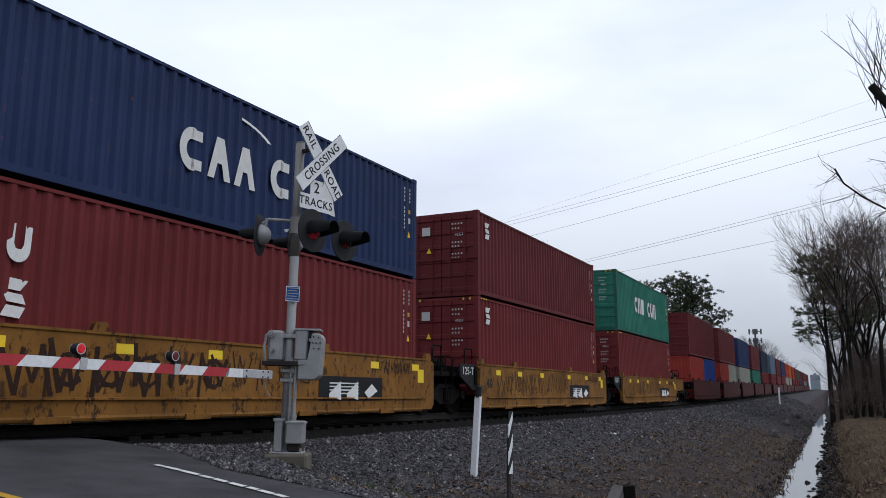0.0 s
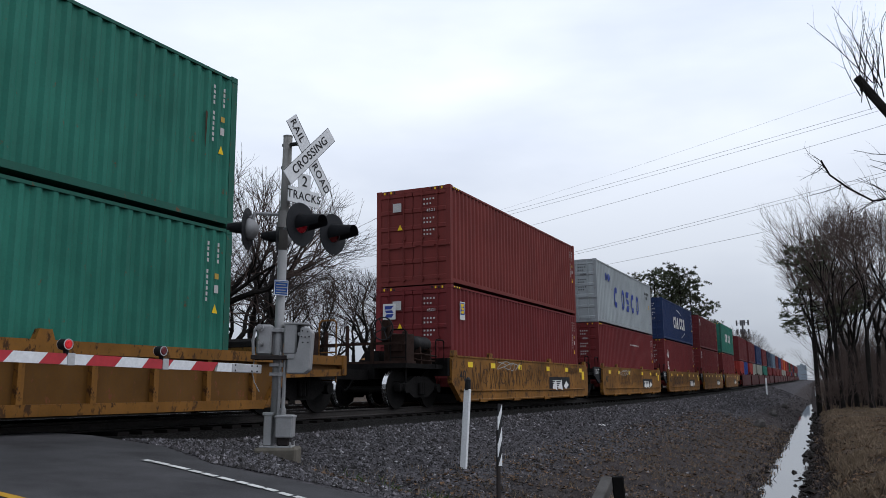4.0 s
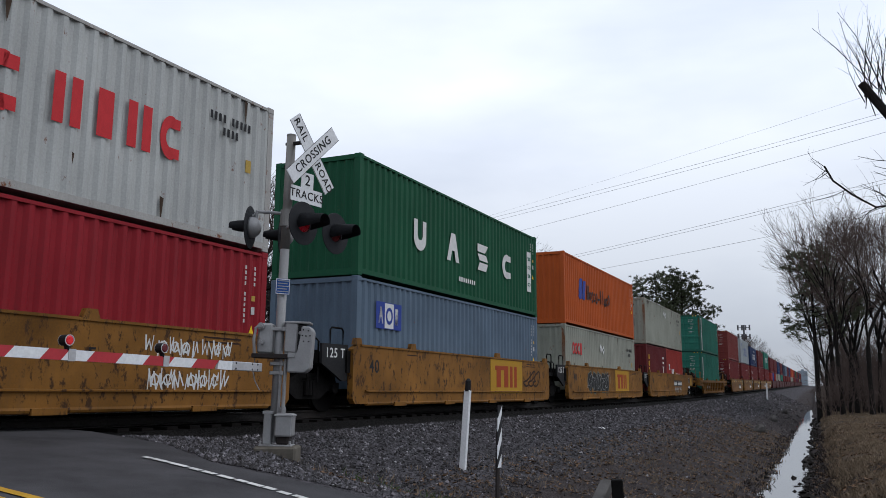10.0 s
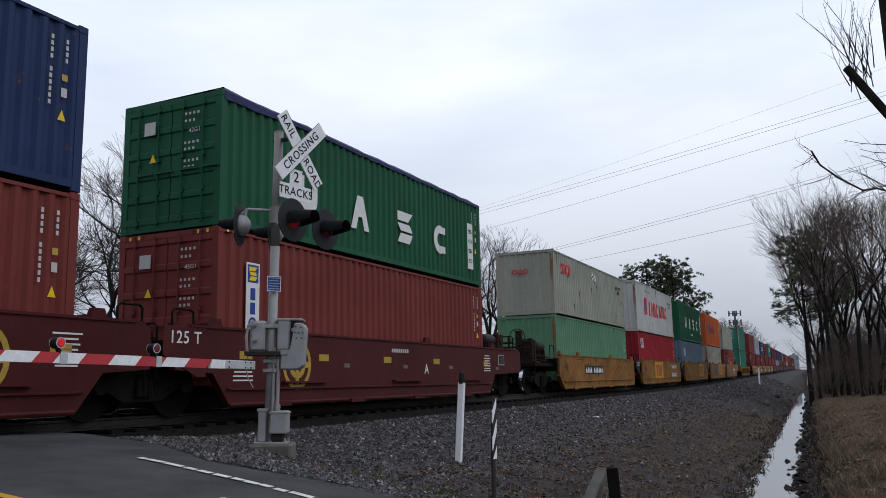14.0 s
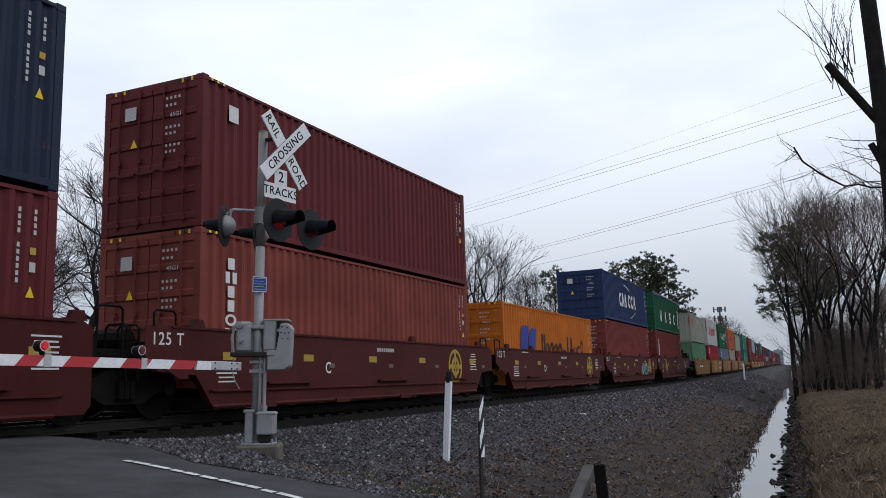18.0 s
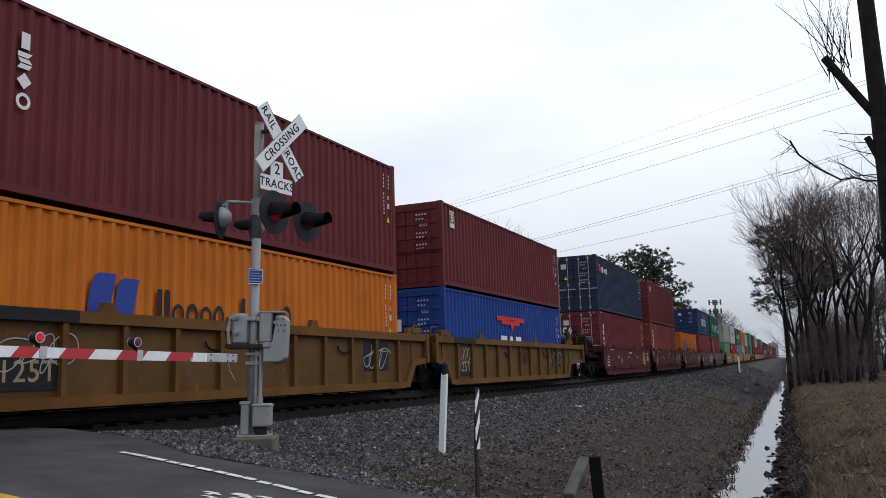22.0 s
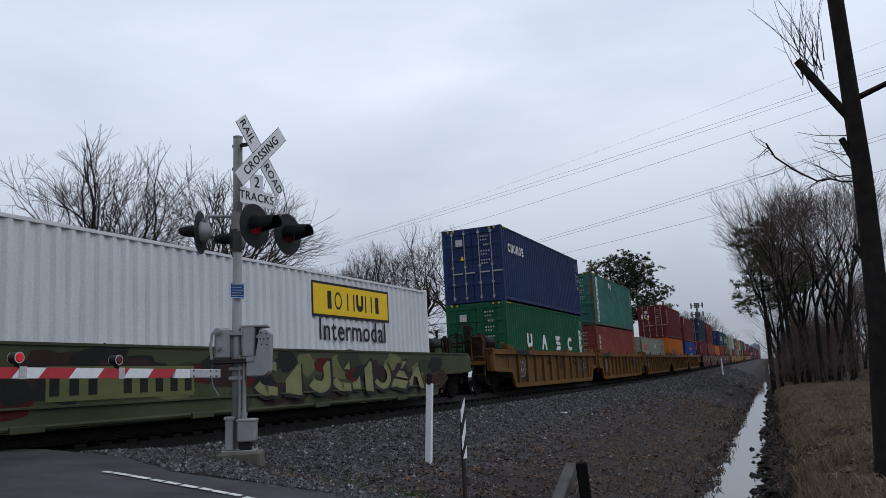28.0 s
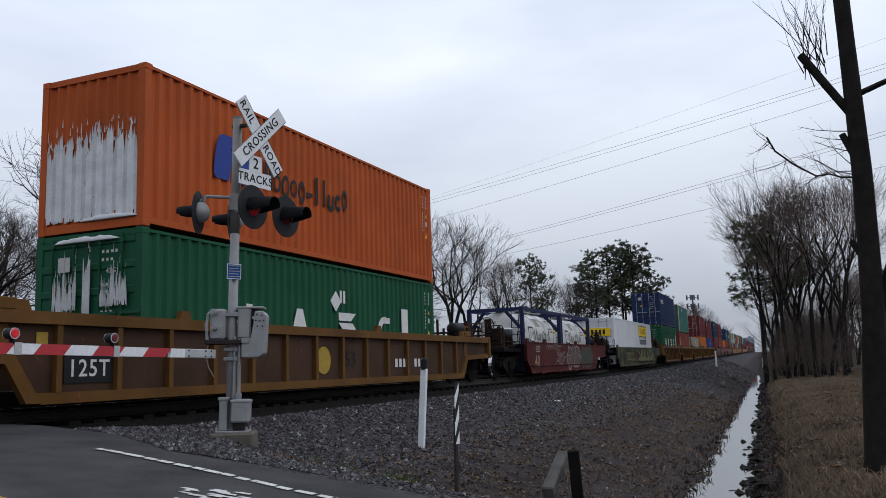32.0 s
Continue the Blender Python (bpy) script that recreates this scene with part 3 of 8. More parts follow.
def build_crossing_panels():
    cr = thing("crossing_surface", "dark timber and asphalt crossing panels between the rails", "level crossing", kind="structure")
    for off in (0.0, -4.4):
        for x0, x1 in ((-0.66, -0.24), (-0.22, 0.22), (0.24, 0.66)):
            bm = bmesh.new()
            box(bm, x0, 0.3, -0.15, x1, 8.2, -0.012)
            p = part("panel", bm, M_TIMBER, cr)
            p.location = (centre(4) + off, 0, 0)


build_crossing_panels()

STONE_SHAPES = []
for i in range(8):
    # sharp crushed stone: an uneven six-cornered block
    rnd = random.Random(40 + i)
    vs = np.array([(1, 0, 0), (-1, 0, 0), (0, 1, 0), (0, -1, 0), (0, 0, 1), (0, 0, -1)], float)
    vs = vs * np.array([rnd.uniform(0.8, 1.25), rnd.uniform(0.65, 1.05), rnd.uniform(0.5, 0.9)]) + np.array([[rnd.uniform(-0.4, 0.4) for j in range(3)] for k in range(6)])
    fs = np.array([(0, 2, 4), (2, 1, 4), (1, 3, 4), (3, 0, 4), (2, 0, 5), (1, 2, 5), (3, 1, 5), (0, 3, 5)])
    STONE_SHAPES.append((vs, fs))


def scatter_stones(name, count, place, size, label):
    """Loose stones as one mesh."""
    rnd = random.Random(len(name) + count)
    V, F, base = [], [], 0
    for i in range(count):
        got = place(rnd)
        if got is None:
            continue
        x, y = got
        vs, fs = STONE_SHAPES[i % 8]
        r = size(rnd, x, y)
        a = rnd.uniform(0, 6.283)
        ca, sa = math.cos(a), math.sin(a)
        p = vs * r
        q = np.stack([p[:, 0] * ca - p[:, 1] * sa + x, p[:, 0] * sa + p[:, 1] * ca + y, p[:, 2] + ground_z(x, y) + r * 0.18], 1)
        V.append(q)
        F.append(fs + base)
        base += len(vs)
    me = bpy.data.meshes.new(name)
    me.from_pydata(np.concatenate(V).tolist(), [], np.concatenate(F).tolist())
    me.materials.append(M_LOOSE)
    return tagged(new(name, me), label, "gravel", kind="stuff")


def place_bank(rnd):
    y = 7.5 + 140 * rnd.random() ** 2.6
    x0, x1 = centre(y) + 2.3, ditch(y) - 0.4
    f = rnd.random() ** 1.75
    if f > 0.55 + 0.2 * noise.noise(Vector((y * 0.5, f * 4, 3))) and rnd.random() < 0.75:
        return None
    x = x0 + (x1 - x0) * f
    if y < 8.4 - 1.1 * smooth_step(-9.0, -6.0, x) + 0.12 * noise.noise(Vector((x * 2, y, 1))):
        return None
    return x, y


scatter_stones("ballast_stones", 115000, place_bank, lambda r, x, y: (0.013 + 0.024 * r.random() ** 2.0) * (0.95 + 0.016 * y) * (1.0 if x < centre(y) + 5.5 else 0.85), "loose grey crushed stone on the railway bank")

# ---- the train ----
# distance of the train along the line, second by second
TRAVEL = ((0, 0.0), (1, 11.64), (2, 23.16), (3, 34.84), (6, 69.15), (7, 80.68), (8, 92.42), (9, 103.57), (10, 115.16), (11, 126.72),
          (12, 138.42), (13, 149.65), (14, 161.24), (17, 195.43), (18, 207.02), (19, 218.29), (20, 229.65), (21, 241.28), (22, 252.45),
          (23, 263.8), (24, 275.42), (25, 287.01), (28, 321.17), (29, 332.2), (30, 343.64), (31, 354.78), (32, 366.38))
MOVERS = []  # thing, distance of its middle behind the origin, half its base, height


def on_train(ob, u, half, z):
    MOVERS.append((ob, u, half, z))
    return ob


def line_pose(s, half, z):
    a, b = Vector((centre(s - half), s - half, rail_z(s - half))), Vector((centre(s + half), s + half, rail_z(s + half)))
    m = (a + b) / 2
    return pose(m.x, m.y, m.z + z, math.degrees(math.atan2(b.z - a.z, 2 * half)), 0, math.degrees(math.atan2(-(b.x - a.x), b.y - a.y)))


def motions():
    for ob, u, half, z in MOVERS:
        walk(ob, [(t, line_pose(v - u, half, z)) for t, v in TRAVEL])


BOXES = {}
HC, STD = 2.896, 2.591
WIDE = 1.219


def corrugated(bm, length, lo, hi, depth=0.046, pitch=0.278):
    """Outline points (along, out) of a corrugated wall between two posts."""
    n = max(3, round(length / pitch))
    p = length / n
    pts = []
    for i in range(n):
        a = -length / 2 + i * p
        pts += [(a, 0.0), (a + 0.066, -depth), (a + 0.14, -depth), (a + 0.206, 0.0)]
    pts.append((length / 2, 0.0))
    return pts


def box_meshes(length, high):
    """Meshes of a freight container, origin at the middle of its base: y along, -y is the trailing end."""
    key = (length, high)
    if key in BOXES:
        return BOXES[key]
    h2 = length / 2
    out = {}
    for key_, sx in (("wall_near", 1), ("wall_off", -1)):
        bm = bmesh.new()
        pts = corrugated(bm, length - 0.3, 0, 0)
        lo = [bm.verts.new((sx * (WIDE - 0.012 + o), a, 0.15)) for a, o in pts]
        hi = [bm.verts.new((sx * (WIDE - 0.012 + o), a, high - 0.07)) for a, o in pts]
        for i in range(len(pts) - 1):
            bm.faces.new((lo[i], lo[i + 1], hi[i + 1], hi[i]))
        out[key_] = mesh_of(bm, "side_wall")
    bm = bmesh.new()
    n = 44
    rows = []
    for i in range(n * 2 + 1):
        a = -h2 + 0.1 + (length - 0.2) * i / (n * 2)
        z = high - 0.045 + (0.018 if i % 2 else 0)
        rows.append((bm.verts.new((-WIDE + 0.05, a, z)), bm.verts.new((WIDE - 0.05, a, z))))
    for a, b in zip(rows, rows[1:]):
        bm.faces.new((a[0], a[1], b[1], b[0]))
    box(bm, -WIDE + 0.06, -h2 + 0.08, 0.08, WIDE - 0.06, h2 - 0.08, 0.14)
    out["roof"] = mesh_of(bm, "roof")
    for key_, sy in (("end_lead", 1), ("end_trail", -1)):
        bm = bmesh.new()
        pts = corrugated(bm, 2.438 - 0.3, 0, 0, 0.045, 0.25)
        lo = [bm.verts.new((a, sy * (h2 - 0.02 + o), 0.16)) for a, o in pts]
        hi = [bm.verts.new((a, sy * (h2 - 0.02 + o), high - 0.1)) for a, o in pts]
        for i in range(len(pts) - 1):
            bm.faces.new((lo[i], lo[i + 1], hi[i + 1], hi[i]))
        out[key_] = mesh_of(bm, "end_wall")
    bm = bmesh.new()
    for sx in (1, -1):
        x0, x1 = sx * (WIDE - 0.002), sx * (WIDE - 0.15)
        for sy in (1, -1):
            box(bm, min(x0, x1), min(sy * h2, sy * (h2 - 0.15)), 0.1, max(x0, x1), max(sy * h2, sy * (h2 - 0.15)), high - 0.1)
        x1 = sx * (WIDE - 0.05)
        box(bm, min(x0, x1), -h2 + 0.15, 0.055, max(x0, x1), h2 - 0.15, 0.17)
        box(bm, min(x0, x1), -h2 + 0.15, high - 0.085, max(x0, x1), h2 - 0.15, high - 0.03)
    for sy in (1, -1):
        y0, y1 = sy * (h2 - 0.01), sy * (h2 - 0.12)
        box(bm, -WIDE + 0.15, min(y0, y1), 0.02, WIDE - 0.15, max(y0, y1), 0.17)
        box(bm, -WIDE + 0.15, min(y0, y1), high - 0.12, WIDE - 0.15, max(y0, y1), high - 0.01)
    out["frame"] = mesh_of(bm, "frame")
    bm = bmesh.new()
    box(bm, -0.089, -0.089, -0.06, 0.089, 0.089, 0.06)
    bevelled(bm, 0.012)
    out["casting"] = mesh_of(bm, "corner_casting")
    # doors: a recessed leaf with ribs
    for k, sx in (("door_l", -1), ("door_r", 1)):
        bm = bmesh.new()
        x0, x1 = (0.012, WIDE - 0.15) if sx > 0 else (-WIDE + 0.15, -0.012)
        prof = [(0.0, 0.17), (-0.045, 0.17)]
        zs = [0.22 + (high - 0.4) * i / 5 for i in range(6)]
        for za, zb in zip(zs, zs[1:]):
            prof += [(-0.045, za + 0.05), (-0.02, za + 0.075), (-0.02, zb - 0.075), (-0.045, zb - 0.05)]
        prof += [(-0.045, high - 0.13), (0.0, high - 0.13)]
        prism(bm, prof, "x", x0, x1)
        out[k] = mesh_of(bm, "door")
    bm = bmesh.new()
    tube(bm, (0, -0.085, 0.1), (0, -0.085, high - 0.07), 0.019, n=6)
    for z in (0.2, 0.75, 1.4, high - 0.2):
        box(bm, -0.05, -0.1, z - 0.04, 0.05, -0.055, z + 0.04)
    box(bm, -0.02, -0.11, 1.12, 0.4, -0.09, 1.17)
    out["rod"] = mesh_of(bm, "lock_rod")
    BOXES[key] = out
    return out


def container(col, high, doors, label, length=12.192, castings=True, group="containers on the train", rods=None):
    """A corrugated steel container with frame, castings and, where the trailing end has them, two doors."""
    M = box_meshes(length, high)
    ob = thing("shipping_container", label, "shipping container", group)
    h2 = length / 2
    for k in ("wall_near", "wall_off"):
        part("side_wall", M[k], col, ob)
    part("end_wall", M["end_lead"], col, ob)
    part("roof", M["roof"], col, ob)
    part("frame", M["frame"], P_FRAMES.get(col, col), ob)
    if doors:
        for k in ("door_l", "door_r"):
            d = part("door", M[k], col, ob)
            d.location = (0, -h2 + 0.04, 0)
            for x in ((-0.8, -0.3) if k == "door_l" else (0.3, 0.8)):
                r = part("lock_rod", M["rod"], rods or col, d)
                r.location = (x, 0.02, 0)
    else:
        part("end_wall", M["end_trail"], col, ob)
    if castings:
        for sx in (1, -1):
            for sy in (1, -1):
                for z in (0.06, high - 0.058):
                    c = part("corner_casting", M["casting"], P_FRAMES.get(col, col), ob)
                    c.location = (sx * (WIDE - 0.084), sy * (h2 - 0.084), z)
    return ob


SHAPES = {}


def flat_shape(kind):
    """Unit marking shapes, 1 x 1, in the x-y plane."""
    if kind in SHAPES:
        return SHAPES[kind]
    bm = bmesh.new()
    t = 0.002

    def loop(pts):
        prism(bm, pts, "z", 0, t)

    def ringed(a0, a1, n=16, inner=0.62):
        for i in range(n):
            p, q = a0 + (a1 - a0) * i / n, a0 + (a1 - a0) * (i + 1) / n
            f = lambda a, r: (0.5 * r * math.cos(a), 0.5 * r * math.sin(a))
            loop([f(p, inner), f(p, 1), f(q, 1), f(q, inner)])
    if kind == "block":
        loop([(-0.5, -0.5), (0.5, -0.5), (0.5, 0.5), (-0.5, 0.5)])
    elif kind == "ring":
        ringed(0, 2 * math.pi, 18, 0.6)
    elif kind == "arc":
        ringed(radians(75), radians(285), 14, 0.46)
        loop([(-0.02, 0.22), (0.4, 0.22), (0.4, 0.46), (-0.02, 0.46)])
        loop([(-0.02, -0.46), (0.4, -0.46), (0.4, -0.22), (-0.02, -0.22)])
    elif kind == "cup":
        loop([(0.5 * math.cos(a), -0.1 + 0.4 * math.sin(a)) for a in [math.pi + math.pi * i / 10 for i in range(11)]] + [(0.5, 0.5), (0.21, 0.5), (0.21, -0.02), (0.12, -0.15), (-0.12, -0.15), (-0.21, -0.02), (-0.21, 0.5), (-0.5, 0.5)])
    elif kind == "peak":
        loop([(-0.5, -0.5), (-0.22, -0.5), (-0.1, -0.12), (0.1, -0.12), (0.22, -0.5), (0.5, -0.5), (0.16, 0.5), (-0.16, 0.5)])
    elif kind == "wave":
        loop([(-0.5, 0.5), (-0.5, 0.2), (0.2, 0.2), (0.5, 0.5)])
        loop([(-0.5, 0.12), (-0.3, -0.12), (0.5, -0.12), (0.3, 0.12)])
        loop([(-0.5, -0.5), (0.3, -0.5), (0.5, -0.2), (-0.3, -0.2)])
    elif kind == "post":
        loop([(-0.5, -0.5), (-0.12, -0.5), (-0.12, 0.5), (-0.5, 0.5)])
        loop([(0.12, -0.5), (0.5, -0.5), (0.5, 0.5), (0.12, 0.5)])
    elif kind == "tee":
        loop([(-0.3, -0.5), (0.3, -0.5), (0.3, 0.5), (-0.3, 0.5)])
    elif kind == "cross":
        loop([(0, -0.5), (0.5, 0), (0, 0.5), (-0.5, 0)])
    elif kind == "square":
        for p in ([(-0.5, -0.5), (0.5, -0.5), (0.5, -0.38), (-0.5, -0.38)], [(-0.5, 0.38), (0.5, 0.38), (0.5, 0.5), (-0.5, 0.5)], [(-0.5, -0.38), (-0.38, -0.38), (-0.38, 0.38), (-0.5, 0.38)], [(0.38, -0.38), (0.5, -0.38), (0.5, 0.38), (0.38, 0.38)]):
            loop(p)
    elif kind == "wheel":
        ringed(0, 2 * math.pi, 24, 0.82)
        loop([(-0.06, -0.41), (0.06, -0.41), (0.06, 0.41), (-0.06, 0.41)])
        loop([(-0.41, -0.06), (0.41, -0.06), (0.41, 0.06), (-0.41, 0.06)])
    elif kind == "disc":
        loop([(0.5 * math.cos(2 * math.pi * i / 20), 0.5 * math.sin(2 * math.pi * i / 20)) for i in range(20)])
    elif kind == "hoop":
        ringed(0, 2 * math.pi, 20, 0.74)
    elif kind == "rails":
        for a in (-0.5, 0.34):
            loop([(a, -0.5), (a + 0.16, -0.5), (a + 0.16, 0.5), (a, 0.5)])
    elif kind == "sail":
        # a leaning board with a rounded head
        loop([(-0.46, -0.4), (-0.4, -0.47), (-0.3, -0.5), (0.22, -0.5), (0.5, 0.5), (-0.06, 0.5), (-0.22, 0.44), (-0.32, 0.28), (-0.42, -0.1)])
    elif kind == "tri":
        loop([(-0.5, -0.5), (0.5, -0.5), (0, 0.5)])
    elif kind == "swoosh":
        for i in range(10):
            a, b = math.pi * (0.15 + 0.7 * i / 10), math.pi * (0.15 + 0.7 * (i + 1) / 10)
            f = lambda a, r: (0.55 * r * math.cos(a), r * math.sin(a) - 0.5)
            w = 0.12 + 0.1 * i / 10
            loop([f(a, 1 - w), f(a, 1), f(b, 1), f(b, 1 - w)])
    me = mesh_of(bm, "marking")
    SHAPES[kind] = me
    return me


def mark(parent, kind, y, z, w, h, material, x=WIDE + 0.001, label="", skew=0.0):
    """A painted shape on the near side of a container or wagon, y measured from its middle."""
    ob = part("marking", flat_shape(kind), material, parent, label)
    ob.matrix_basis = pose(x, y, z) @ SIDE @ Matrix(((w, skew * h, 0, 0), (0, h, 0, 0), (0, 0, 1, 0), (0, 0, 0, 1)))
    return ob


def mark_end(parent, kind, x, z, w, h, material, y):
    ob = part("marking", flat_shape(kind), material, parent)
    ob.matrix_basis = pose(x, y, z) @ BACK @ Matrix.Diagonal((w, h, 1, 1))
    return ob


def word(parent, kinds, y, z, w, h, step, material, label=""):
    for i, k in enumerate(kinds):
        if k:
            mark(parent, k, y + step * i, z, w, h, material, label=label)


def code_bars(ob, high, length, doors, col=None):
    """Unreadable codes: small bars beside the leading corner post and on the doors."""
    col = col or M_CODE
    h2 = length / 2
    if col is M_MARK_K or length < 7:
        # two level rows of characters and a small plate
        for row, n in ((0, 10), (1, 4)):
            for i in range(n):
                if (row, i) not in ((0, 4),):
                    mark(ob, "block", h2 - 1.75 + 0.115 * i + 0.35 * row, high - 0.62 - 0.24 * row, 0.062, 0.15, col)
        mark(ob, "block", h2 - 0.7, high - 1.35, 0.15, 0.24, M_DULLPLATE)
    else:
        for i in range(11):
            if i != 4:
                mark(ob, "block", h2 - 0.62, high - 0.35 - 0.1 * i, 0.044, 0.066, col)
        for i in range(4):
            mark(ob, "block", h2 - 0.36, high - 0.35 - 0.1 * i, 0.044, 0.066, col)
        mark(ob, "tri", h2 - 0.4, high - 1.5, 0.14, 0.16, M_MARK_Y)
        mark(ob, "block", h2 - 0.38, high - 1.15, 0.1, 0.14, col)
        mark(ob, "block", h2 - 0.38, high - 0.92, 0.1, 0.1, M_DULLPLATE)
    if doors:
        for r, n in ((0.28, 4), (0.42, 3), (0.85, 4), (0.97, 3), (1.2, 4), (1.32, 3)):
            for i in range(n):
                mark_end(ob, "block", 0.4 + 0.1 * i, high - r - 0.1, 0.05, 0.05, col, -h2 - 0.045)
        if high > 2.7 and col is not M_MARK_K:
            for sg in (-1, 1):
                for i in range(4):
                    mark_end(ob, "block", sg * (0.62 + 0.11 * i), high - 0.065, 0.05, 0.07, M_MARK_Y if i % 2 else M_BLACK, -h2 + 0.0075)
            for i in range(5):
                mark(ob, "block", -h2 + 0.25 + 0.085 * i, high - 0.058, 0.05, 0.05, M_BLACK if i % 2 else M_MARK_Y, skew=0.4)
        write("45G1" if high > 2.7 else "42G1", 0.12, col, ob, pose(0.62, -h2 - 0.046, high - 0.72) @ BACK)
        mark_end(ob, "block", -0.5, high - 0.55, 0.28, 0.26, col, -h2 - 0.045)
        mark_end(ob, "tri", -0.4, high - 1.15, 0.17, 0.17, M_MARK_Y, -h2 - 0.045)


# ---- wagons ----
PARTS = {}


def truck_meshes():
    if "wheel" in PARTS:
        return
    bm = bmesh.new()
    for x0, x1, r in ((-0.07, 0.08, 0.44), (-0.1, -0.07, 0.5), (0.06, 0.1, 0.2)):
        tube(bm, (x0, 0, 0.46), (x1, 0, 0.46), r, n=24)
    PARTS["wheel"] = mesh_of(bm, "wheel")
    bm = bmesh.new()
    tube(bm, (-0.06, 0, 0.46), (0.075, 0, 0.46), 0.463, n=24)
    PARTS["tread"] = mesh_of(bm, "tread")
    bm = bmesh.new()
    tube(bm, (-0.95, 0, 0.46), (0.95, 0, 0.46), 0.08, n=8)
    PARTS["axle"] = mesh_of(bm, "axle")
    bm = bmesh.new()
    prism(bm, [(-1.15, 0.4), (-1.15, 0.58), (-0.75, 0.62), (-0.35, 0.78), (0.35, 0.78), (0.75, 0.62), (1.15, 0.58), (1.15, 0.4), (0.75, 0.42), (0.4, 0.24), (-0.4, 0.24), (-0.75, 0.42)], "x", -0.08, 0.08)
    for y in (-0.9, 0.9):
        tube(bm, (0.0, y, 0.47), (0.16, y, 0.47), 0.12, n=10)
    for y in (-0.12, 0.0, 0.12):
        tube(bm, (0.1, y, 0.32), (0.1, y, 0.62), 0.06, n=8)
    PARTS["side_frame"] = mesh_of(bm, "side_frame")
    bm = bmesh.new()
    box(bm, -1.0, -0.22, 0.42, 1.0, 0.22, 0.72)
    tube(bm, (0, 0, 0.7), (0, 0, 0.95), 0.3, n=16)
    PARTS["bolster"] = mesh_of(bm, "bolster")


def add_truck(car, y):
    truck_meshes()
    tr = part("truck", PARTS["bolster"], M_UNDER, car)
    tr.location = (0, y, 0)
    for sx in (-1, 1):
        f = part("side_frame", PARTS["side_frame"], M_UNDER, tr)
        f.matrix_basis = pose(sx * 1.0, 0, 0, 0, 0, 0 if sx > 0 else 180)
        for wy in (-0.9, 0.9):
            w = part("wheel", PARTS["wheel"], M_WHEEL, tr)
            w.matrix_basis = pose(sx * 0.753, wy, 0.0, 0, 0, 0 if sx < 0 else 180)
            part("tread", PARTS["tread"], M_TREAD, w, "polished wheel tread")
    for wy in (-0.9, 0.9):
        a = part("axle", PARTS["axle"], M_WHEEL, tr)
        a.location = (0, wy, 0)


def bar(bm, a, b, r=0.022):
    tube(bm, a, b, r, n=6)


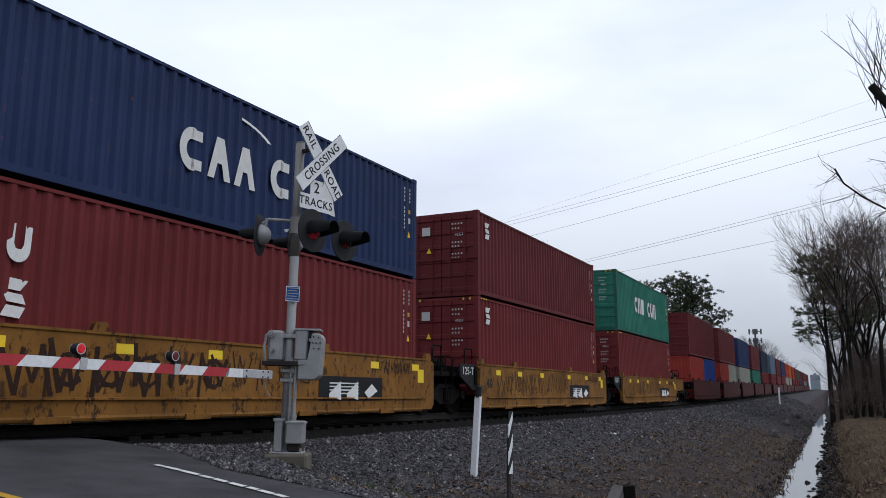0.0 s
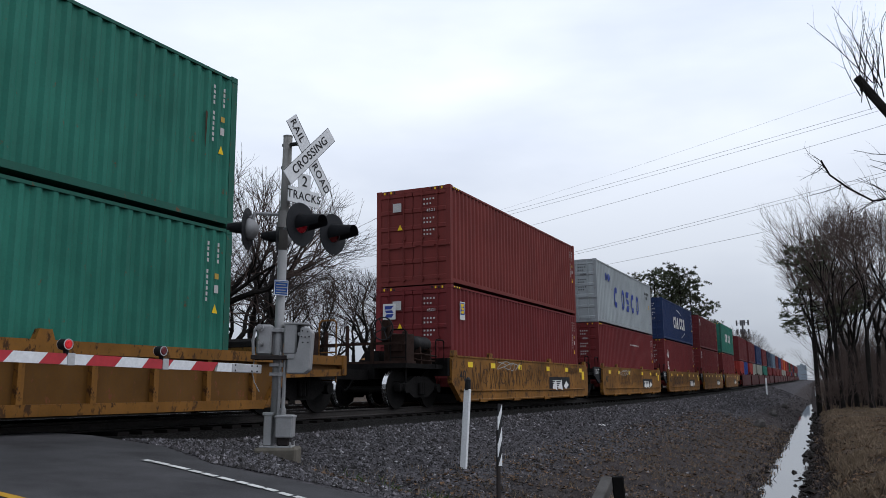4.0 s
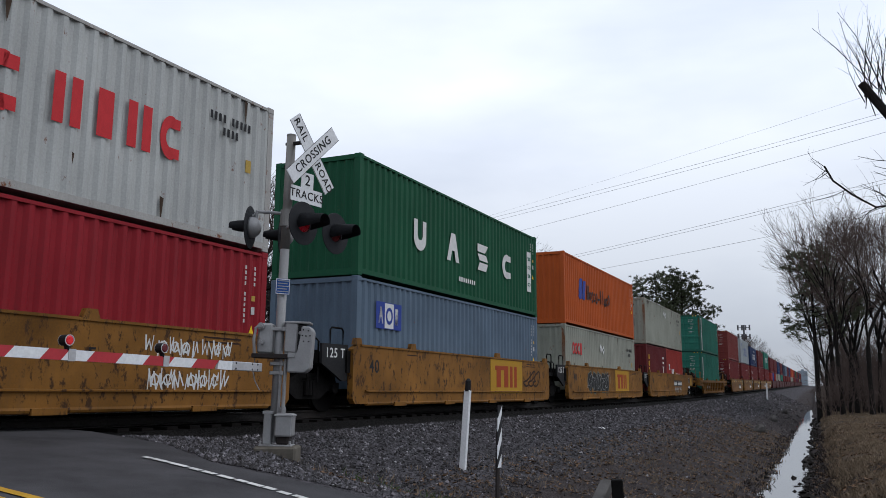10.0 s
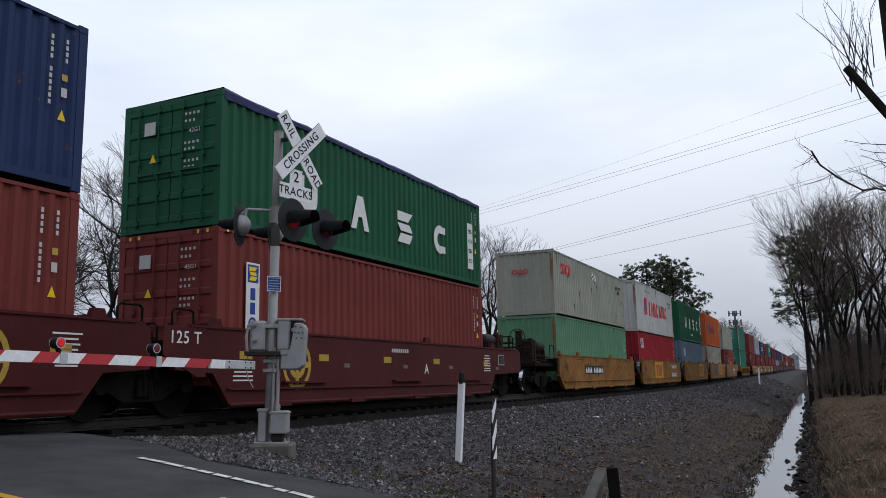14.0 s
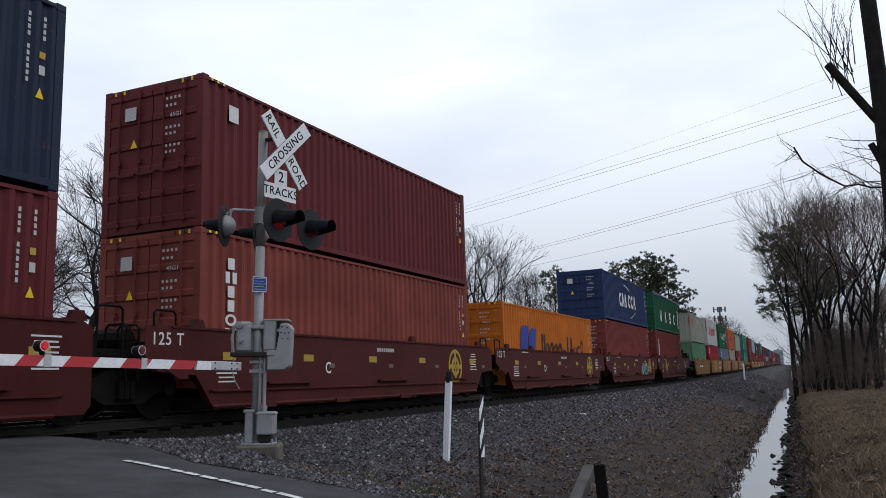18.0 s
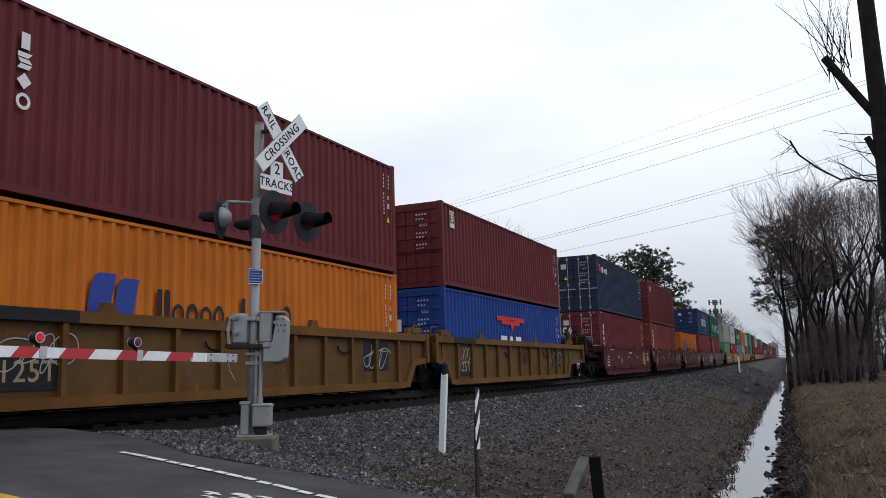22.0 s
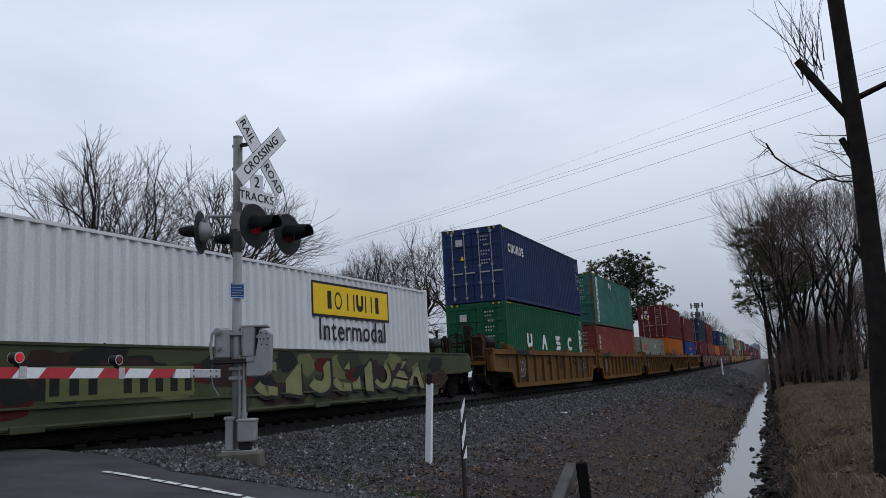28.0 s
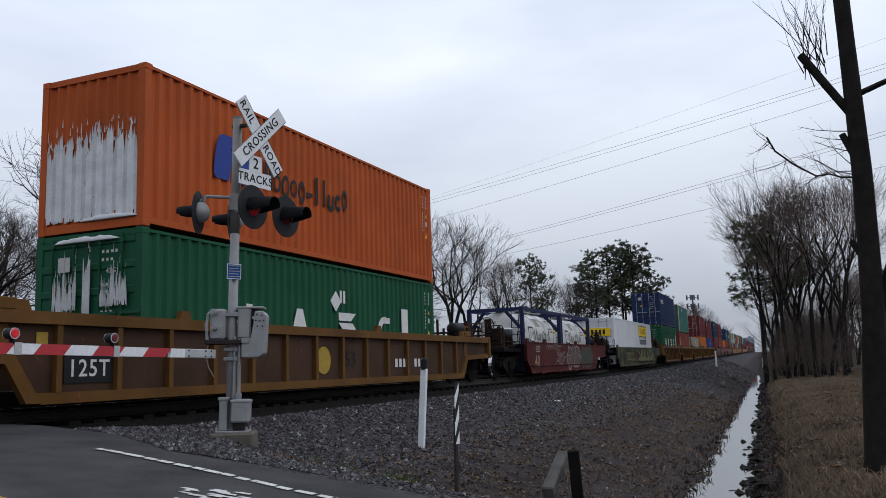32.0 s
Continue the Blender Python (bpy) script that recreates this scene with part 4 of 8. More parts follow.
def end_gear(car, sy, h, reach, top, board):
    """Air reservoir, valves, pipes, brake wheel, ladder and hose on the platform of a wagon's free end."""
    yc = sy * (h + 0.72)
    bm = bmesh.new()
    rings = []
    for dy, r in ((-0.46, 0.06), (-0.44, 0.13), (-0.38, 0.19), (-0.32, 0.2), (0.32, 0.2), (0.38, 0.19), (0.44, 0.13), (0.46, 0.06)):
        rings.append([bm.verts.new((0.82 + r * math.cos(2 * math.pi * k / 18), yc + dy, top + 0.3 + r * math.sin(2 * math.pi * k / 18))) for k in range(18)])
    for a, b in zip(rings, rings[1:]):
        for k in range(18):
            bm.faces.new((a[k], a[(k + 1) % 18], b[(k + 1) % 18], b[k]))
    bm.faces.new(rings[0][::-1])
    bm.faces.new(rings[-1])
    part("air_reservoir", bm, M_CAMO3, car, "black air reservoir", True)
    for dy in (-0.28, 0.28):
        bm = bmesh.new()
        prism(bm, [(0.58, 1.1), (1.06, 1.1), (1.02, top + 0.2), (0.62, top + 0.2)], "y", yc + dy - 0.03, yc + dy + 0.03)
        part("reservoir_cradle", bm, M_GEAR, car)
    yv = sy * (h + 1.55)
    bm = bmesh.new()
    box(bm, 0.35, yv - 0.24, 1.1, 1.0, yv + 0.24, top + 0.52)
    box(bm, 0.5, yv - 0.28, top + 0.05, 0.9, yv + 0.26, top + 0.28)
    tube(bm, (0.55, yv - 0.24, top + 0.42), (0.55, yv + 0.3, top + 0.42), 0.13, n=10)
    tube(bm, (0.85, yv, top + 0.3), (0.85, yv, top + 0.6), 0.1, 0.07, n=10)
    bevelled(bm, 0.02)
    part("valve_block", bm, M_GEAR, car, "rust-brown brake valves")
    for k, (x, z) in enumerate(((1.05, 1.2), (1.1, 1.32), (0.95, top + 0.12))):
        bm = bmesh.new()
        sweep(bm, [(x, sy * (h + 0.2), z), (x, sy * (h + 1.0), z + 0.04 * k), (x - 0.15, sy * (h + 1.3), z + 0.05), (x - 0.2, yv, z + 0.12)], 0.024, 6)
        part("pipe", bm, M_GEAR, car)
    ye = sy * (h + reach - 0.1)
    for x, zt in ((0.25, top + 0.62), (-0.5, top + 0.75), (-1.15, top + 0.6)):
        bm = bmesh.new()
        box(bm, x - 0.035, ye - 0.035, 0.9, x + 0.035, ye + 0.035, zt)
        part("upright", bm, M_GEAR, car)
    bm = bmesh.new()
    box(bm, -1.15, ye - 0.025, top + 0.22, 1.2, ye + 0.025, top + 0.29)
    part("cross_rail", bm, M_GEAR, car)
    bm = bmesh.new()
    box(bm, -1.25, min(ye, ye - sy * 0.5), 1.1, 1.25, max(ye, ye - sy * 0.5), 1.16)
    part("crossover_step", bm, M_GEAR, car)
    bm = bmesh.new()
    sweep(bm, [(-0.25, ye, 0.8), (-0.25, ye + sy * 0.3, 0.5), (-0.2, ye + sy * 0.6, 0.42), (-0.15, ye + sy * 0.9, 0.55)], 0.03, 6)
    part("air_hose", bm, M_UNDER, car)
    if sy < 0:
        bm = bmesh.new()
        ring = [(0.62 + 0.29 * math.cos(a), ye - 0.1, top + 0.62 + 0.29 * math.sin(a)) for a in [2 * math.pi * k / 20 for k in range(21)]]
        sweep(bm, ring, 0.018, 6)
        for k in range(4):
            a = 0.4 + math.pi * k / 2
            tube(bm, (0.62, ye - 0.08, top + 0.62), (0.62 + 0.28 * math.cos(a), ye - 0.1, top + 0.62 + 0.28 * math.sin(a)), 0.014, n=5)
        tube(bm, (0.62, ye + 0.1, top + 0.62), (0.62, ye - 0.12, top + 0.62), 0.05, n=8)
        part("brake_wheel", bm, M_BLACK, car, "round hand brake wheel")
        bm = bmesh.new()
        box(bm, 0.5, ye, top + 0.3, 0.74, ye + 0.16, top + 0.86)
        bevelled(bm, 0.03)
        part("brake_housing", bm, M_GEAR, car)
    if board and sy > 0:
        # data board and a fresh patch of paint on the sill beside the truck
        mark(car, "block", sy * (h + 0.35), top - 0.36, 0.5, 0.32, M_SPRAY, x=1.4745)
        for dy in (-0.11, 0.11):
            mark(car, "block", sy * (h + 0.35) + dy, top - 0.36, 0.2, 0.27, M_BLACK, x=1.478)
        if top == 1.42:
            mark(car, "block", sy * (h + 1.2), top - 0.45, 0.6, 0.5, M_REFLECT_DULL, x=1.4745)


def well_car(kind, col, inner, gap_back, gap_front, label, placard=True, end_front=False, end_back=False, top=1.35):
    """A well wagon: two side sills, floor, end platforms, trucks, rails. inner: length of the well; gaps: from the well's end to the next wagon's middle point."""
    car = thing("well_wagon", label, "railway wagon", "well wagons of the train")
    h = inner / 2 + 0.35
    ribbed = kind == "ribbed"
    hw = 1.47
    # how far the side sills run on past the well, over the trucks
    reach_b, reach_f = (0.0 if has and rear and not ribbed else min(gap, 2.3) - 0.2 if has else gap - 0.22 if ribbed else gap - 0.3 if col is P_OXIDE and placard else 0.0 for gap, has, rear in ((gap_back, end_back, True), (gap_front, end_front, False)))
    lo, hi = -h - reach_b, h + reach_f
    arch = 0.68
    for sx in (1, -1):
        bm = bmesh.new()
        back, front = (0.6 if reach_b or end_back else 0.12), (0.6 if reach_f else 0.12)
        foot = [(-h + back, 0.13), (h - front, 0.13)]
        foot += [(h - 0.15, arch), (hi, arch + 0.06)] if reach_f else [(h, 0.25)]
        head = [(lo, arch + 0.06), (-h + 0.15, arch)] if reach_b else [(-h, 0.62 if end_back else 0.25)]
        if ribbed:
            pn = bmesh.new()
            prism(pn, foot + [(hi, top - 0.02), (lo, top - 0.02)] + head, "x", hw - 0.15, hw - 0.09)
            pme = mesh_of(pn, "side_panel")
            if sx < 0:
                pme.transform(Matrix.Diagonal((-1, 1, 1, 1)))
                pme.flip_normals()
            part("side_panel", pme, P_OCHRE if top == 1.5 else P_YBROWN if top == 1.14 else P_PANEL, car, "rusty ochre side panel" if top == 1.5 else "")
            box(bm, hw - 0.2, lo, top - 0.18, hw + 0.02, hi, top)
            prism(bm, [(-h + 0.6, 0.11), (h - 0.6, 0.11), (h - 0.5, 0.27), (-h + 0.5, 0.27)], "x", hw - 0.2, hw)
        else:
            prism(bm, foot + [(hi, top - 0.1), (hi - 0.2, top), (lo + 0.2, top), (lo, top - 0.1)] + head, "x", hw - 0.14, hw)
            box(bm, hw - 0.2, lo + 0.3, top - 0.03, hw + 0.025, hi - 0.3, top + 0.012)
        me = mesh_of(bm, "side_sill")
        if sx < 0:
            me.transform(Matrix.Diagonal((-1, 1, 1, 1)))
            me.flip_normals()
        part("side_sill", me, col, car)
        if not ribbed:
            # rolled lower edge that catches the dirt
            bm = bmesh.new()
            tube(bm, (sx * (hw - 0.035), -h + 0.62, 0.135), (sx * (hw - 0.035), h - 0.62, 0.135), 0.05, n=8)
            part("lower_flange", bm, col, car)
    if ribbed:
        n = int(inner / 1.25)
        bm = bmesh.new()
        box(bm, hw - 0.1, -0.05, 0.25, hw + 0.0, 0.05, top - 0.17)
        me = mesh_of(bm, "stiffener")
        for i in range(n + 1):
            st = part("stiffener", me, col, car)
            st.location = (0, -h + 0.9 + (2 * h - 1.8) * i / n, 0)
        for y0, y1 in ((-h + 0.15, lo), (h - 0.15, hi)):
            sg = 1 if y1 > y0 else -1
            # slanting arch plate over the truck and the end of the sill
            bm = bmesh.new()
            prism(bm, [(y0 - sg * 0.45, 0.13), (y0 - sg * 0.2, 0.13), (y0 + sg * 0.16, arch), (y1, arch + 0.06), (y1, arch + 0.2), (y0 + sg * 0.02, arch + 0.14)], "x", hw - 0.1, hw + 0.01)
            part("arch_plate", bm, col, car)
            bm = bmesh.new()
            box(bm, hw - 0.22, y1 - 0.16 if sg > 0 else y1, arch + 0.06, hw + 0.05, y1 if sg > 0 else y1 + 0.16, top + 0.03)
            bevelled(bm, 0.02)
            part("end_post", bm, col, car)
            bm = bmesh.new()
            box(bm, hw - 0.2, min(y0, y0 + sg * 0.5), top + 0.0, hw + 0.01, max(y0, y0 + sg * 0.5), top + 0.17)
            bevelled(bm, 0.015)
            part("top_block", bm, col, car)
    else:
        bm = bmesh.new()
        box(bm, hw - 0.02, -0.28, 0.07, hw + 0.05, 0.28, 0.16)
        me = mesh_of(bm, "step_pad")
        for y in (-0.36, -0.14, 0.1, 0.34):
            st = part("step_pad", me, col, car)
            st.location = (0, y * inner, 0)
    bm = bmesh.new()
    box(bm, -hw + 0.14, -h + 0.55, 0.09, hw - 0.14, h - 0.55, 0.3)
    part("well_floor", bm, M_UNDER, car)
    for sy, gap, has in ((-1, gap_back, end_back), (1, gap_front, end_front)):
        reach = min(gap, 2.3) if has else gap
        # end platform between the well and the truck
        bm = bmesh.new()
        y0, y1 = sy * (h - 0.05), sy * (h + reach - 0.05)
        box(bm, -1.25, min(y0, y1), 0.98, 1.25, max(y0, y1), 1.1)
        box(bm, -0.35, min(y0, y1), 0.72, 0.35, max(y0, y1), 0.98)
        y2 = sy * (h + 0.1)
        box(bm, -1.4, min(y0, y2) - 0.04, 0.8, 1.4, max(y0, y2) + 0.04, 1.28)
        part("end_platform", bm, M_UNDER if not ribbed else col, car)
        ye = sy * (h + reach - 0.15)
        ym = sy * (h + 0.2)
        zt = 1.95 if has else 1.5
        bm = bmesh.new()
        sweep(bm, [(1.2, ye, 0.6), (1.2, ye, zt - 0.06), (1.14, ye, zt), (0.81, ye, zt), (0.75, ye, zt - 0.06), (0.75, ye, 0.6)], 0.022, 6)
        rail_col = M_UNDER if not ribbed else col
        rail = part("handrail", bm, rail_col, car)
        for z in (0.65, 0.95, 1.25):
            bm = bmesh.new()
            bar(bm, (1.2, ye, z), (0.75, ye, z), 0.016)
            part("rung", bm, rail_col, rail)
        bm = bmesh.new()
        sweep(bm, [(1.32, ym, 1.2), (1.32, ym, 1.7), (1.32, ym + sy * 0.06, 1.75), (1.32, ym + sy * 0.44, 1.75), (1.32, ym + sy * 0.5, 1.7), (1.32, ym + sy * 0.5, 1.0)], 0.022, 6)
        part("grab_rail", bm, rail_col, car)
        bm = bmesh.new()
        tube(bm, (-0.3, sy * (h + 0.45), 1.32), (0.5, sy * (h + 0.45), 1.32), 0.18, n=10)
        box(bm, -0.9, sy * (h + 0.45) - 0.2, 1.1, -0.45, sy * (h + 0.45) + 0.2, 1.5)
        part("brake_gear", bm, M_UNDER, car)
        if has:
            end_gear(car, sy, h, min(gap, 2.3), top, top in (1.42, 1.48) and not ribbed)
            add_truck(car, sy * (h + 1.1))
            bm = bmesh.new()
            yc = sy * (h + gap)
            box(bm, -0.16, min(yc, y1), 0.7, 0.16, max(yc, y1), 0.95)
            part("coupler", bm, M_UNDER, car)
        elif sy < 0:
            add_truck(car, -(h + gap))
    if not ribbed:
        bm = bmesh.new()
        sweep(bm, [(hw + 0.03, -h + 0.5, 0.42), (hw + 0.03, -h + 0.7, 0.4), (hw + 0.03, h - 0.7, 0.4), (hw + 0.03, h - 0.5, 0.42)], 0.022)
        part("brake_pipe", bm, col, car)
    for gy in (-h + 0.25, h - 0.25, 0.15 * inner, -0.3 * inner)[:2 if top == 1.3 else 4]:
        bm = bmesh.new()
        prism(bm, [(gy - 0.16, top), (gy + 0.16, top), (gy + 0.1, top + 0.15), (gy - 0.1, top + 0.15)], "x", hw - 0.12, hw - 0.02)
        part("container_guide", bm, col, car)
    if placard:
        y = -h - 0.55
        bm = bmesh.new()
        prism(bm, [(y - 0.5, 0.98), (y + 0.3, 0.62), (y + 0.5, 0.62), (y + 0.5, top - 0.02), (y - 0.5, top - 0.02)], "x", *((hw + 0.002, hw + 0.014) if reach_b else (1.3, 1.36)))
        pl = part("placard", bm, col if col is P_OXIDE else M_BLACK, car, "dark end panel")
        write("125-T" if top == 1.35 else "125 T", 0.29, M_MARK_W, pl, pose(hw + 0.018 if reach_b else 1.364, y + 0.0, top - 0.22) @ SIDE)
    return car


def tag_scrawl(car, seed, y0, y1, z0, z1, material, x=1.475, n=14, thick=0.05):
    """Spray-painted looping strokes on the near side."""
    rnd = random.Random(seed)
    bm = bmesh.new()
    steps = n * 5
    loops = max(2.0, n / 4.5)
    ph, wob, zc, amp = rnd.uniform(0, 6), rnd.uniform(1.3, 2.3), (z0 + z1) / 2, (z1 - z0) / 2
    pts = []
    for i in range(steps + 1):
        f = i / steps
        a = 2 * math.pi * loops * f + ph
        z = zc + amp * (0.72 * math.cos(a) + 0.28 * math.sin(a * wob + ph))
        y = y0 + (y1 - y0) * f + (y1 - y0) / loops * (0.8 * math.sin(a + 0.6) + 0.3 * math.cos(a * 0.5 * wob))
        pts.append(Vector((x + 0.00003 * i, y, z)))
    for i in range(steps):
        p, q = pts[i], pts[i + 1]
        d = q - p
        if d.length > 0.002:
            side = Vector((0, -d.z, d.y)).normalized() * thick * 0.62
            end = d.normalized() * thick * 0.3
            bm.faces.new([bm.verts.new(v) for v in (p - side - end, q - side + end, q + side + end, p + side - end)])
    return tagged(part("graffiti", bm, material, car, "spray-painted graffiti"), kind="stuff")

def jag_tag(car, seed, y0, y1, z0, z1, material, x=1.475, thick=0.06, cells=5):
    """Unreadable spiky graffiti: broad crossing strokes, cell by cell, with short flourishes."""
    rr = random.Random(seed)
    bm = bmesh.new()
    w, k = (y1 - y0) / cells, 0
    for c in range(cells):
        a = y0 + w * c
        pts = [(a + w * rr.uniform(-0.1, 0.15), rr.choice((z0, z1)))]
        for q in range(rr.randint(4, 6)):
            low = pts[-1][1] > (z0 + z1) / 2
            pts.append((a + w * (0.1 + 0.2 * q) + rr.uniform(-0.12, 0.12) * w, (z0 + (z1 - z0) * rr.uniform(0.0, 0.3)) if low else (z1 - (z1 - z0) * rr.uniform(0.0, 0.3))))
        if rr.random() < 0.6:
            cy, cz, r = a + w * 0.5, (z0 + z1) / 2, min(w, z1 - z0) * 0.3
            pts += [(cy + r * math.cos(t_), cz + r * math.sin(t_)) for t_ in [0.7 * q for q in range(9)]]
        for (ya, za), (yb, zb) in zip(pts, pts[1:]):
            p, q = Vector((x + 0.00004 * k, ya, za)), Vector((x + 0.00004 * k, yb, zb))
            d = q - p
            if d.length > 0.01:
                t0 = thick * rr.uniform(0.35, 0.7)
                side, end = Vector((0, -d.z, d.y)).normalized() * t0, d.normalized() * t0 * 0.6
                bm.faces.new([bm.verts.new(v) for v in (p - side - end, q - side + end, q + side * 0.7 + end, p + side * 0.7 - end)])
            k += 1
    return tagged(part("graffiti", bm, material, car, "spiky spray-painted graffiti"), kind="stuff")


# ---- the order of the train, from the leading wagons back ----
WAGONS = {
    "old": ("smooth", P_YELLOW, 12.5, 1.35, "smooth-sided yellow well wagon, rusty and tagged with graffiti"),
    "new": ("smooth", P_YELLOW, 12.5, 1.42, "smooth-sided yellow well wagon with black placards"),
    "brown": ("smooth", P_OXIDE, 12.5, 1.48, "dark oxide-brown well wagon with a yellow emblem"),
    "ribbed": ("ribbed", P_YBROWN, 12.5, 1.5, "rusty yellow-brown well wagon with ribbed sides"),
    "ribbed_mid": ("ribbed", P_YELLOW, 14.2, 1.14, "yellow well wagon with low ribbed sides"),
    "ribbed_long": ("ribbed", P_YBROWN, 16.3, 1.42, "long weathered yellow-brown well wagon with ribbed sides"),
    "camo": ("smooth", P_CAMO, 16.4, 1.3, "long well wagon covered in green and black graffiti"),
    "maroon": ("smooth", P_WMAROON, 12.5, 1.35, "maroon well wagon with pale graffiti"),
}
# trailing end, top, wagon, gap behind, gap ahead, free end behind, free end ahead
CONSIST = {
    "a": (-38.14, 6.34, "old", 1.35, 3.0, 0, 1), "b": (-22.11, 5.97, "old", 1.35, 1.35, 0, 0), "c": (-6.08, 5.96, "old", 1.35, 1.35, 0, 0),
    "d": (9.76, 6.27, "old", 1.3, 1.35, 0, 0), "e": (25.38, 6.3, "old", 4.1, 1.3, 1, 0), "f": (46.86, 6.28, "ribbed_mid", 3.2, 3.3, 1, 1),
    "g": (68.5, 5.61, "new", 1.05, 4.1, 0, 1), "h": (83.71, 5.97, "new", 1.1, 1.05, 0, 0), "i": (99.22, 5.93, "new", 1.1, 1.1, 0, 0),
    "j": (114.68, 5.94, "new", 1.1, 1.1, 0, 0), "k": (130.03, 5.63, "new", 3.2, 1.1, 1, 0), "l": (149.71, 5.96, "brown", 1.05, 3.2, 0, 1),
    "m": (164.95, 5.93, "brown", 1.05, 1.05, 0, 0), "n": (180.23, 3.14, "brown", 1.05, 1.05, 0, 0), "o": (195.56, 6.25, "brown", 1.05, 1.05, 0, 0),
    "p": (210.81, 6.26, "brown", 3.1, 1.05, 1, 0), "q": (230.28, 5.6, "ribbed", 1.0, 3.1, 0, 1), "r": (245.48, 5.96, "ribbed", 1.1, 1.0, 0, 0),
    "s": (261.03, 2.79, "ribbed", 1.0, 1.1, 0, 0), "t": (276.3, 5.95, "ribbed", 1.1, 1.0, 0, 0), "u": (291.76, 6.27, "ribbed", 3.4, 1.1, 1, 0),
    "v": (315.14, 3.16, "camo", 2.2, 3.0, 1, 1), "w": (334.39, 2.8, "maroon", 2.9, 2.3, 1, 1), "x": (355.69, 5.9, "ribbed_long", 2.5, 2.3, 1, 1),
}
CARS = {}
for k, (u, top, wk, gb, gf, eb, ef) in CONSIST.items():
    kind, col, inner, rim, label = WAGONS[wk]
    mid = u - (16.15 if k == "v" else 12.192) / 2
    if k == "x":
        mid += 0.35
    CARS[k] = on_train(well_car(kind, col, inner, gb, gf, label, placard=wk in ("old", "new", "brown") and not eb, end_front=bool(ef), end_back=bool(eb), top=rim), mid, inner / 2, 0.0)


def load(k, z, box_, off=0.0, half=6.0):
    u = CONSIST[k][0] - (16.15 if k == "v" else 12.192) / 2
    return on_train(box_, u - off, half, z)


def stack(k, up, low):
    """Upper and lower 40 ft boxes of one wagon; each (paint, height, doors at the trailing end, label)."""
    top = CONSIST[k][1]
    made = []
    z = top
    for spec in (up, low):
        if spec is None:
            continue
        col, high, doors, label = spec
        z -= high
        ob = container(col, high, doors, label, rods=M_RODS if k in "pru" and col is not P_GREEN and col is not P_AMBER else None)
        load(k, z, ob)
        code_bars(ob, high, 12.192, doors, M_MARK_K if col in (P_CREAM, P_WHITE, P_GREY) else None)
        made.append(ob)
        z -= 0.012
    return made


def base_of(ob):
    return next(z for o, u, half, z in MOVERS if o == ob)


def letters(ob, kinds, y0, y1, z0, z1, material, fill=0.78, skew=0.0):
    """A row of plain lettering shapes between two places along the side; heights over the rail."""
    step = (y1 - y0) / len(kinds)
    low = base_of(ob)
    for i, kd in enumerate(kinds):
        if kd:
            mark(ob, kd, y0 + step * (i + 0.5), (z0 + z1) / 2 - low, step * fill, z1 - z0, material, skew=skew)


def upright(ob, kinds, y0, y1, z0, z1, material, x=WIDE + 0.001, fill=0.82):
    """A column of plain lettering shapes, from the top down."""
    step = (z1 - z0) / len(kinds)
    low = base_of(ob)
    for i, kd in enumerate(kinds):
        mark(ob, kd, (y0 + y1) / 2, z1 - step * (i + 0.5) - low, y1 - y0, step * fill, material, x=x)


def plate(ob, y0, y1, z0, z1, material, x=WIDE + 0.001):
    mark(ob, "block", (y0 + y1) / 2, (z0 + z1) / 2 - base_of(ob), y1 - y0, z1 - z0, material, x=x)


def shipping_word(ob):
    letters(ob, ("arc", "peak", "peak"), -2.27, -0.2, 4.25, 5.02, M_MARK_W, 0.86)
    letters(ob, ("arc", "arc", "peak"), 0.12, 2.5, 4.28, 5.06, M_MARK_W, 0.8)
    mark(ob, "swoosh", -0.7, 5.42 - base_of(ob), 1.5, 0.34, M_MARK_W, skew=0.6)
    mark(ob, "swoosh", 0.8, 3.85 - base_of(ob), 1.5, -0.34, M_MARK_W, skew=-0.6)


def ship_strip(ob, z0, z1):
    plate(ob, -5.33, -4.9, z0, z1, M_MARK_W)
    mark(ob, "wave", -5.1, z1 - 0.25 - base_of(ob), 0.28, 0.34, M_SPRAY, x=WIDE + 0.005)
    upright(ob, ("arc", "ring", "post", "arc", "tee", "peak", "post", "arc"), -5.25, -4.98, z0 + 0.05, z1 - 0.5, M_MARK_K, WIDE + 0.005, 0.7)


def four_big(ob, z0, z1, shift=0.0):
    for kd, y0, y1 in (("cup", -3.65, -2.95), ("peak", -1.57, -0.75), ("wave", 0.68, 1.5), ("arc", 2.78, 3.6)):
        mark(ob, kd, (y0 + y1) / 2 + shift * max(0.0, 0.45 - 0.17 * y0), (z0 + z1) / 2 - base_of(ob), y1 - y0, z1 - z0, M_MARK_W)
    plate(ob, 5.1, 5.5, z0 - 0.2, z1 + 0.4, M_MARK_W)
    upright(ob, ("wave", "ring", "wave", "ring"), 5.16, 5.44, z0 - 0.1, z1 + 0.3, M_MARK_G, WIDE + 0.005, 0.4)


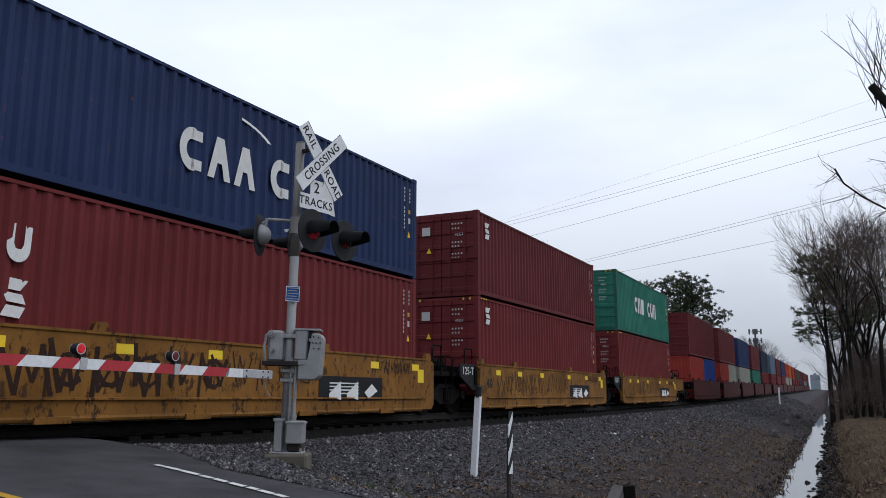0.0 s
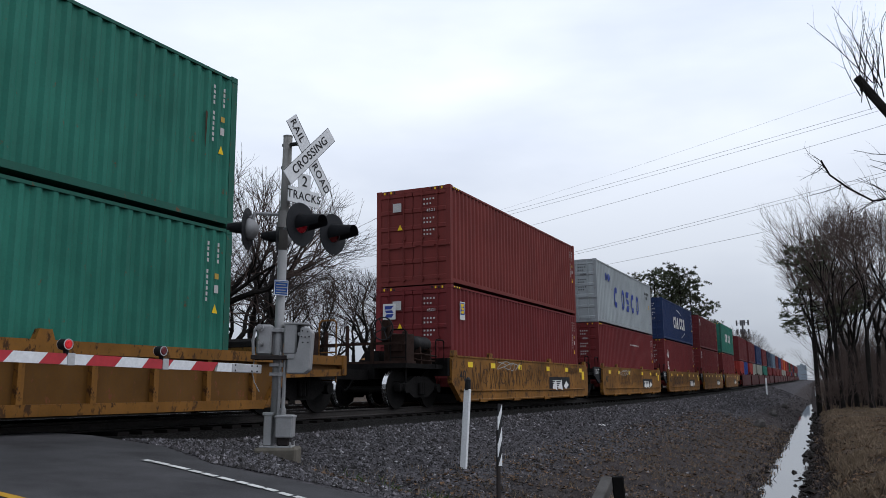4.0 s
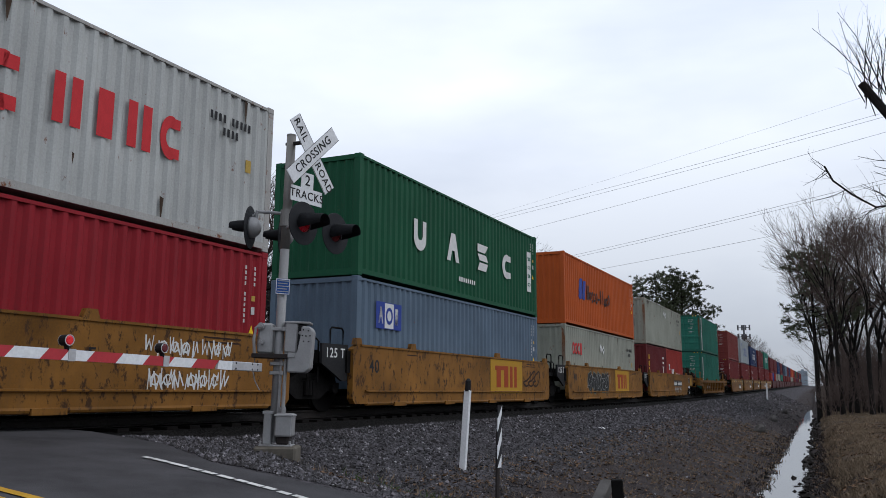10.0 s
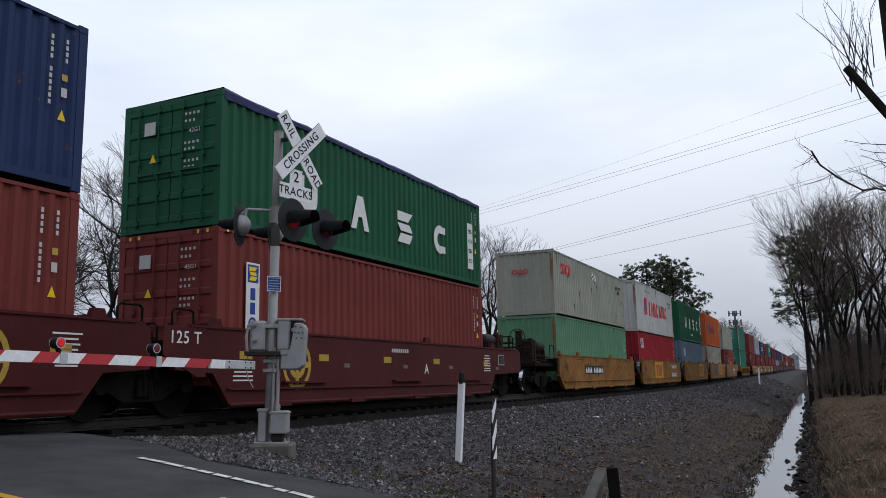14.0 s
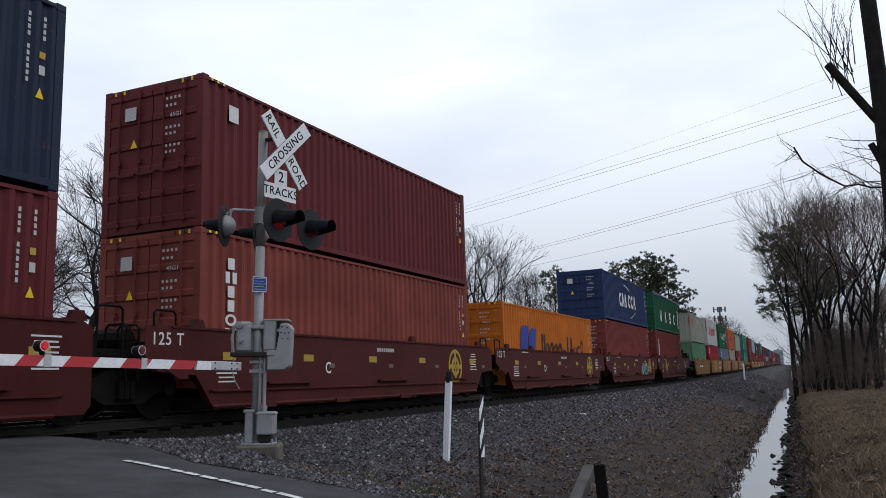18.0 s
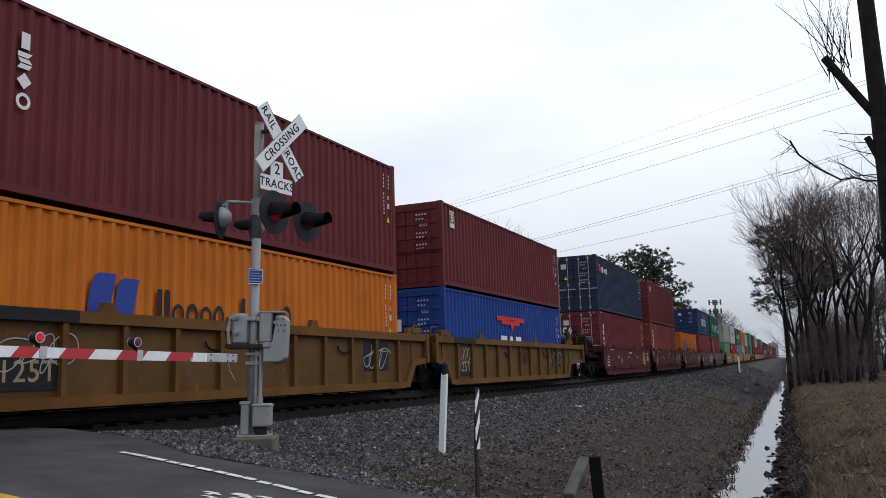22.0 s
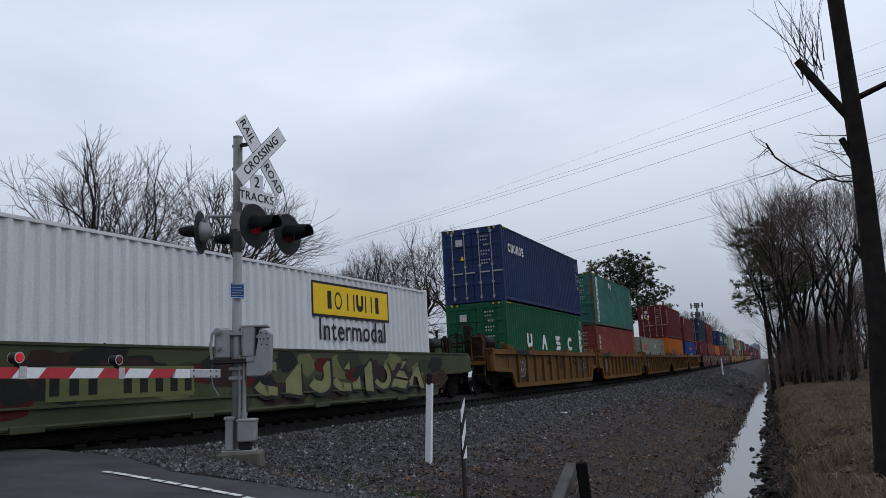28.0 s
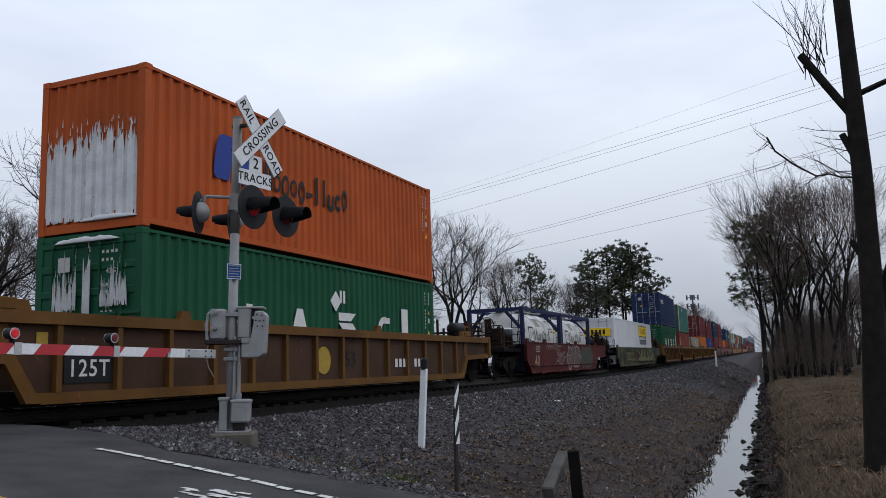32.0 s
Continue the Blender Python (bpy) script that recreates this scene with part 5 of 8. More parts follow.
def line_word(ob, e0, e1, y0, y1, z0, z1, emblem=M_MARK_B):
    """Slanting two-part emblem and a long dark word with tall and low letters."""
    low, hgt = base_of(ob), z1 - z0
    w = e1 - e0
    mark(ob, "sail", e0 + w * 0.28, (z0 + z1) / 2 + hgt * 0.08 - low, w * 0.6, hgt * 1.4, emblem)
    mark(ob, "sail", e0 + w * 0.78, (z0 + z1) / 2 + hgt * 0.05 - low, w * 0.56, hgt * 1.3, emblem, x=WIDE + 0.004)
    kinds = (("post", 1.0, 0), ("ring", 0.62, 0), ("ring", 0.8, -0.12), ("ring", 0.62, 0), ("ring", 0.8, -0.12), ("block", 0.14, 0), ("tee", 1.0, 0), ("tee", 1.0, 0), ("cup", 0.62, -0.1), ("arc", 0.62, 0), ("ring", 0.8, 0.1))
    step = (y1 - y0) / len(kinds)
    for i, (kd, hh, dz) in enumerate(kinds):
        mark(ob, kd, y0 + step * (i + 0.5), z0 + hgt * (hh / 2 + (0.2 if kd == "block" else 0) + dz) - low, step * (0.84 if kd != "tee" else 0.5), hgt * hh, M_MARK_K)


def placards(ob, y, z, n=2):
    """Diamond warning labels."""
    for i in range(n):
        mark(ob, "cross", y + 0.42 * i, z - 0.05 * i - base_of(ob), 0.4, 0.4, M_MARK_W)
        mark(ob, "block", y + 0.42 * i, z - 0.05 * i - base_of(ob), 0.12, 0.1, M_MARK_K, x=WIDE + 0.004)


def door_word(ob, high, kinds, x, z, w, h, material=M_MARK_W):
    for i, kd in enumerate(kinds):
        mark_end(ob, kd, x + w * i, z, w * 0.8, h, material, -6.143)


def leaf_emblem(ob, z):
    plate(ob, -5.5, -5.15, z - 0.26, z + 0.26, M_MARK_W)
    plate(ob, -5.47, -5.18, z - 0.12, z + 0.23, M_MARK_B, WIDE + 0.004)
    mark(ob, "wave", -5.325, z + 0.06 - base_of(ob), 0.22, 0.28, M_MARK_Y, x=WIDE + 0.008)
    mark_end(ob, "block", -0.75, z - base_of(ob), 0.42, 0.46, M_MARK_W, -6.143)
    mark_end(ob, "wave", -0.75, z - base_of(ob), 0.3, 0.34, M_MARK_B, -6.147)


up, lo = stack("a", (P_TEAL, HC, True, "teal-green corrugated container with white lettering shapes"), (P_RED, HC, True, "dark red corrugated container in a well wagon"))
letters(up, ("arc", "post", "block", None, "arc", "cup", "post"), -2.6, 2.6, 4.6, 5.4, M_MARK_W)
up, lo = stack("b", (P_MAROON, STD, True, "maroon corrugated container stacked on another"), (P_RED, HC, True, "dark red corrugated container in a well wagon"))
for ob, h in ((up, STD), (lo, HC)):
    mark(ob, "wave", -5.4, h - 0.55, 0.34, 0.5, M_MARK_W)
up, lo = stack("c", (P_BLUE, STD, True, "navy blue corrugated container with white lettering shapes"), (P_RED, HC, True, "dark red corrugated container in a well wagon"))
shipping_word(up)
for z in (2.47, 1.73):
    mark(lo, "cup" if z > 2 else "wave", -5.02, z - base_of(lo), 0.34, 0.52, M_MARK_W, skew=0.2)
door_word(lo, HC, ("cup", "wave", "wave"), -0.95, 1.55, 0.2, 0.22)
up, lo = stack("d", (P_GREY, HC, True, "light grey corrugated container with blue lettering shapes"), (P_RED, HC, True, "dark red corrugated container in a well wagon"))
for kd, y in (("arc", -2.55), ("ring", -1.0), ("wave", 0.03), ("arc", 1.15), ("ring", 2.33)):
    mark(up, kd, y, 4.79 - base_of(up), 0.62, 1.02, M_MARK_B)
letters(up, ("post", "cross", "block", "cross"), -4.5, -3.5, 5.45, 5.8, M_MARK_B, 0.7)
letters(lo, ("block",) * 7, 0.2, 2.2, 2.55, 2.62, M_MARK_W, 0.5)
up, lo = stack("e", (P_BROWN, HC, True, "red-brown corrugated container stacked on another"), (P_RED, HC, True, "dark red corrugated container with a small white emblem"))
leaf_emblem(lo, 2.68)
up, lo = stack("f", (P_TEAL, HC, True, "teal-green container with a white lettered strip"), (P_TEAL, HC, True, "teal-green container with a white lettered strip"))
F_UP = up
ship_strip(up, 3.55, 6.1)
ship_strip(lo, 0.7, 2.95)
for ob in (up, lo):
    mark_end(ob, "square", -0.72, HC - 0.6, 0.42, 0.5, M_MARK_W, -6.143)
(up,) = stack("g", (P_CREAM, STD, False, "weathered grey-green corrugated container with rust spots"), None)
G_UP = up
for x in (-0.28, 0.12):
    mark_end(up, "ring", x, 1.95, 0.36, 0.2, M_FADED_R, -6.105)
mark_end(up, "block", 0.15, 1.25, 0.95, 0.5, M_GREYPATCH, -6.1035)
for k in range(9):
    mark_end(up, "block", -0.45 + 0.13 * k, 2.2, 0.05, 0.1, M_SCAB, -6.105)
placards(up, -0.2, 5.1)
zl = 5.61 - STD * 2 - 0.012
for off, col, label, doors in ((-3.05, P_MAROON, "short maroon corrugated container in a well wagon", False), (3.05, P_KRED, "short light red corrugated container with white lettering shapes", False)):
    ob = load("g", zl, container(col, STD, doors, label, 6.058), off, 3.0)
    if col is P_MAROON:
        upright(ob, ("ring", "ring", "arc"), -2.45, -2.2, 1.4, 2.5, M_MARK_Y)
        for i in range(3):
            mark(ob, "block", 1.93, 2.35 - 0.28 * i - base_of(ob), 0.4, 0.13, M_MARK_W)
        mark(ob, "block", 1.93, 1.5 - base_of(ob), 0.16, 0.4, M_MARK_W)
    else:
        mark(ob, "post", -0.9, 1.5 - base_of(ob), 0.8, 0.5, M_MARK_W)
        letters(ob, ("tee", "tee", "post", "arc"), -0.3, 1.7, 1.1, 1.5, M_MARK_W)
        mark(ob, "block", -2.05, 1.87 - base_of(ob), 0.42, 0.34, M_MARK_W, skew=-0.1)
        mark(ob, "ring", -2.0, 1.87 - base_of(ob), 0.16, 0.18, M_MARK_K, x=WIDE + 0.004)
up, lo = stack("h", (P_ORANGE, HC, False, "orange corrugated container with a blue emblem"), (P_CREAM, STD, False, "grey-green corrugated container with red lettering shapes"))
line_word(up, -4.08, -3.05, -2.85, 1.15, 4.32, 4.95)
letters(lo, ("ring", "ring", "arc", "tee"), -5.15, -3.72, 1.9, 2.38, M_MARK_R, 0.92)
H_LO = lo
placards(lo, -0.7, 2.3)
for x in (-0.6, -0.35, -0.1):
    mark_end(lo, "ring", x, 1.35, 0.24, 0.2, M_MARK_R, -6.105)
up, lo = stack("i", (P_GREEN, HC, False, "dark green corrugated container with white lettering shapes"), (P_STEELBLUE, STD, False, "grey-blue corrugated container with a blue and white emblem"))
four_big(up, 4.06, 4.87, 0.25)
letters(up, ("block",) * 8, -0.6, 0.6, 3.55, 3.68, M_MARK_W, 0.6)
plate(lo, -5.24, -4.0, 1.88, 2.52, M_MARK_B)
plate(lo, -4.83, -4.4, 1.9, 2.5, M_MARK_W, WIDE + 0.004)
letters(lo, ("peak", None, "tee"), -5.2, -4.05, 2.0, 2.4, M_MARK_W, 0.6)
mark(lo, "ring", -4.615, 2.2 - base_of(lo), 0.34, 0.42, M_MARK_B, x=WIDE + 0.008)
up, lo = stack("j", (P_WHITE, HC, False, "off-white corrugated container with red lettering shapes and rust"), (P_SCARLET, STD, False, "bright red corrugated container in a well wagon"))
J_UP = up
plate(up, -3.65, -2.95, 4.15, 5.12, M_MARK_R)
mark(up, "peak", -3.3, 4.75 - base_of(up), 0.42, 0.66, M_MARK_B, x=WIDE + 0.005)
letters(up, ("tee", "peak", "post", "arc"), -2.55, 0.7, 4.12, 4.98, M_MARK_R, 0.72)
letters(up, ("post", "tee", "post", "arc"), 1.0, 3.75, 4.22, 4.98, M_MARK_R, 0.72)
letters(up, ("block",) * 8, -3.6, -1.7, 5.5, 5.62, M_SPRAY, 0.5)
letters(lo, ("arc", "peak", "post"), -5.47, -4.65, 2.13, 2.7, M_MARK_W, 0.85)
mark_end(up, "block", -0.72, 2.25, 0.3, 0.4, M_MARK_R, -6.105)
up, lo = stack("k", (P_CREAM, STD, False, "pale grey-green corrugated container with red lettering shapes"), (P_MINT, STD, False, "pale green corrugated container in a well wagon"))
letters(up, ("ring", "ring", "arc", "tee"), -5.15, -3.72, 4.75, 5.2, M_MARK_R, 0.92)
K_UP, K_LO = up, lo
placards(up, -0.1, 5.12)
for x in (-0.42, -0.18, 0.06):
    mark_end(up, "ring", x, 1.75, 0.22, 0.2, M_MARK_R, -6.105)
up, lo = stack("l", (P_GREEN, STD, True, "green container with white lettering shapes under a blue tarpaulin roof"), (P_BROWN, HC, True, "red-brown container with a white lettered strip"))
four_big(up, 4.05, 4.86)
plate(lo, -5.3, -4.9, 1.2, 2.78, M_MARK_W)
plate(lo, -5.26, -4.94, 2.4, 2.74, M_MARK_B, WIDE + 0.004)
mark(lo, "wave", -5.1, 2.57 - base_of(lo), 0.24, 0.26, M_MARK_Y, x=WIDE + 0.008)
upright(lo, ("tee", "tee", "ring", "post"), -5.22, -4.98, 1.22, 2.32, M_MARK_B, WIDE + 0.005)


def rust_runs(ob, high, seed, n, doors=False):
    """Rust that has run down the rear corner post, and dark streaks below the top rail."""
    rr = random.Random(seed)
    bm = bmesh.new()
    for k in range(5):
        x, top_z = WIDE - 0.13 + 0.024 * k, high - rr.uniform(0.1, 0.5)
        low_z = top_z - rr.uniform(0.8, high - 0.9)
        prism(bm, [(x, top_z), (x + 0.022, top_z), (x + 0.014, low_z), (x + 0.006, low_z)], "y", -6.0985, -6.097)
    part("rust_run", bm, M_RUSTRUN, ob, "rust run down the corner post")
    for k in range(n):
        y, w, ln = rr.uniform(-5.8, 5.8), rr.uniform(0.02, 0.07), rr.uniform(0.15, 0.7)
        z = high - 0.09 if rr.random() < 0.6 else rr.uniform(0.5, high - 0.6)
        bm = bmesh.new()
        prism(bm, [(y - w, z), (y + w, z - 0.02), (y + w * 0.5, z - ln * 0.6), (y, z - ln), (y - w * 0.6, z - ln * 0.5)], "x", WIDE - 0.011, WIDE - 0.0095)
        part("stain", bm, M_SCAB, ob, "dark rust stain")


rr_ = random.Random(8)
bm = bmesh.new()
n = 40
top_, edge_ = [], []
for i in range(n + 1):
    y = -6.02 + 12.08 * i / n
    sag = 0.1 + 0.1 * max(0.0, 1 - i / 9) + rr_.uniform(-0.015, 0.015)
    top_.append((bm.verts.new((-1.2, y, 2.62)), bm.verts.new((WIDE - 0.04, y, 2.63 + rr_.uniform(-0.01, 0.02)))))
    edge_.append((bm.verts.new((WIDE + 0.012, y, 2.58)), bm.verts.new((WIDE + 0.008, y, 2.6 - sag))))
for i in range(n):
    for p, q, r_, s_ in ((top_[i][0], top_[i][1], top_[i + 1][1], top_[i + 1][0]), (top_[i][1], edge_[i][0], edge_[i + 1][0], top_[i + 1][1]), (edge_[i][0], edge_[i][1], edge_[i + 1][1], edge_[i + 1][0])):
        bm.faces.new((p, q, r_, s_))
part("tarpaulin", bm, mat("blue_tarpaulin", (0.02, 0.024, 0.09), 0.5, 0, 0.3, 3), up, "blue tarpaulin roof")
up, lo = stack("m", (P_BLUE, STD, True, "navy blue corrugated container with white lettering shapes"), (P_BROWN, HC, True, "red-brown corrugated container in a well wagon"))
shipping_word(up)
(up,) = stack("n", (P_AMBER, HC, True, "amber-orange corrugated container with a blue emblem"), None)
line_word(up, -4.4, -2.55, -1.85, 4.5, 1.3, 2.15)
up, lo = stack("o", (P_MAROON, HC, True, "maroon corrugated container with a small pale emblem"), (P_RUSTRED, HC, True, "faded rust-red container with white upright lettering shapes"))
plate(up, -5.35, -5.07, 5.52, 5.84, M_MARK_W)
upright(lo, ("tee", "post", "tee", "tee", "ring", "post"), -5.4, -5.08, 1.3, 2.88, M_MARK_W)
up, lo = stack("p", (P_BLUE2, HC, True, "dark blue corrugated container with a white emblem"), (P_MAROON, HC, True, "maroon corrugated container with white lettering shapes"))
mark(up, "wave", -5.35, 5.62 - base_of(up), 0.5, 0.36, M_MARK_R)
letters(up, ("post", "cross", "post"), -5.0, -3.6, 5.4, 5.7, M_MARK_W, 0.7)
upright(lo, ("tee", "wave", "cross", "ring"), -5.42, -5.14, 1.5, 2.72, M_MARK_W)
door_word(lo, HC, ("tee", "arc", "cross"), -0.85, 1.95, 0.27, 0.36)
up, lo = stack("q", (P_MAROON, STD, True, "maroon corrugated container with a small emblem"), (P_APL, STD, True, "bright blue corrugated container with a red bird-like emblem"))
leaf_emblem(up, 5.12)
mark(lo, "block", -0.2, 2.28 - base_of(lo), 2.9, 0.16, M_MARK_R)
mark(lo, "block", -0.25, 2.15 - base_of(lo), 1.9, 0.14, M_MARK_R)
mark(lo, "tri", -0.1, 2.05 - base_of(lo), 0.7, -0.44, M_MARK_R)
letters(lo, ("block", "peak", "block"), -1.4, 0.9, 1.36, 1.68, M_MARK_W, 0.8)
door_word(lo, STD, ("peak", "arc", "tee"), -0.85, 1.5, 0.3, 0.36)
up, lo = stack("r", (P_MAROON, HC, True, "maroon corrugated container with white lettering shapes"), (P_AMBER, STD, True, "amber-orange corrugated container with a blue emblem"))
upright(up, ("tee", "wave", "cross", "ring"), -5.36, -5.12, 4.3, 5.5, M_MARK_W)
door_word(up, HC, ("tee", "arc", "cross"), -0.85, 1.95, 0.27, 0.36)
line_word(lo, -4.0, -3.0, -2.55, 1.35, 1.4, 1.98)
(up,) = stack("s", (P_CREAM, STD, True, "pale grey-green corrugated container with red lettering shapes"), None)
letters(up, ("ring", "ring", "arc", "tee"), -5.1, -3.72, 1.8, 2.25, M_MARK_R, 0.92)
S_UP = up
placards(up, 0.3, 2.2)
up, lo = stack("t", (P_JADE, HC, True, "weathered teal-green container with a white lettered strip"), (P_RUSTRED, STD, True, "faded rust-red container with white upright lettering shapes"))
T_UP = up
ship_strip(up, 3.25, 5.77)
placards(up, -1.5, 5.55)
mark_end(up, "square", -0.72, HC - 0.6, 0.42, 0.5, M_MARK_W, -6.143)
upright(lo, ("tee", "post", "tee", "tee"), -5.46, -5.16, 1.42, 2.55, M_MARK_W)
up, lo = stack("u", (P_BLUE, HC, True, "dark blue corrugated container with white lettering shapes"), (P_GREEN, HC, True, "green corrugated container with large white lettering shapes"))
letters(up, ("arc", "post", "ring", "post", "ring", "wave"), -5.4, -3.3, 5.3, 5.65, M_MARK_W)
four_big(lo, 1.58, 2.2)
longbox = load("v", 3.16 - HC, container(P_CLEAN, HC, True, "long clean white container with a yellow panel", 16.15, rods=M_RODS), 0, 8.0)
plate(longbox, 1.79, 5.56, 2.09, 2.91, M_MARK_K, WIDE - 0.002)
plate(longbox, 1.85, 5.5, 2.15, 2.85, M_MARK_Y)
for kd, y, w in (("tee", 2.55, 0.3), ("hoop", 2.95, 0.34), ("rails", 3.55, 0.36), ("cup", 4.0, 0.36), ("rails", 4.45, 0.36), ("tee", 4.9, 0.3)):
    mark(longbox, kd, y, 2.5 - base_of(longbox), w, 0.42, M_MARK_K, x=WIDE + 0.004)
write("Intermodal", 0.72, M_MARK_K, longbox, pose(WIDE + 0.002, 3.7, 1.78 - base_of(longbox)) @ SIDE, squeeze=0.95)
mark_end(longbox, "block", 0.0, 2.0, 2.0, 0.5, M_MARK_Y, -8.14)
for i in range(6):
    mark_end(longbox, "block", -0.6 + 0.24 * i, 2.0, 0.15, 0.3, M_MARK_K, -8.146)
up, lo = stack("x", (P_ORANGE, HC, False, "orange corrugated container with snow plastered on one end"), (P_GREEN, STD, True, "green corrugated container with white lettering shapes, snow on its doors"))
line_word(up, -4.25, -3.1, -2.6, 0.95, 4.3, 4.95)
X_UP, X_LO = up, lo
for kd, y0, y1 in (("cup", -3.7, -3.0), ("peak", -1.62, -0.9), ("wave", 0.43, 1.27), ("arc", 2.46, 3.2)):
    mark(lo, kd, (y0 + y1) / 2, 1.52 - base_of(lo), y1 - y0, 0.64, M_MARK_W)
plate(lo, 3.86, 4.26, 1.2, 2.1, M_MARK_W)
mark(lo, "cross", 0.3, 2.1 - base_of(lo), 0.5, 0.5, M_MARK_W)
mark(lo, "post", 0.62, 2.22 - base_of(lo), 0.26, 0.3, M_MARK_W)


for k, (ob, high, n) in enumerate(((G_UP, STD, 16), (H_LO, STD, 9), (J_UP, HC, 10), (K_UP, STD, 9), (K_LO, STD, 7), (S_UP, STD, 8), (F_UP, HC, 5), (T_UP, HC, 5))):
    rust_runs(ob, high, 500 + k, n)


def tank_container():
    tk = thing("tank_container", "white tank in a blue steel frame, dirty below", "tank container", "containers on the train")
    L, Hh = 6.058, STD
    bm = bmesh.new()
    ringz, n = [], 28
    for y, r in ((-2.85, 0.3), (-2.78, 0.7), (-2.6, 1.0), (-2.35, 1.12), (2.35, 1.12), (2.6, 1.0), (2.78, 0.7), (2.85, 0.3)):
        ringz.append([bm.verts.new((r * math.cos(2 * math.pi * i / n), y, 1.36 + r * math.sin(2 * math.pi * i / n))) for i in range(n)])
    for a, b in zip(ringz, ringz[1:]):
        for i in range(n):
            bm.faces.new((a[i], a[(i + 1) % n], b[(i + 1) % n], b[i]))
    bm.faces.new(ringz[0][::-1])
    bm.faces.new(ringz[-1])
    part("tank", bm, M_TANK, tk, "white tank", True)
    for y in (-1.9, -0.6, 0.7, 1.9):
        bm = bmesh.new()
        rr = [[bm.verts.new((r * math.cos(2 * math.pi * i / n), y + w, 1.36 + r * math.sin(2 * math.pi * i / n))) for i in range(n)] for r, w in ((1.12, -0.04), (1.15, -0.04), (1.15, 0.04), (1.12, 0.04))]
        for a, b in zip(rr, rr[1:]):
            for i in range(n):
                bm.faces.new((a[i], a[(i + 1) % n], b[(i + 1) % n], b[i]))
        part("band", bm, M_TANK, tk, "", True)
    frame_blue = paint("frame_blue", (0.013, 0.021, 0.06), 0.2)
    for sx in (1, -1):
        for sy in (1, -1):
            bm = bmesh.new()
            box(bm, sx * 1.13 - 0.08, sy * (L / 2 - 0.09) - 0.08, 0, sx * 1.13 + 0.08, sy * (L / 2 - 0.09) + 0.08, Hh)
            part("corner_post", bm, frame_blue, tk)
        for z in (0.08, Hh - 0.07):
            bm = bmesh.new()
            box(bm, sx * 1.15 - 0.05, -L / 2 + 0.17, z - 0.07, sx * 1.15 + 0.05, L / 2 - 0.17, z + 0.07)
            part("side_rail", bm, frame_blue, tk)
    for sy in (1, -1):
        for z in (0.08, Hh - 0.08):
            bm = bmesh.new()
            box(bm, -1.05, sy * (L / 2 - 0.09) - 0.06, z - 0.07, 1.05, sy * (L / 2 - 0.09) + 0.06, z + 0.07)
            part("end_beam", bm, frame_blue, tk)
        for sg in (-1, 1):
            bm = bmesh.new()
            bar(bm, (sg * 1.05, sy * (L / 2 - 0.09), 1.75), (sg * 0.45, sy * (L / 2 - 0.09), Hh - 0.15), 0.075)
            part("brace", bm, frame_blue, tk)
    bm = bmesh.new()
    box(bm, -0.3, -2.7, Hh - 0.05, 0.3, 2.7, Hh - 0.01)
    part("walkway", bm, M_STEEL, tk)
    def on_shell(z):
        return math.sqrt(max(0.01, 1.125 ** 2 - (z - 1.36) ** 2)) + 0.004

    def shell_mark(kd, y, z, w, h, material, lift=0.0):
        """A flat marking laid tilted on the round shell."""
        ob = part("marking", flat_shape(kd), material, tk)
        lean = math.degrees(math.asin(max(-0.95, min(0.95, (z - 1.36) / 1.125))))
        ob.matrix_basis = pose(on_shell(z) + lift, y, z, 0, -lean, 0) @ SIDE @ Matrix.Diagonal((w, h, 1, 1))

    shell_mark("block", -1.62, 1.5, 0.66, 0.66, M_TANKBLUE)
    shell_mark("block", -1.62, 1.5, 0.52, 0.52, M_TANK, 0.004)
    shell_mark("rails", -1.62, 1.5, 0.26, 0.3, M_TANKBLUE, 0.008)
    for kd, y, w, h in (("rails", -0.98, 0.36, 0.5), ("hoop", -0.56, 0.3, 0.34), ("rails", -0.17, 0.34, 0.32), ("hoop", 0.27, 0.3, 0.44), ("hoop", 0.63, 0.28, 0.34), ("tee", 0.92, 0.09, 0.32), ("tee", 1.12, 0.09, 0.44)):
        shell_mark(kd, y, 1.42 + (h - 0.34) / 2, w, h, M_MARK_K)
    for y, z in ((-1.75, 2.1), (0.95, 2.0), (-2.25, 1.75)):
        shell_mark("cross", y, z, 0.34, 0.34, M_SPRAY)
        shell_mark("cross", y, z, 0.25, 0.25, M_TANK, 0.003)
    shell_mark("block", -0.25, 2.05, 0.72, 0.42, M_LABELGREY)
    shell_mark("block", 0.42, 2.18, 0.7, 0.12, M_SPRAY)
    shell_mark("tri", 2.36, 1.75, 0.26, 0.26, M_MARK_Y)
    for text, z in (("22K2", 2.0), ("UN PORTABLE TANK", 1.8), ("TC IMPACT APPROVED", 1.66)):
        lean = math.degrees(math.asin((z - 1.36) / 1.125))
        ob = write(text, 0.11, M_MARK_K, tk, pose(on_shell(z), 1.85, z, 0, -lean, 0) @ SIDE)
    shell_mark("block", 1.85, 2.16, 0.7, 0.07, M_MARK_K)
    # rear end: faded labels, frame ladder and manhole gear on top
    for x, z, w, kd, mt in ((-0.45, 2.0, 0.9, "block", M_SPRAY), (-0.25, 1.72, 0.36, "block", M_SPRAY), (0.05, 1.5, 0.4, "cross", M_LABELGREY), (0.42, 1.42, 0.3, "tri", M_MARK_Y), (-0.55, 1.35, 0.34, "cross", M_SIGN_W)):
        mark_end(tk, kd, x, z, w, 0.09 if kd == "block" else w, mt, -2.87)
    bm = bmesh.new()
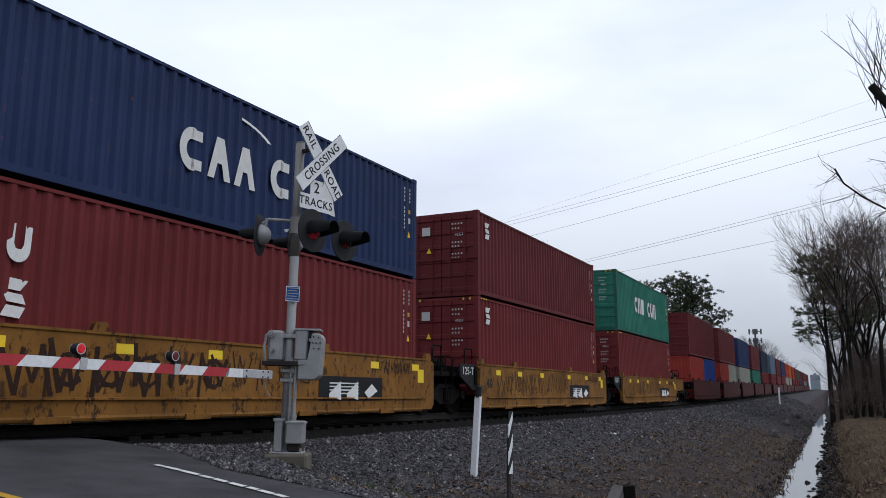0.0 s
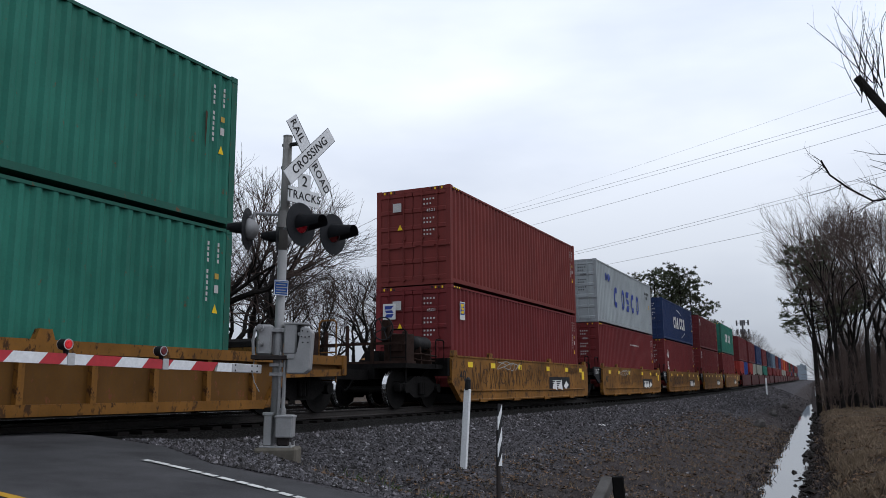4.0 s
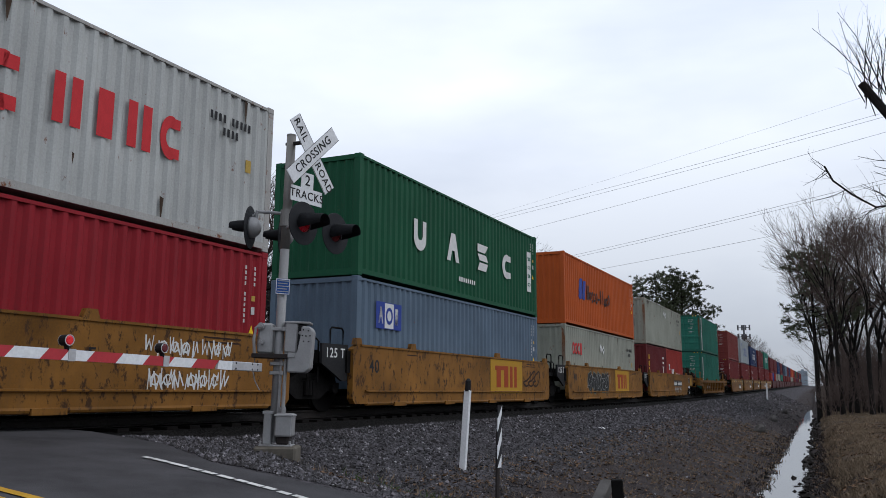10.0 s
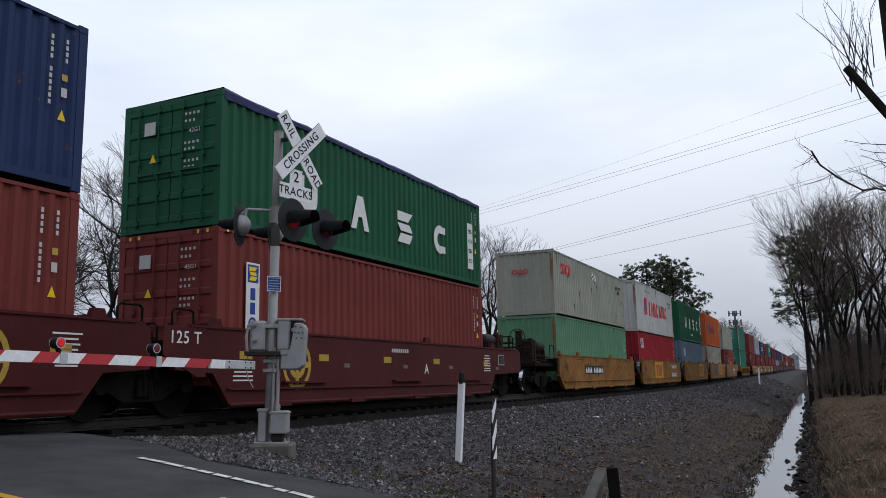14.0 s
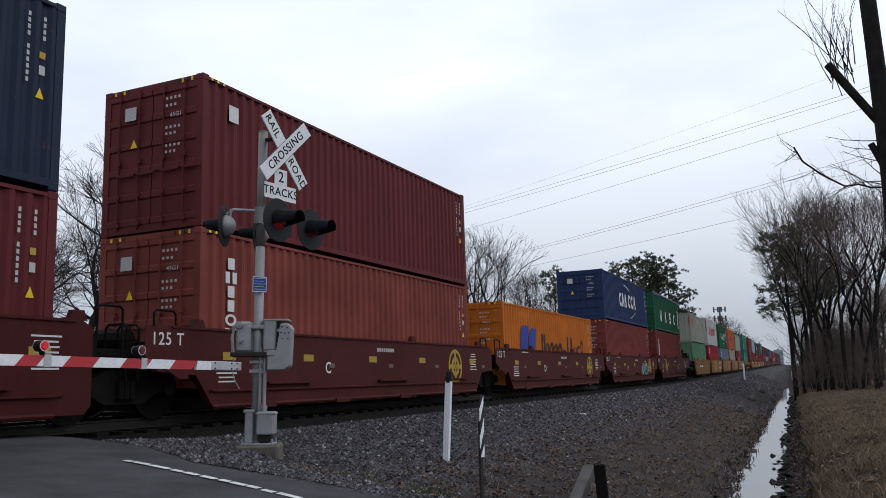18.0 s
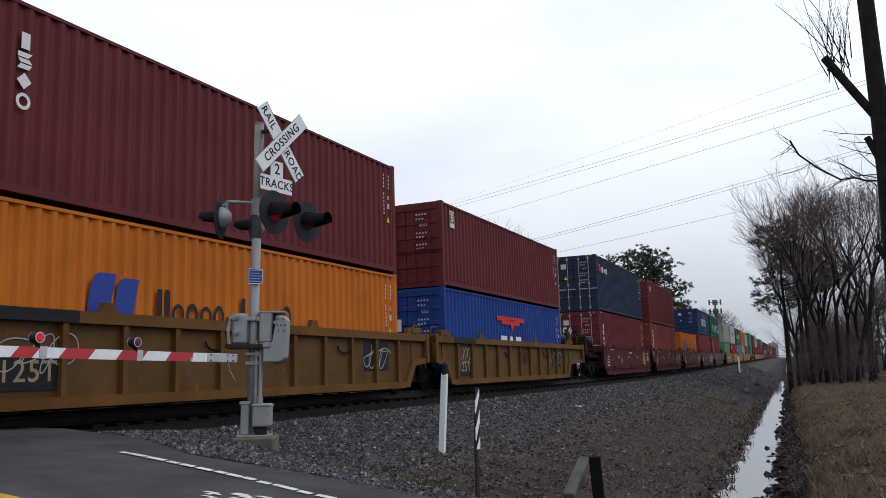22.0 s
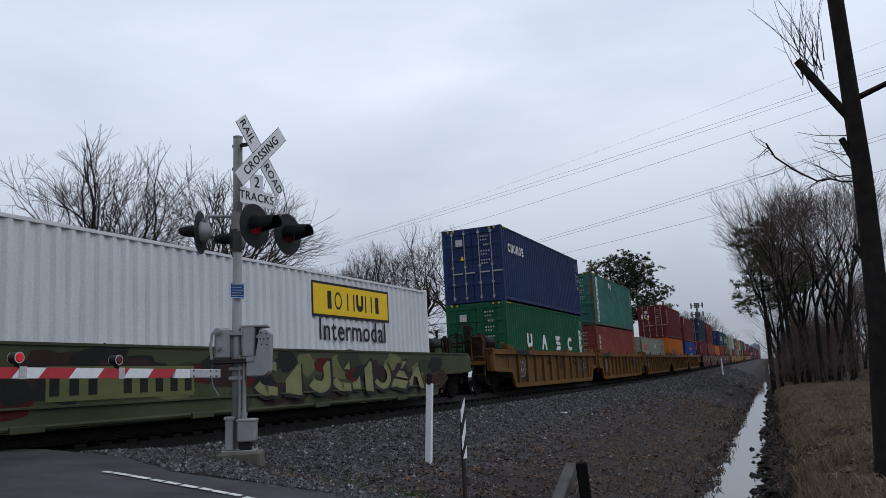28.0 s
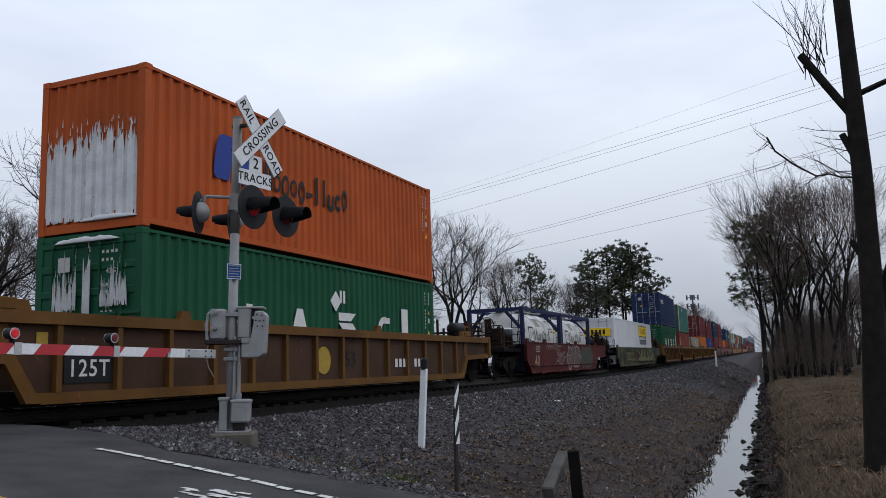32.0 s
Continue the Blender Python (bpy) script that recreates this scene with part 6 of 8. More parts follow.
    for x in (0.7, 1.0):
        tube(bm, (x, -2.99, 0.15), (x, -2.99, Hh - 0.1), 0.02, n=6)
    for i in range(8):
        tube(bm, (0.7, -2.99, 0.35 + 0.28 * i), (1.0, -2.99, 0.35 + 0.28 * i), 0.014, n=5)
    part("ladder", bm, frame_blue, tk)
    for y in (-1.2, 0.9):
        bm = bmesh.new()
        tube(bm, (0, y, 2.42), (0, y, 2.57), 0.3, n=18)
        tube(bm, (0, y, 2.57), (0, y, 2.6), 0.34, n=18)
        part("manhole", bm, M_STEEL, tk)
    return tk


first_tank = tank_container()
load("w", 2.8 - STD, first_tank, -3.06, 3.0)
load("w", 2.8 - STD, copy_thing(first_tank, pose(0, 0, 0)), 3.06, 3.0)

# ---- the far leading wagons ----
LEAD = ((P_MAROON, (P_KRED, P_APL)), (P_MAROON, (P_KRED, P_CREAM)), (P_BLUE, (P_CREAM, P_CREAM)), (P_MAROON, P_TEAL), (P_BLUE2, P_RED), (P_STEELBLUE, P_RED),
        (P_MAROON, P_BROWN), (P_BLUE, P_RED), (P_KRED, P_CREAM), (P_ORANGE, P_CREAM), (P_KRED, P_RED), (P_MAROON, P_BROWN), (P_GREEN, P_RED), (P_RED, P_BLUE),
        (P_MAROON, P_RED), (P_BLUE2, P_MAROON), (P_RED, P_CREAM), (P_BROWN, P_TEAL), (P_MAROON, P_RED), (P_RED, P_BLUE))
for i, (cu_, cl_) in enumerate(LEAD):
    u = -57.5 - 15.5 * i - 3.0 * (i // 5)
    mid = u - 6.096
    on_train(well_car("smooth", P_OXIDE, 12.5, 1.1, 1.1, WAGONS["brown"][4], placard=False, top=1.4), mid, 6.2, 0.0)
    on_train(container(cu_, HC, True, "corrugated container high on the leading part of the train", castings=False), mid, 6.0, 5.95 - HC)
    if isinstance(cl_, tuple):
        for c, off in zip(cl_, (-3.05, 3.05)):
            on_train(container(c, HC, False, "short corrugated container in a leading well wagon", 6.058, False), mid - off, 3.0, 5.94 - 2 * HC)
    else:
        on_train(container(cl_, HC, True, "corrugated container in a leading well wagon", castings=False), mid, 6.0, 5.94 - 2 * HC)

# ---- paint and markings of single wagons ----
M_REFLECT = mat("yellow_reflector", (0.85, 0.58, 0.01), 0.4, 0, 0.1, 4)
M_LOGO_R = mat("red_brown_lettering", (0.3, 0.05, 0.015), 0.6, 0, 0.15, 4)
M_DULLYEL = mat("dull_gold_paint", (0.36, 0.24, 0.04), 0.6, 0, 0.2, 4)
M_FAINT = mat("faded_grey_spray", (0.1, 0.062, 0.055), 0.6, 0, 0.4, 3)
M_FAINT2 = mat("faded_pale_spray", (0.15, 0.11, 0.1), 0.6, 0, 0.4, 3)
M_GREYTAG = mat("grey_spray", (0.14, 0.16, 0.13), 0.6, 0, 0.3, 4)
SX = 1.4745


def stencil(car, y, z, rows, width, rnd, material=M_MARK_W, x=SX):
    """Small unreadable stencilled lines as plain bars."""
    for i in range(rows):
        mark(car, "block", y, z - 0.075 * i, width * rnd.uniform(0.6, 0.85), 0.026, material, x=x)


def blob(car, seed, y, z, w, h, material, rim=None, x=SX):
    """A rounded bubble of spray paint with an uneven outline."""
    rnd = random.Random(seed)
    for k, (mtl, grow_) in enumerate(((rim, 1.1), (material, 1.0)) if rim else ((material, 1.0),)):
        rnd = random.Random(seed)
        bm = bmesh.new()
        pts = []
        for i in range(16):
            a = 2 * math.pi * i / 16
            r = rnd.uniform(0.72, 1.08)
            pts.append((y + grow_ * w * 0.5 * r * math.cos(a), z + grow_ * h * 0.5 * min(1.0, r) * math.sin(a)))
        prism(bm, pts, "x", x + 0.001 + 0.002 * k, x + 0.002 + 0.002 * k)
        part("graffiti", bm, mtl, car, "spray-painted bubble shape")


rnd = random.Random(77)
for k, car in CARS.items():
    wk = CONSIST[k][2]
    rim = WAGONS[wk][3]
    inner = WAGONS[wk][2]
    h = inner / 2
    if wk == "old":
        for y in (-0.42, -0.28, -0.1, 0.12, 0.3, 0.44):
            mark(car, "block", y * inner + rnd.uniform(-0.2, 0.2), rim - 0.22, 0.34, 0.15, M_REFLECT, x=SX)
        mark(car, "block", h - 0.35, rim - 0.42, 0.3, 0.32, M_REFLECT, x=SX)
        ly = 2.85
        mark(car, "block", ly, 0.6, 2.45, 0.5, M_BLACK, x=SX)
        word_x = SX + 0.004
        for i, kd in enumerate(("tee", "tee", "cross")):
            mark(car, kd, ly - 0.65 + 0.65 * i, 0.6, 0.62, 0.4, M_MARK_W, x=word_x, skew=0.3)
        for i in range(4):
            mark(car, "block", ly - 0.3, 0.5 + 0.07 * i, 1.1, 0.028, M_MARK_W, x=word_x + 0.002)
        if k != "a":
            write("40", 0.42, M_MARK_K, car, pose(SX + 0.002, -h + 0.35, 0.8) @ SIDE)
        spray = M_SPRAY_K if k == "c" else M_SPRAY_F
        jag_tag(car, ord(k), -h + 0.9, -h + 5.2, 0.42, 1.2, spray, SX + 0.001, 0.075 if k == "c" else 0.04, 6)
        jag_tag(car, ord(k) + 3, -0.9, 1.5, 0.55, 1.2, spray, SX + 0.001, 0.03, 4)
        jag_tag(car, ord(k) + 5, 3.6, 5.3, 0.95, 1.28, spray, SX + 0.001, 0.022, 6)
        if k in "de":
            tag_scrawl(car, ord(k) + 9, -3.2, -1.4, 1.0, 1.28, M_SPRAY, SX + 0.002, 18, 0.018)
    elif wk == "new":
        py = {"g": None, "h": 2.15, "i": 2.5, "j": -1.55, "k": None}[k]
        if py is not None:
            mark(car, "block", py, 0.86, 2.7, 1.02, P_YELLOW_NEW, x=SX)
            for i, kd in enumerate(("tee", "tee", "post")):
                mark(car, kd, py - 0.7 + 0.62 * i, 0.86, 0.6, 0.66, M_LOGO_R, x=SX + 0.004)
            mark(car, "block", py - 0.45, 1.12, 1.1, 0.13, M_LOGO_R, x=SX + 0.005)
        else:
            by = 2.4 if k == "g" else -1.5
            mark(car, "block", by, 0.86, 3.0, 0.36, M_BLACK, x=SX)
            for i in range(11):
                if i != 4:
                    mark(car, "block", by - 1.3 + 0.26 * i, 0.86, 0.15, 0.24, M_MARK_W, x=SX + 0.004, skew=0.12)
        write("40", 0.42, M_MARK_K, car, pose(SX + 0.002, -h + 0.55, 0.95) @ SIDE)
        stencil(car, h - 1.6, rim - 0.12, 2, 1.2, rnd, M_SPRAY_K)
        stencil(car, -h + 2.4, rim - 0.14, 1, 0.9, rnd, M_SPRAY_K)
        if k == "g":
            jag_tag(car, 5, 1.2, 2.9, 0.26, 0.66, M_SPRAY, SX + 0.001, 0.035, 6)
            jag_tag(car, 6, 3.0, 3.7, 0.28, 0.62, M_SPRAY, SX + 0.001, 0.03, 3)
            tag_scrawl(car, 7, -1.6, -0.3, 0.4, 1.25, M_SPRAY_K, SX + 0.001, 26, 0.02)
        if k == "h":
            for i in range(5):
                blob(car, 60 + i, -3.5 + 0.68 * i, 0.78, 0.8, 0.95, M_BLACK, M_GREYTAG)
            tag_scrawl(car, 8, -3.8, -0.5, 0.45, 1.15, M_SPRAY, SX + 0.006, 36, 0.015)
        if k == "j":
            jag_tag(car, 12, 2.9, 4.9, 0.95, 1.25, M_MARK_W, SX + 0.001, 0.028, 8)
            jag_tag(car, 13, 3.0, 4.9, 0.4, 0.75, M_MARK_W, SX + 0.001, 0.028, 7)
            write("E", 0.3, M_MARK_K, car, pose(SX + 0.002, 1.9, 0.9) @ SIDE)
        if k == "i":
            write("U", 0.26, M_MARK_K, car, pose(SX + 0.002, -0.9, 0.95) @ SIDE)
            tag_scrawl(car, 14, 4.2, 5.4, 0.5, 1.1, M_SPRAY_K, SX + 0.001, 12, 0.05)
        if k == "k":
            tag_scrawl(car, 16, 2.6, 3.4, 0.7, 1.1, M_SPRAY_K, SX + 0.001, 16, 0.015)
    elif wk == "brown":
        for y in (-5.58, -3.05, -0.35, 2.3, 5.7):
            mark(car, "block", y, rim - 0.47, 0.36, 0.14, M_DULLYEL, x=SX)
            mark(car, "block", y + 0.9, rim - 0.62, 0.22, 0.09, M_FAINT2, x=SX)
        dy = -4.0 if k == "l" else 4.45
        mark(car, "disc", dy, 0.86, 0.95, 0.98, P_OXIDE, x=SX)
        mark(car, "wheel", dy, 0.86, 0.95, 0.98, M_DULLYEL, x=SX + 0.004)
        mark(car, "ring", dy, 0.86, 0.55, 0.56, M_DULLYEL, x=SX + 0.006)
        stencil(car, h - 0.45, rim - 0.25, 7, 0.6, rnd)
        stencil(car, -h + 0.6, rim - 0.62, 5, 0.7, rnd)
        stencil(car, -h + 1.6, rim - 0.1, 1, 1.2, rnd)
        for i in range(8):
            mark(car, "block", -0.1 + 0.11 * i, rim - 0.24, 0.07, 0.09, M_CODE, x=SX)
        write({"l": "A", "m": "E", "n": "D", "o": "C", "p": "B"}[k], 0.34, M_MARK_W, car, pose(SX + 0.002, 1.7 if k == "l" else -2.3, 0.8) @ SIDE)
        for y in (-0.3, 0.05, 0.36):
            bm = bmesh.new()
            box(bm, 1.46, y * inner - 0.75, 0.5, 1.56, y * inner + 0.75, 0.54)
            part("side_step", bm, P_OXIDE, car)
        if k == "m":
            for i in range(3):
                blob(car, 30 + i, 2.2 + 0.75 * i, 0.72, 0.85, 0.7, M_SPRAY_T)
            blob(car, 36, 3.0, 0.78, 1.0, 0.9, M_MARK_W)
            tag_scrawl(car, 37, 2.5, 3.7, 0.4, 1.2, M_BLACK, SX + 0.008, 14, 0.06)
    elif wk == "ribbed":
        mark(car, "block", -5.05, 0.62, 1.2, 0.5, M_BLACK, x=1.392)
        write("125T", 0.42, M_TAN, car, pose(1.396, -5.1, 0.62) @ SIDE)
        mark(car, "block", h - 1.6, 0.92, 1.2, 0.7, M_BLACK, x=1.392)
        mark(car, "block", -5.2, rim - 0.09, 1.7, 0.175, M_BLACK, x=1.492)
        write("40", 0.36, M_MARK_K, car, pose(1.394, 0.6, 0.85) @ SIDE)
        tag_scrawl(car, ord(k), -h + 0.8, -h + 1.9, 0.6, 1.2, M_SPRAY, 1.398, 16, 0.015)
        tag_scrawl(car, ord(k) + 5, 0.3, 1.0, 0.7, 1.15, M_SPRAY_K, 1.394, 14, 0.015)
        tag_scrawl(car, ord(k) + 7, h - 2.1, h - 1.1, 0.6, 1.2, M_SPRAY, 1.396, 18, 0.018)
        for y in (-0.1, 0.25):
            bm = bmesh.new()
            sweep(bm, [(1.42, y * inner + 0.3 * math.cos(a), 1.12 + 0.16 * math.sin(a)) for a in [math.pi + math.pi * i / 6 for i in range(7)]], 0.018)
            part("cable_loop", bm, M_UNDER, car)
    elif wk == "ribbed_mid":
        mark(car, "block", -3.7, 0.6, 2.2, 0.26, M_BLACK, x=1.392)
        for i in range(9):
            if i != 4:
                mark(car, "block", -4.55 + 0.21 * i, 0.6, 0.13, 0.17, M_SPRAY, x=1.396)
    elif wk == "ribbed_long":
        mark(car, "block", -6.98, 0.6, 0.94, 0.42, M_BLACK, x=1.392)
        write("125T", 0.36, M_MARK_W, car, pose(1.396, -6.98, 0.6) @ SIDE)
        write("53", 0.5, M_MARK_K, car, pose(1.394, 1.05, 0.72) @ SIDE)
        mark(car, "disc", -0.2, 0.7, 0.62, 0.62, M_DULLYEL, x=1.392)
        for i in range(9):
            if i != 4:
                mark(car, "block", 3.5 + 0.24 * i, 0.62, 0.15, 0.22, M_MARK_W, x=1.393)
        mark(car, "block", -h + 0.3, 1.0, 0.2, 0.26, M_DULLYEL, x=1.392)
    elif wk == "camo":
        for i in range(44):
            tone = (M_CAMO3, M_CAMO2, M_CAMO5, M_CAMO6, M_CAMO3, M_CAMO5, P_WMAROON)[(i * 5 + i // 9) % 7]
            blob(car, 200 + i, -h + 0.3 + 0.375 * i, rnd.uniform(0.35, 1.1), rnd.uniform(0.8, 1.5), rnd.uniform(0.35, 0.62), tone, None, SX + 0.00025 * (i % 11))
        for i, kd in enumerate(("arc", "tee", "cup", "arc", "post", "ring", "wave", "peak")):
            for mt, gr, xo in ((M_CAMO3, 1.22, 0.006), (M_CAMO4, 1.0, 0.009)):
                mark(car, kd, -0.4 + 0.98 * i, 0.74, 0.86 * gr, 0.72 * gr, mt, x=SX + xo, skew=0.25)
        mark(car, "block", -4.05, 0.72, 3.1, 0.5, M_CAMO6, x=SX + 0.006)
        for i in range(9):
            if i != 3:
                mark(car, "block", -5.45 + 0.35 * i, 0.72, 0.17, 0.34, M_CAMO3, x=SX + 0.01)
    elif wk == "maroon":
        write("40", 0.7, M_TAN, car, pose(SX + 0.002, -h + 1.05, 0.55) @ SIDE)
        for i in range(3):
            blob(car, 140 + i, 0.35 + 0.78 * i, 0.74 + 0.06 * (i % 2), 1.15, 1.1, M_FAINT, M_SPRAY)
        for i in range(3):
            blob(car, 150 + i, 3.1 + 0.8 * i, 0.76 - 0.05 * (i % 2), 1.15, 1.1, mat("grey_green_spray", (0.05, 0.054, 0.04), 0.6), M_FAINT)
        tag_scrawl(car, 158, 0.0, 2.0, 0.5, 1.0, M_SPRAY, SX + 0.008, 12, 0.012)
        tag_scrawl(car, 155, -2.0, -0.7, 0.4, 1.0, M_SPRAY, SX + 0.003, 34, 0.015)
        tag_scrawl(car, 156, -3.6, -1.4, 1.05, 1.3, M_SPRAY, SX + 0.003, 30, 0.012)
        stencil(car, -h + 1.2, rim - 0.15, 4, 0.9, rnd, M_SPRAY)


def snow_crust(ob, seed, x0, x1, z0, z1, material, y=-6.092, ragged=0.4, n=46):
    """Driven snow stuck to an end wall in upright streaks of uneven height that follow the corrugation."""
    rr = random.Random(seed)
    bm = bmesh.new()
    w = (x1 - x0) / n
    top = z1
    for i in range(n):
        top = 0.55 * top + 0.45 * (z1 + rr.uniform(-ragged, ragged))
        a = x0 + w * i
        deep = rr.choice((0.0, 0.0, 0.12)) * rr.random()
        lo, hi = z0 + deep + rr.uniform(0, 0.05), top + rr.uniform(-0.12, 0.12)
        tip = rr.uniform(0.05, 0.3)
        prism(bm, [(a, lo), (a + w, lo), (a + w, hi - tip), (a + w * rr.random(), hi), (a, hi - tip * 0.6)], "y", y - 0.0004 * (i % 3), y + 0.004)
        if rr.random() < 0.35:
            g = hi + rr.uniform(0.05, 0.15)
            prism(bm, [(a, g), (a + w * 0.8, g), (a + w * 0.5, g + rr.uniform(0.05, 0.22))], "y", y, y + 0.004)
    return part("snow_crust", bm, material, ob, "dirty white snow crust")


# the end wall's corrugation shows through: one sheet of streaks on the ridges, one in the troughs
snow_crust(X_UP, 3, -1.05, 1.05, 0.2, 1.62, M_SNOW_A, -6.0795)
for i in range(9):
    x0 = -1.0 + 0.2376 * i
    snow_crust(X_UP, 20 + i, x0 - 0.07, x0 + 0.075, 0.2, 1.72 - 0.12 * (i < 4), M_SNOW_B, -6.0805, 0.4, 5)
snow_crust(X_LO, 4, 0.35, 0.95, 1.25, 1.7, M_SNOW_A, -6.15)
snow_crust(X_LO, 6, -0.75, -0.2, 1.2, 1.75, M_SNOW_A, -6.15)
snow_crust(X_LO, 9, -0.05, 0.12, 0.9, 2.1, M_SNOW_A, -6.15, 0.5, 6)


def snow_lump(ob, seed, x0, x1, y, z, depth, high):
    """A rounded ridge of snow lying on a ledge."""
    rr = random.Random(seed)
    bm = bmesh.new()
    n, prev = 14, None
    for i in range(n + 1):
        f = i / n
        fat = max(0.12, math.sin(math.pi * f) ** 0.4) * rr.uniform(0.75, 1.1)
        ring = [bm.verts.new((x0 + (x1 - x0) * f, y + depth * fat * math.cos(a) * 0.5, z + high * fat * max(-0.1, math.sin(a)))) for a in [2 * math.pi * k / 10 for k in range(10)]]
        if prev:
            for k in range(10):
                bm.faces.new((prev[k], prev[(k + 1) % 10], ring[(k + 1) % 10], ring[k]))
        prev = ring
    part("snow_ridge", bm, M_SNOW_B, ob, "rounded ridge of snow", True)


snow_lump(X_LO, 1, -0.75, 0.75, -6.13, STD - 0.17, 0.12, 0.1)
snow_lump(X_UP, 2, -0.2, 1.1, -6.1, 0.19, 0.1, 0.09)
for x0, x1, y, z in ((0.3, 1.0, -7.55, 1.72), (0.5, 1.1, -7.1, 1.86)):
    snow_lump(CARS["w"], 3, x0, x1, y, z, 0.3, 0.07)

# ---- the crossing signal ----
def thing_at(name, label, category, m, group=""):
    ob = thing(name, label, category, group)
    ob.matrix_basis = m
    return ob


def build_signal():
    """Mast with crossed boards, flashing lamps and the gate's drive."""
    sig = thing_at("crossing_signal", "galvanised crossing signal mast with crossed boards and red lamps", "crossing signal", pose(-7.375, 9.465, -0.33, -0.7, 0.9, 0))
    bm = bmesh.new()
    tube(bm, (0, 0, 0.05), (0, 0, 2.75), 0.065, n=20)
    part("mast", bm, M_STEEL, sig, "grey galvanised steel mast", True)
    bm = bmesh.new()
    tube(bm, (0, 0, 2.75), (0, 0, 4.45), 0.066, n=20)
    part("upper_mast", bm, M_MAST, sig, "brown-grey weathered upper mast", True)
    bm = bmesh.new()
    tube(bm, (0, 0, 4.44), (0, 0, 4.46), 0.069, 0.069, n=20)
    part("mast_cap", bm, M_MAST, sig)
    turned = pose(0, 0, 0, 0, 0, 28)

    def fitting(name, boxes, material, parent, bev=0.008, label=""):
        bm = bmesh.new()
        for q in boxes:
            box(bm, *q)
        if bev:
            bevelled(bm, bev)
        ob = part(name, bm, material, parent, label)
        ob.matrix_basis = turned if parent == sig else Matrix()
        return ob

    # split base casting: channel half, box half on a short neck, foot plate
    base = fitting("base_casting", [(-0.13, -0.14, 0.02, -0.02, 0.14, 0.47)], M_STEEL, sig, 0.012)
    fitting("rim_flange", [(-0.145, -0.155, 0.43, -0.0, 0.155, 0.47)], M_STEEL, base, 0.004)
    fitting("junction_box", [(0.03, -0.17, 0.13, 0.27, 0.13, 0.44)], M_STEEL, base, 0.02)
    fitting("junction_lid", [(0.02, -0.18, 0.4, 0.28, 0.14, 0.43)], M_STEEL, base, 0.006)
    fitting("neck", [(0.05, -0.1, 0.02, 0.22, 0.1, 0.14)], M_CASTING, base, 0.02)
    fitting("foot_plate", [(-0.17, -0.19, 0.0, 0.27, 0.19, 0.02)], M_STEEL, base, 0.004)
    for x, y in ((-0.15, -0.17), (0.25, -0.17), (0.25, 0.16), (-0.15, 0.16)):
        bm = bmesh.new()
        tube(bm, (x, y, 0.0), (x, y, 0.075), 0.014, n=6)
        part("anchor_bolt", bm, M_STEEL, base)
    for x, y, r in ((0.09, -0.05, 0.022), (0.145, -0.02, 0.026)):
        bm = bmesh.new()
        tube(bm, (x, y, 0.44), (x, y, 1.3), r, n=8)
        part("conduit", bm, M_RODS, sig)
    bm = bmesh.new()
    tube(bm, (0.15, -0.03, 0.43), (0.15, -0.03, 0.53), 0.042, n=10)
    tube(bm, (0.15, -0.03, 0.48), (0.15, -0.03, 0.505), 0.052, n=6)
    part("conduit_fitting", bm, M_STEEL, sig)
    bm = bmesh.new()
    sweep(bm, [(-0.25, -0.2, 1.2), (-0.27, -0.2, 1.0), (-0.24, -0.19, 0.88), (-0.17, -0.16, 0.75)], 0.008, 6)
    part("cable", bm, M_STEEL, sig)
    # gate drive on both sides of the mast, on a shelf
    drive = fitting("drive_housing", [(-0.29, -0.12, 1.25, -0.08, 0.14, 1.68)], M_STEEL, sig, 0.03)
    fitting("motor_housing", [(0.09, -0.13, 1.27, 0.27, 0.16, 1.7)], M_STEEL, drive, 0.02)
    fitting("motor_lid", [(0.08, -0.14, 1.68, 0.44, 0.17, 1.71)], M_STEEL, drive, 0.008)
    fitting("gap_cover", [(0.25, -0.1, 1.3, 0.36, 0.12, 1.66)], M_BLACK, drive, 0.006)
    cover = part("side_cover", bmesh.new(), M_STEEL, drive)
    bm = bmesh.new()
    prism(bm, [(0.16, 1.0), (0.4, 1.0), (0.47, 1.06), (0.49, 1.58), (0.45, 1.64), (0.33, 1.64), (0.3, 1.26), (0.16, 1.26)], "y", -0.2, 0.13)
    bevelled(bm, 0.015)
    old = cover.data
    cover.data = mesh_of(bm, "side_cover")
    cover.data.materials.append(M_STEEL)
    bpy.data.meshes.remove(old)
    for x, z in ((0.36, 1.59), (0.43, 1.58), (0.35, 1.51), (0.4, 1.505), (0.455, 1.51), (0.37, 1.43), (0.44, 1.43)):
        bm = bmesh.new()
        tube(bm, (x, -0.215, z), (x, -0.198, z), 0.011, n=6)
        part("bolt", bm, M_BLACK, drive)
    fitting("shelf", [(-0.34, -0.2, 1.19, 0.22, 0.12, 1.25)], M_CASTING, drive, 0.006)
    fitting("shelf_end", [(0.16, -0.22, 1.2, 0.26, -0.1, 1.27)], M_STEEL, drive, 0.006)
    for z in (1.6, 0.99, 1.12):
        fitting("clamp", [(-0.095, -0.1, z - 0.025, 0.095, 0.1, z + 0.025), (0.05, -0.125, z - 0.03, 0.1, -0.08, z + 0.03)], M_STEEL, drive, 0.006)
    for x, y, z, r in ((-0.22, -0.19, 1.41, 0.035), (-0.24, -0.17, 1.63, 0.05), (0.31, -0.15, 1.55, 0.025)):
        bm = bmesh.new()
        tube(bm, (x, y, z), (x, -0.1, z), r, n=12)
        tube(bm, (x, y - 0.03, z), (x, y, z), r * 0.55, n=6)
        part("pivot", bm, M_STEEL, drive)
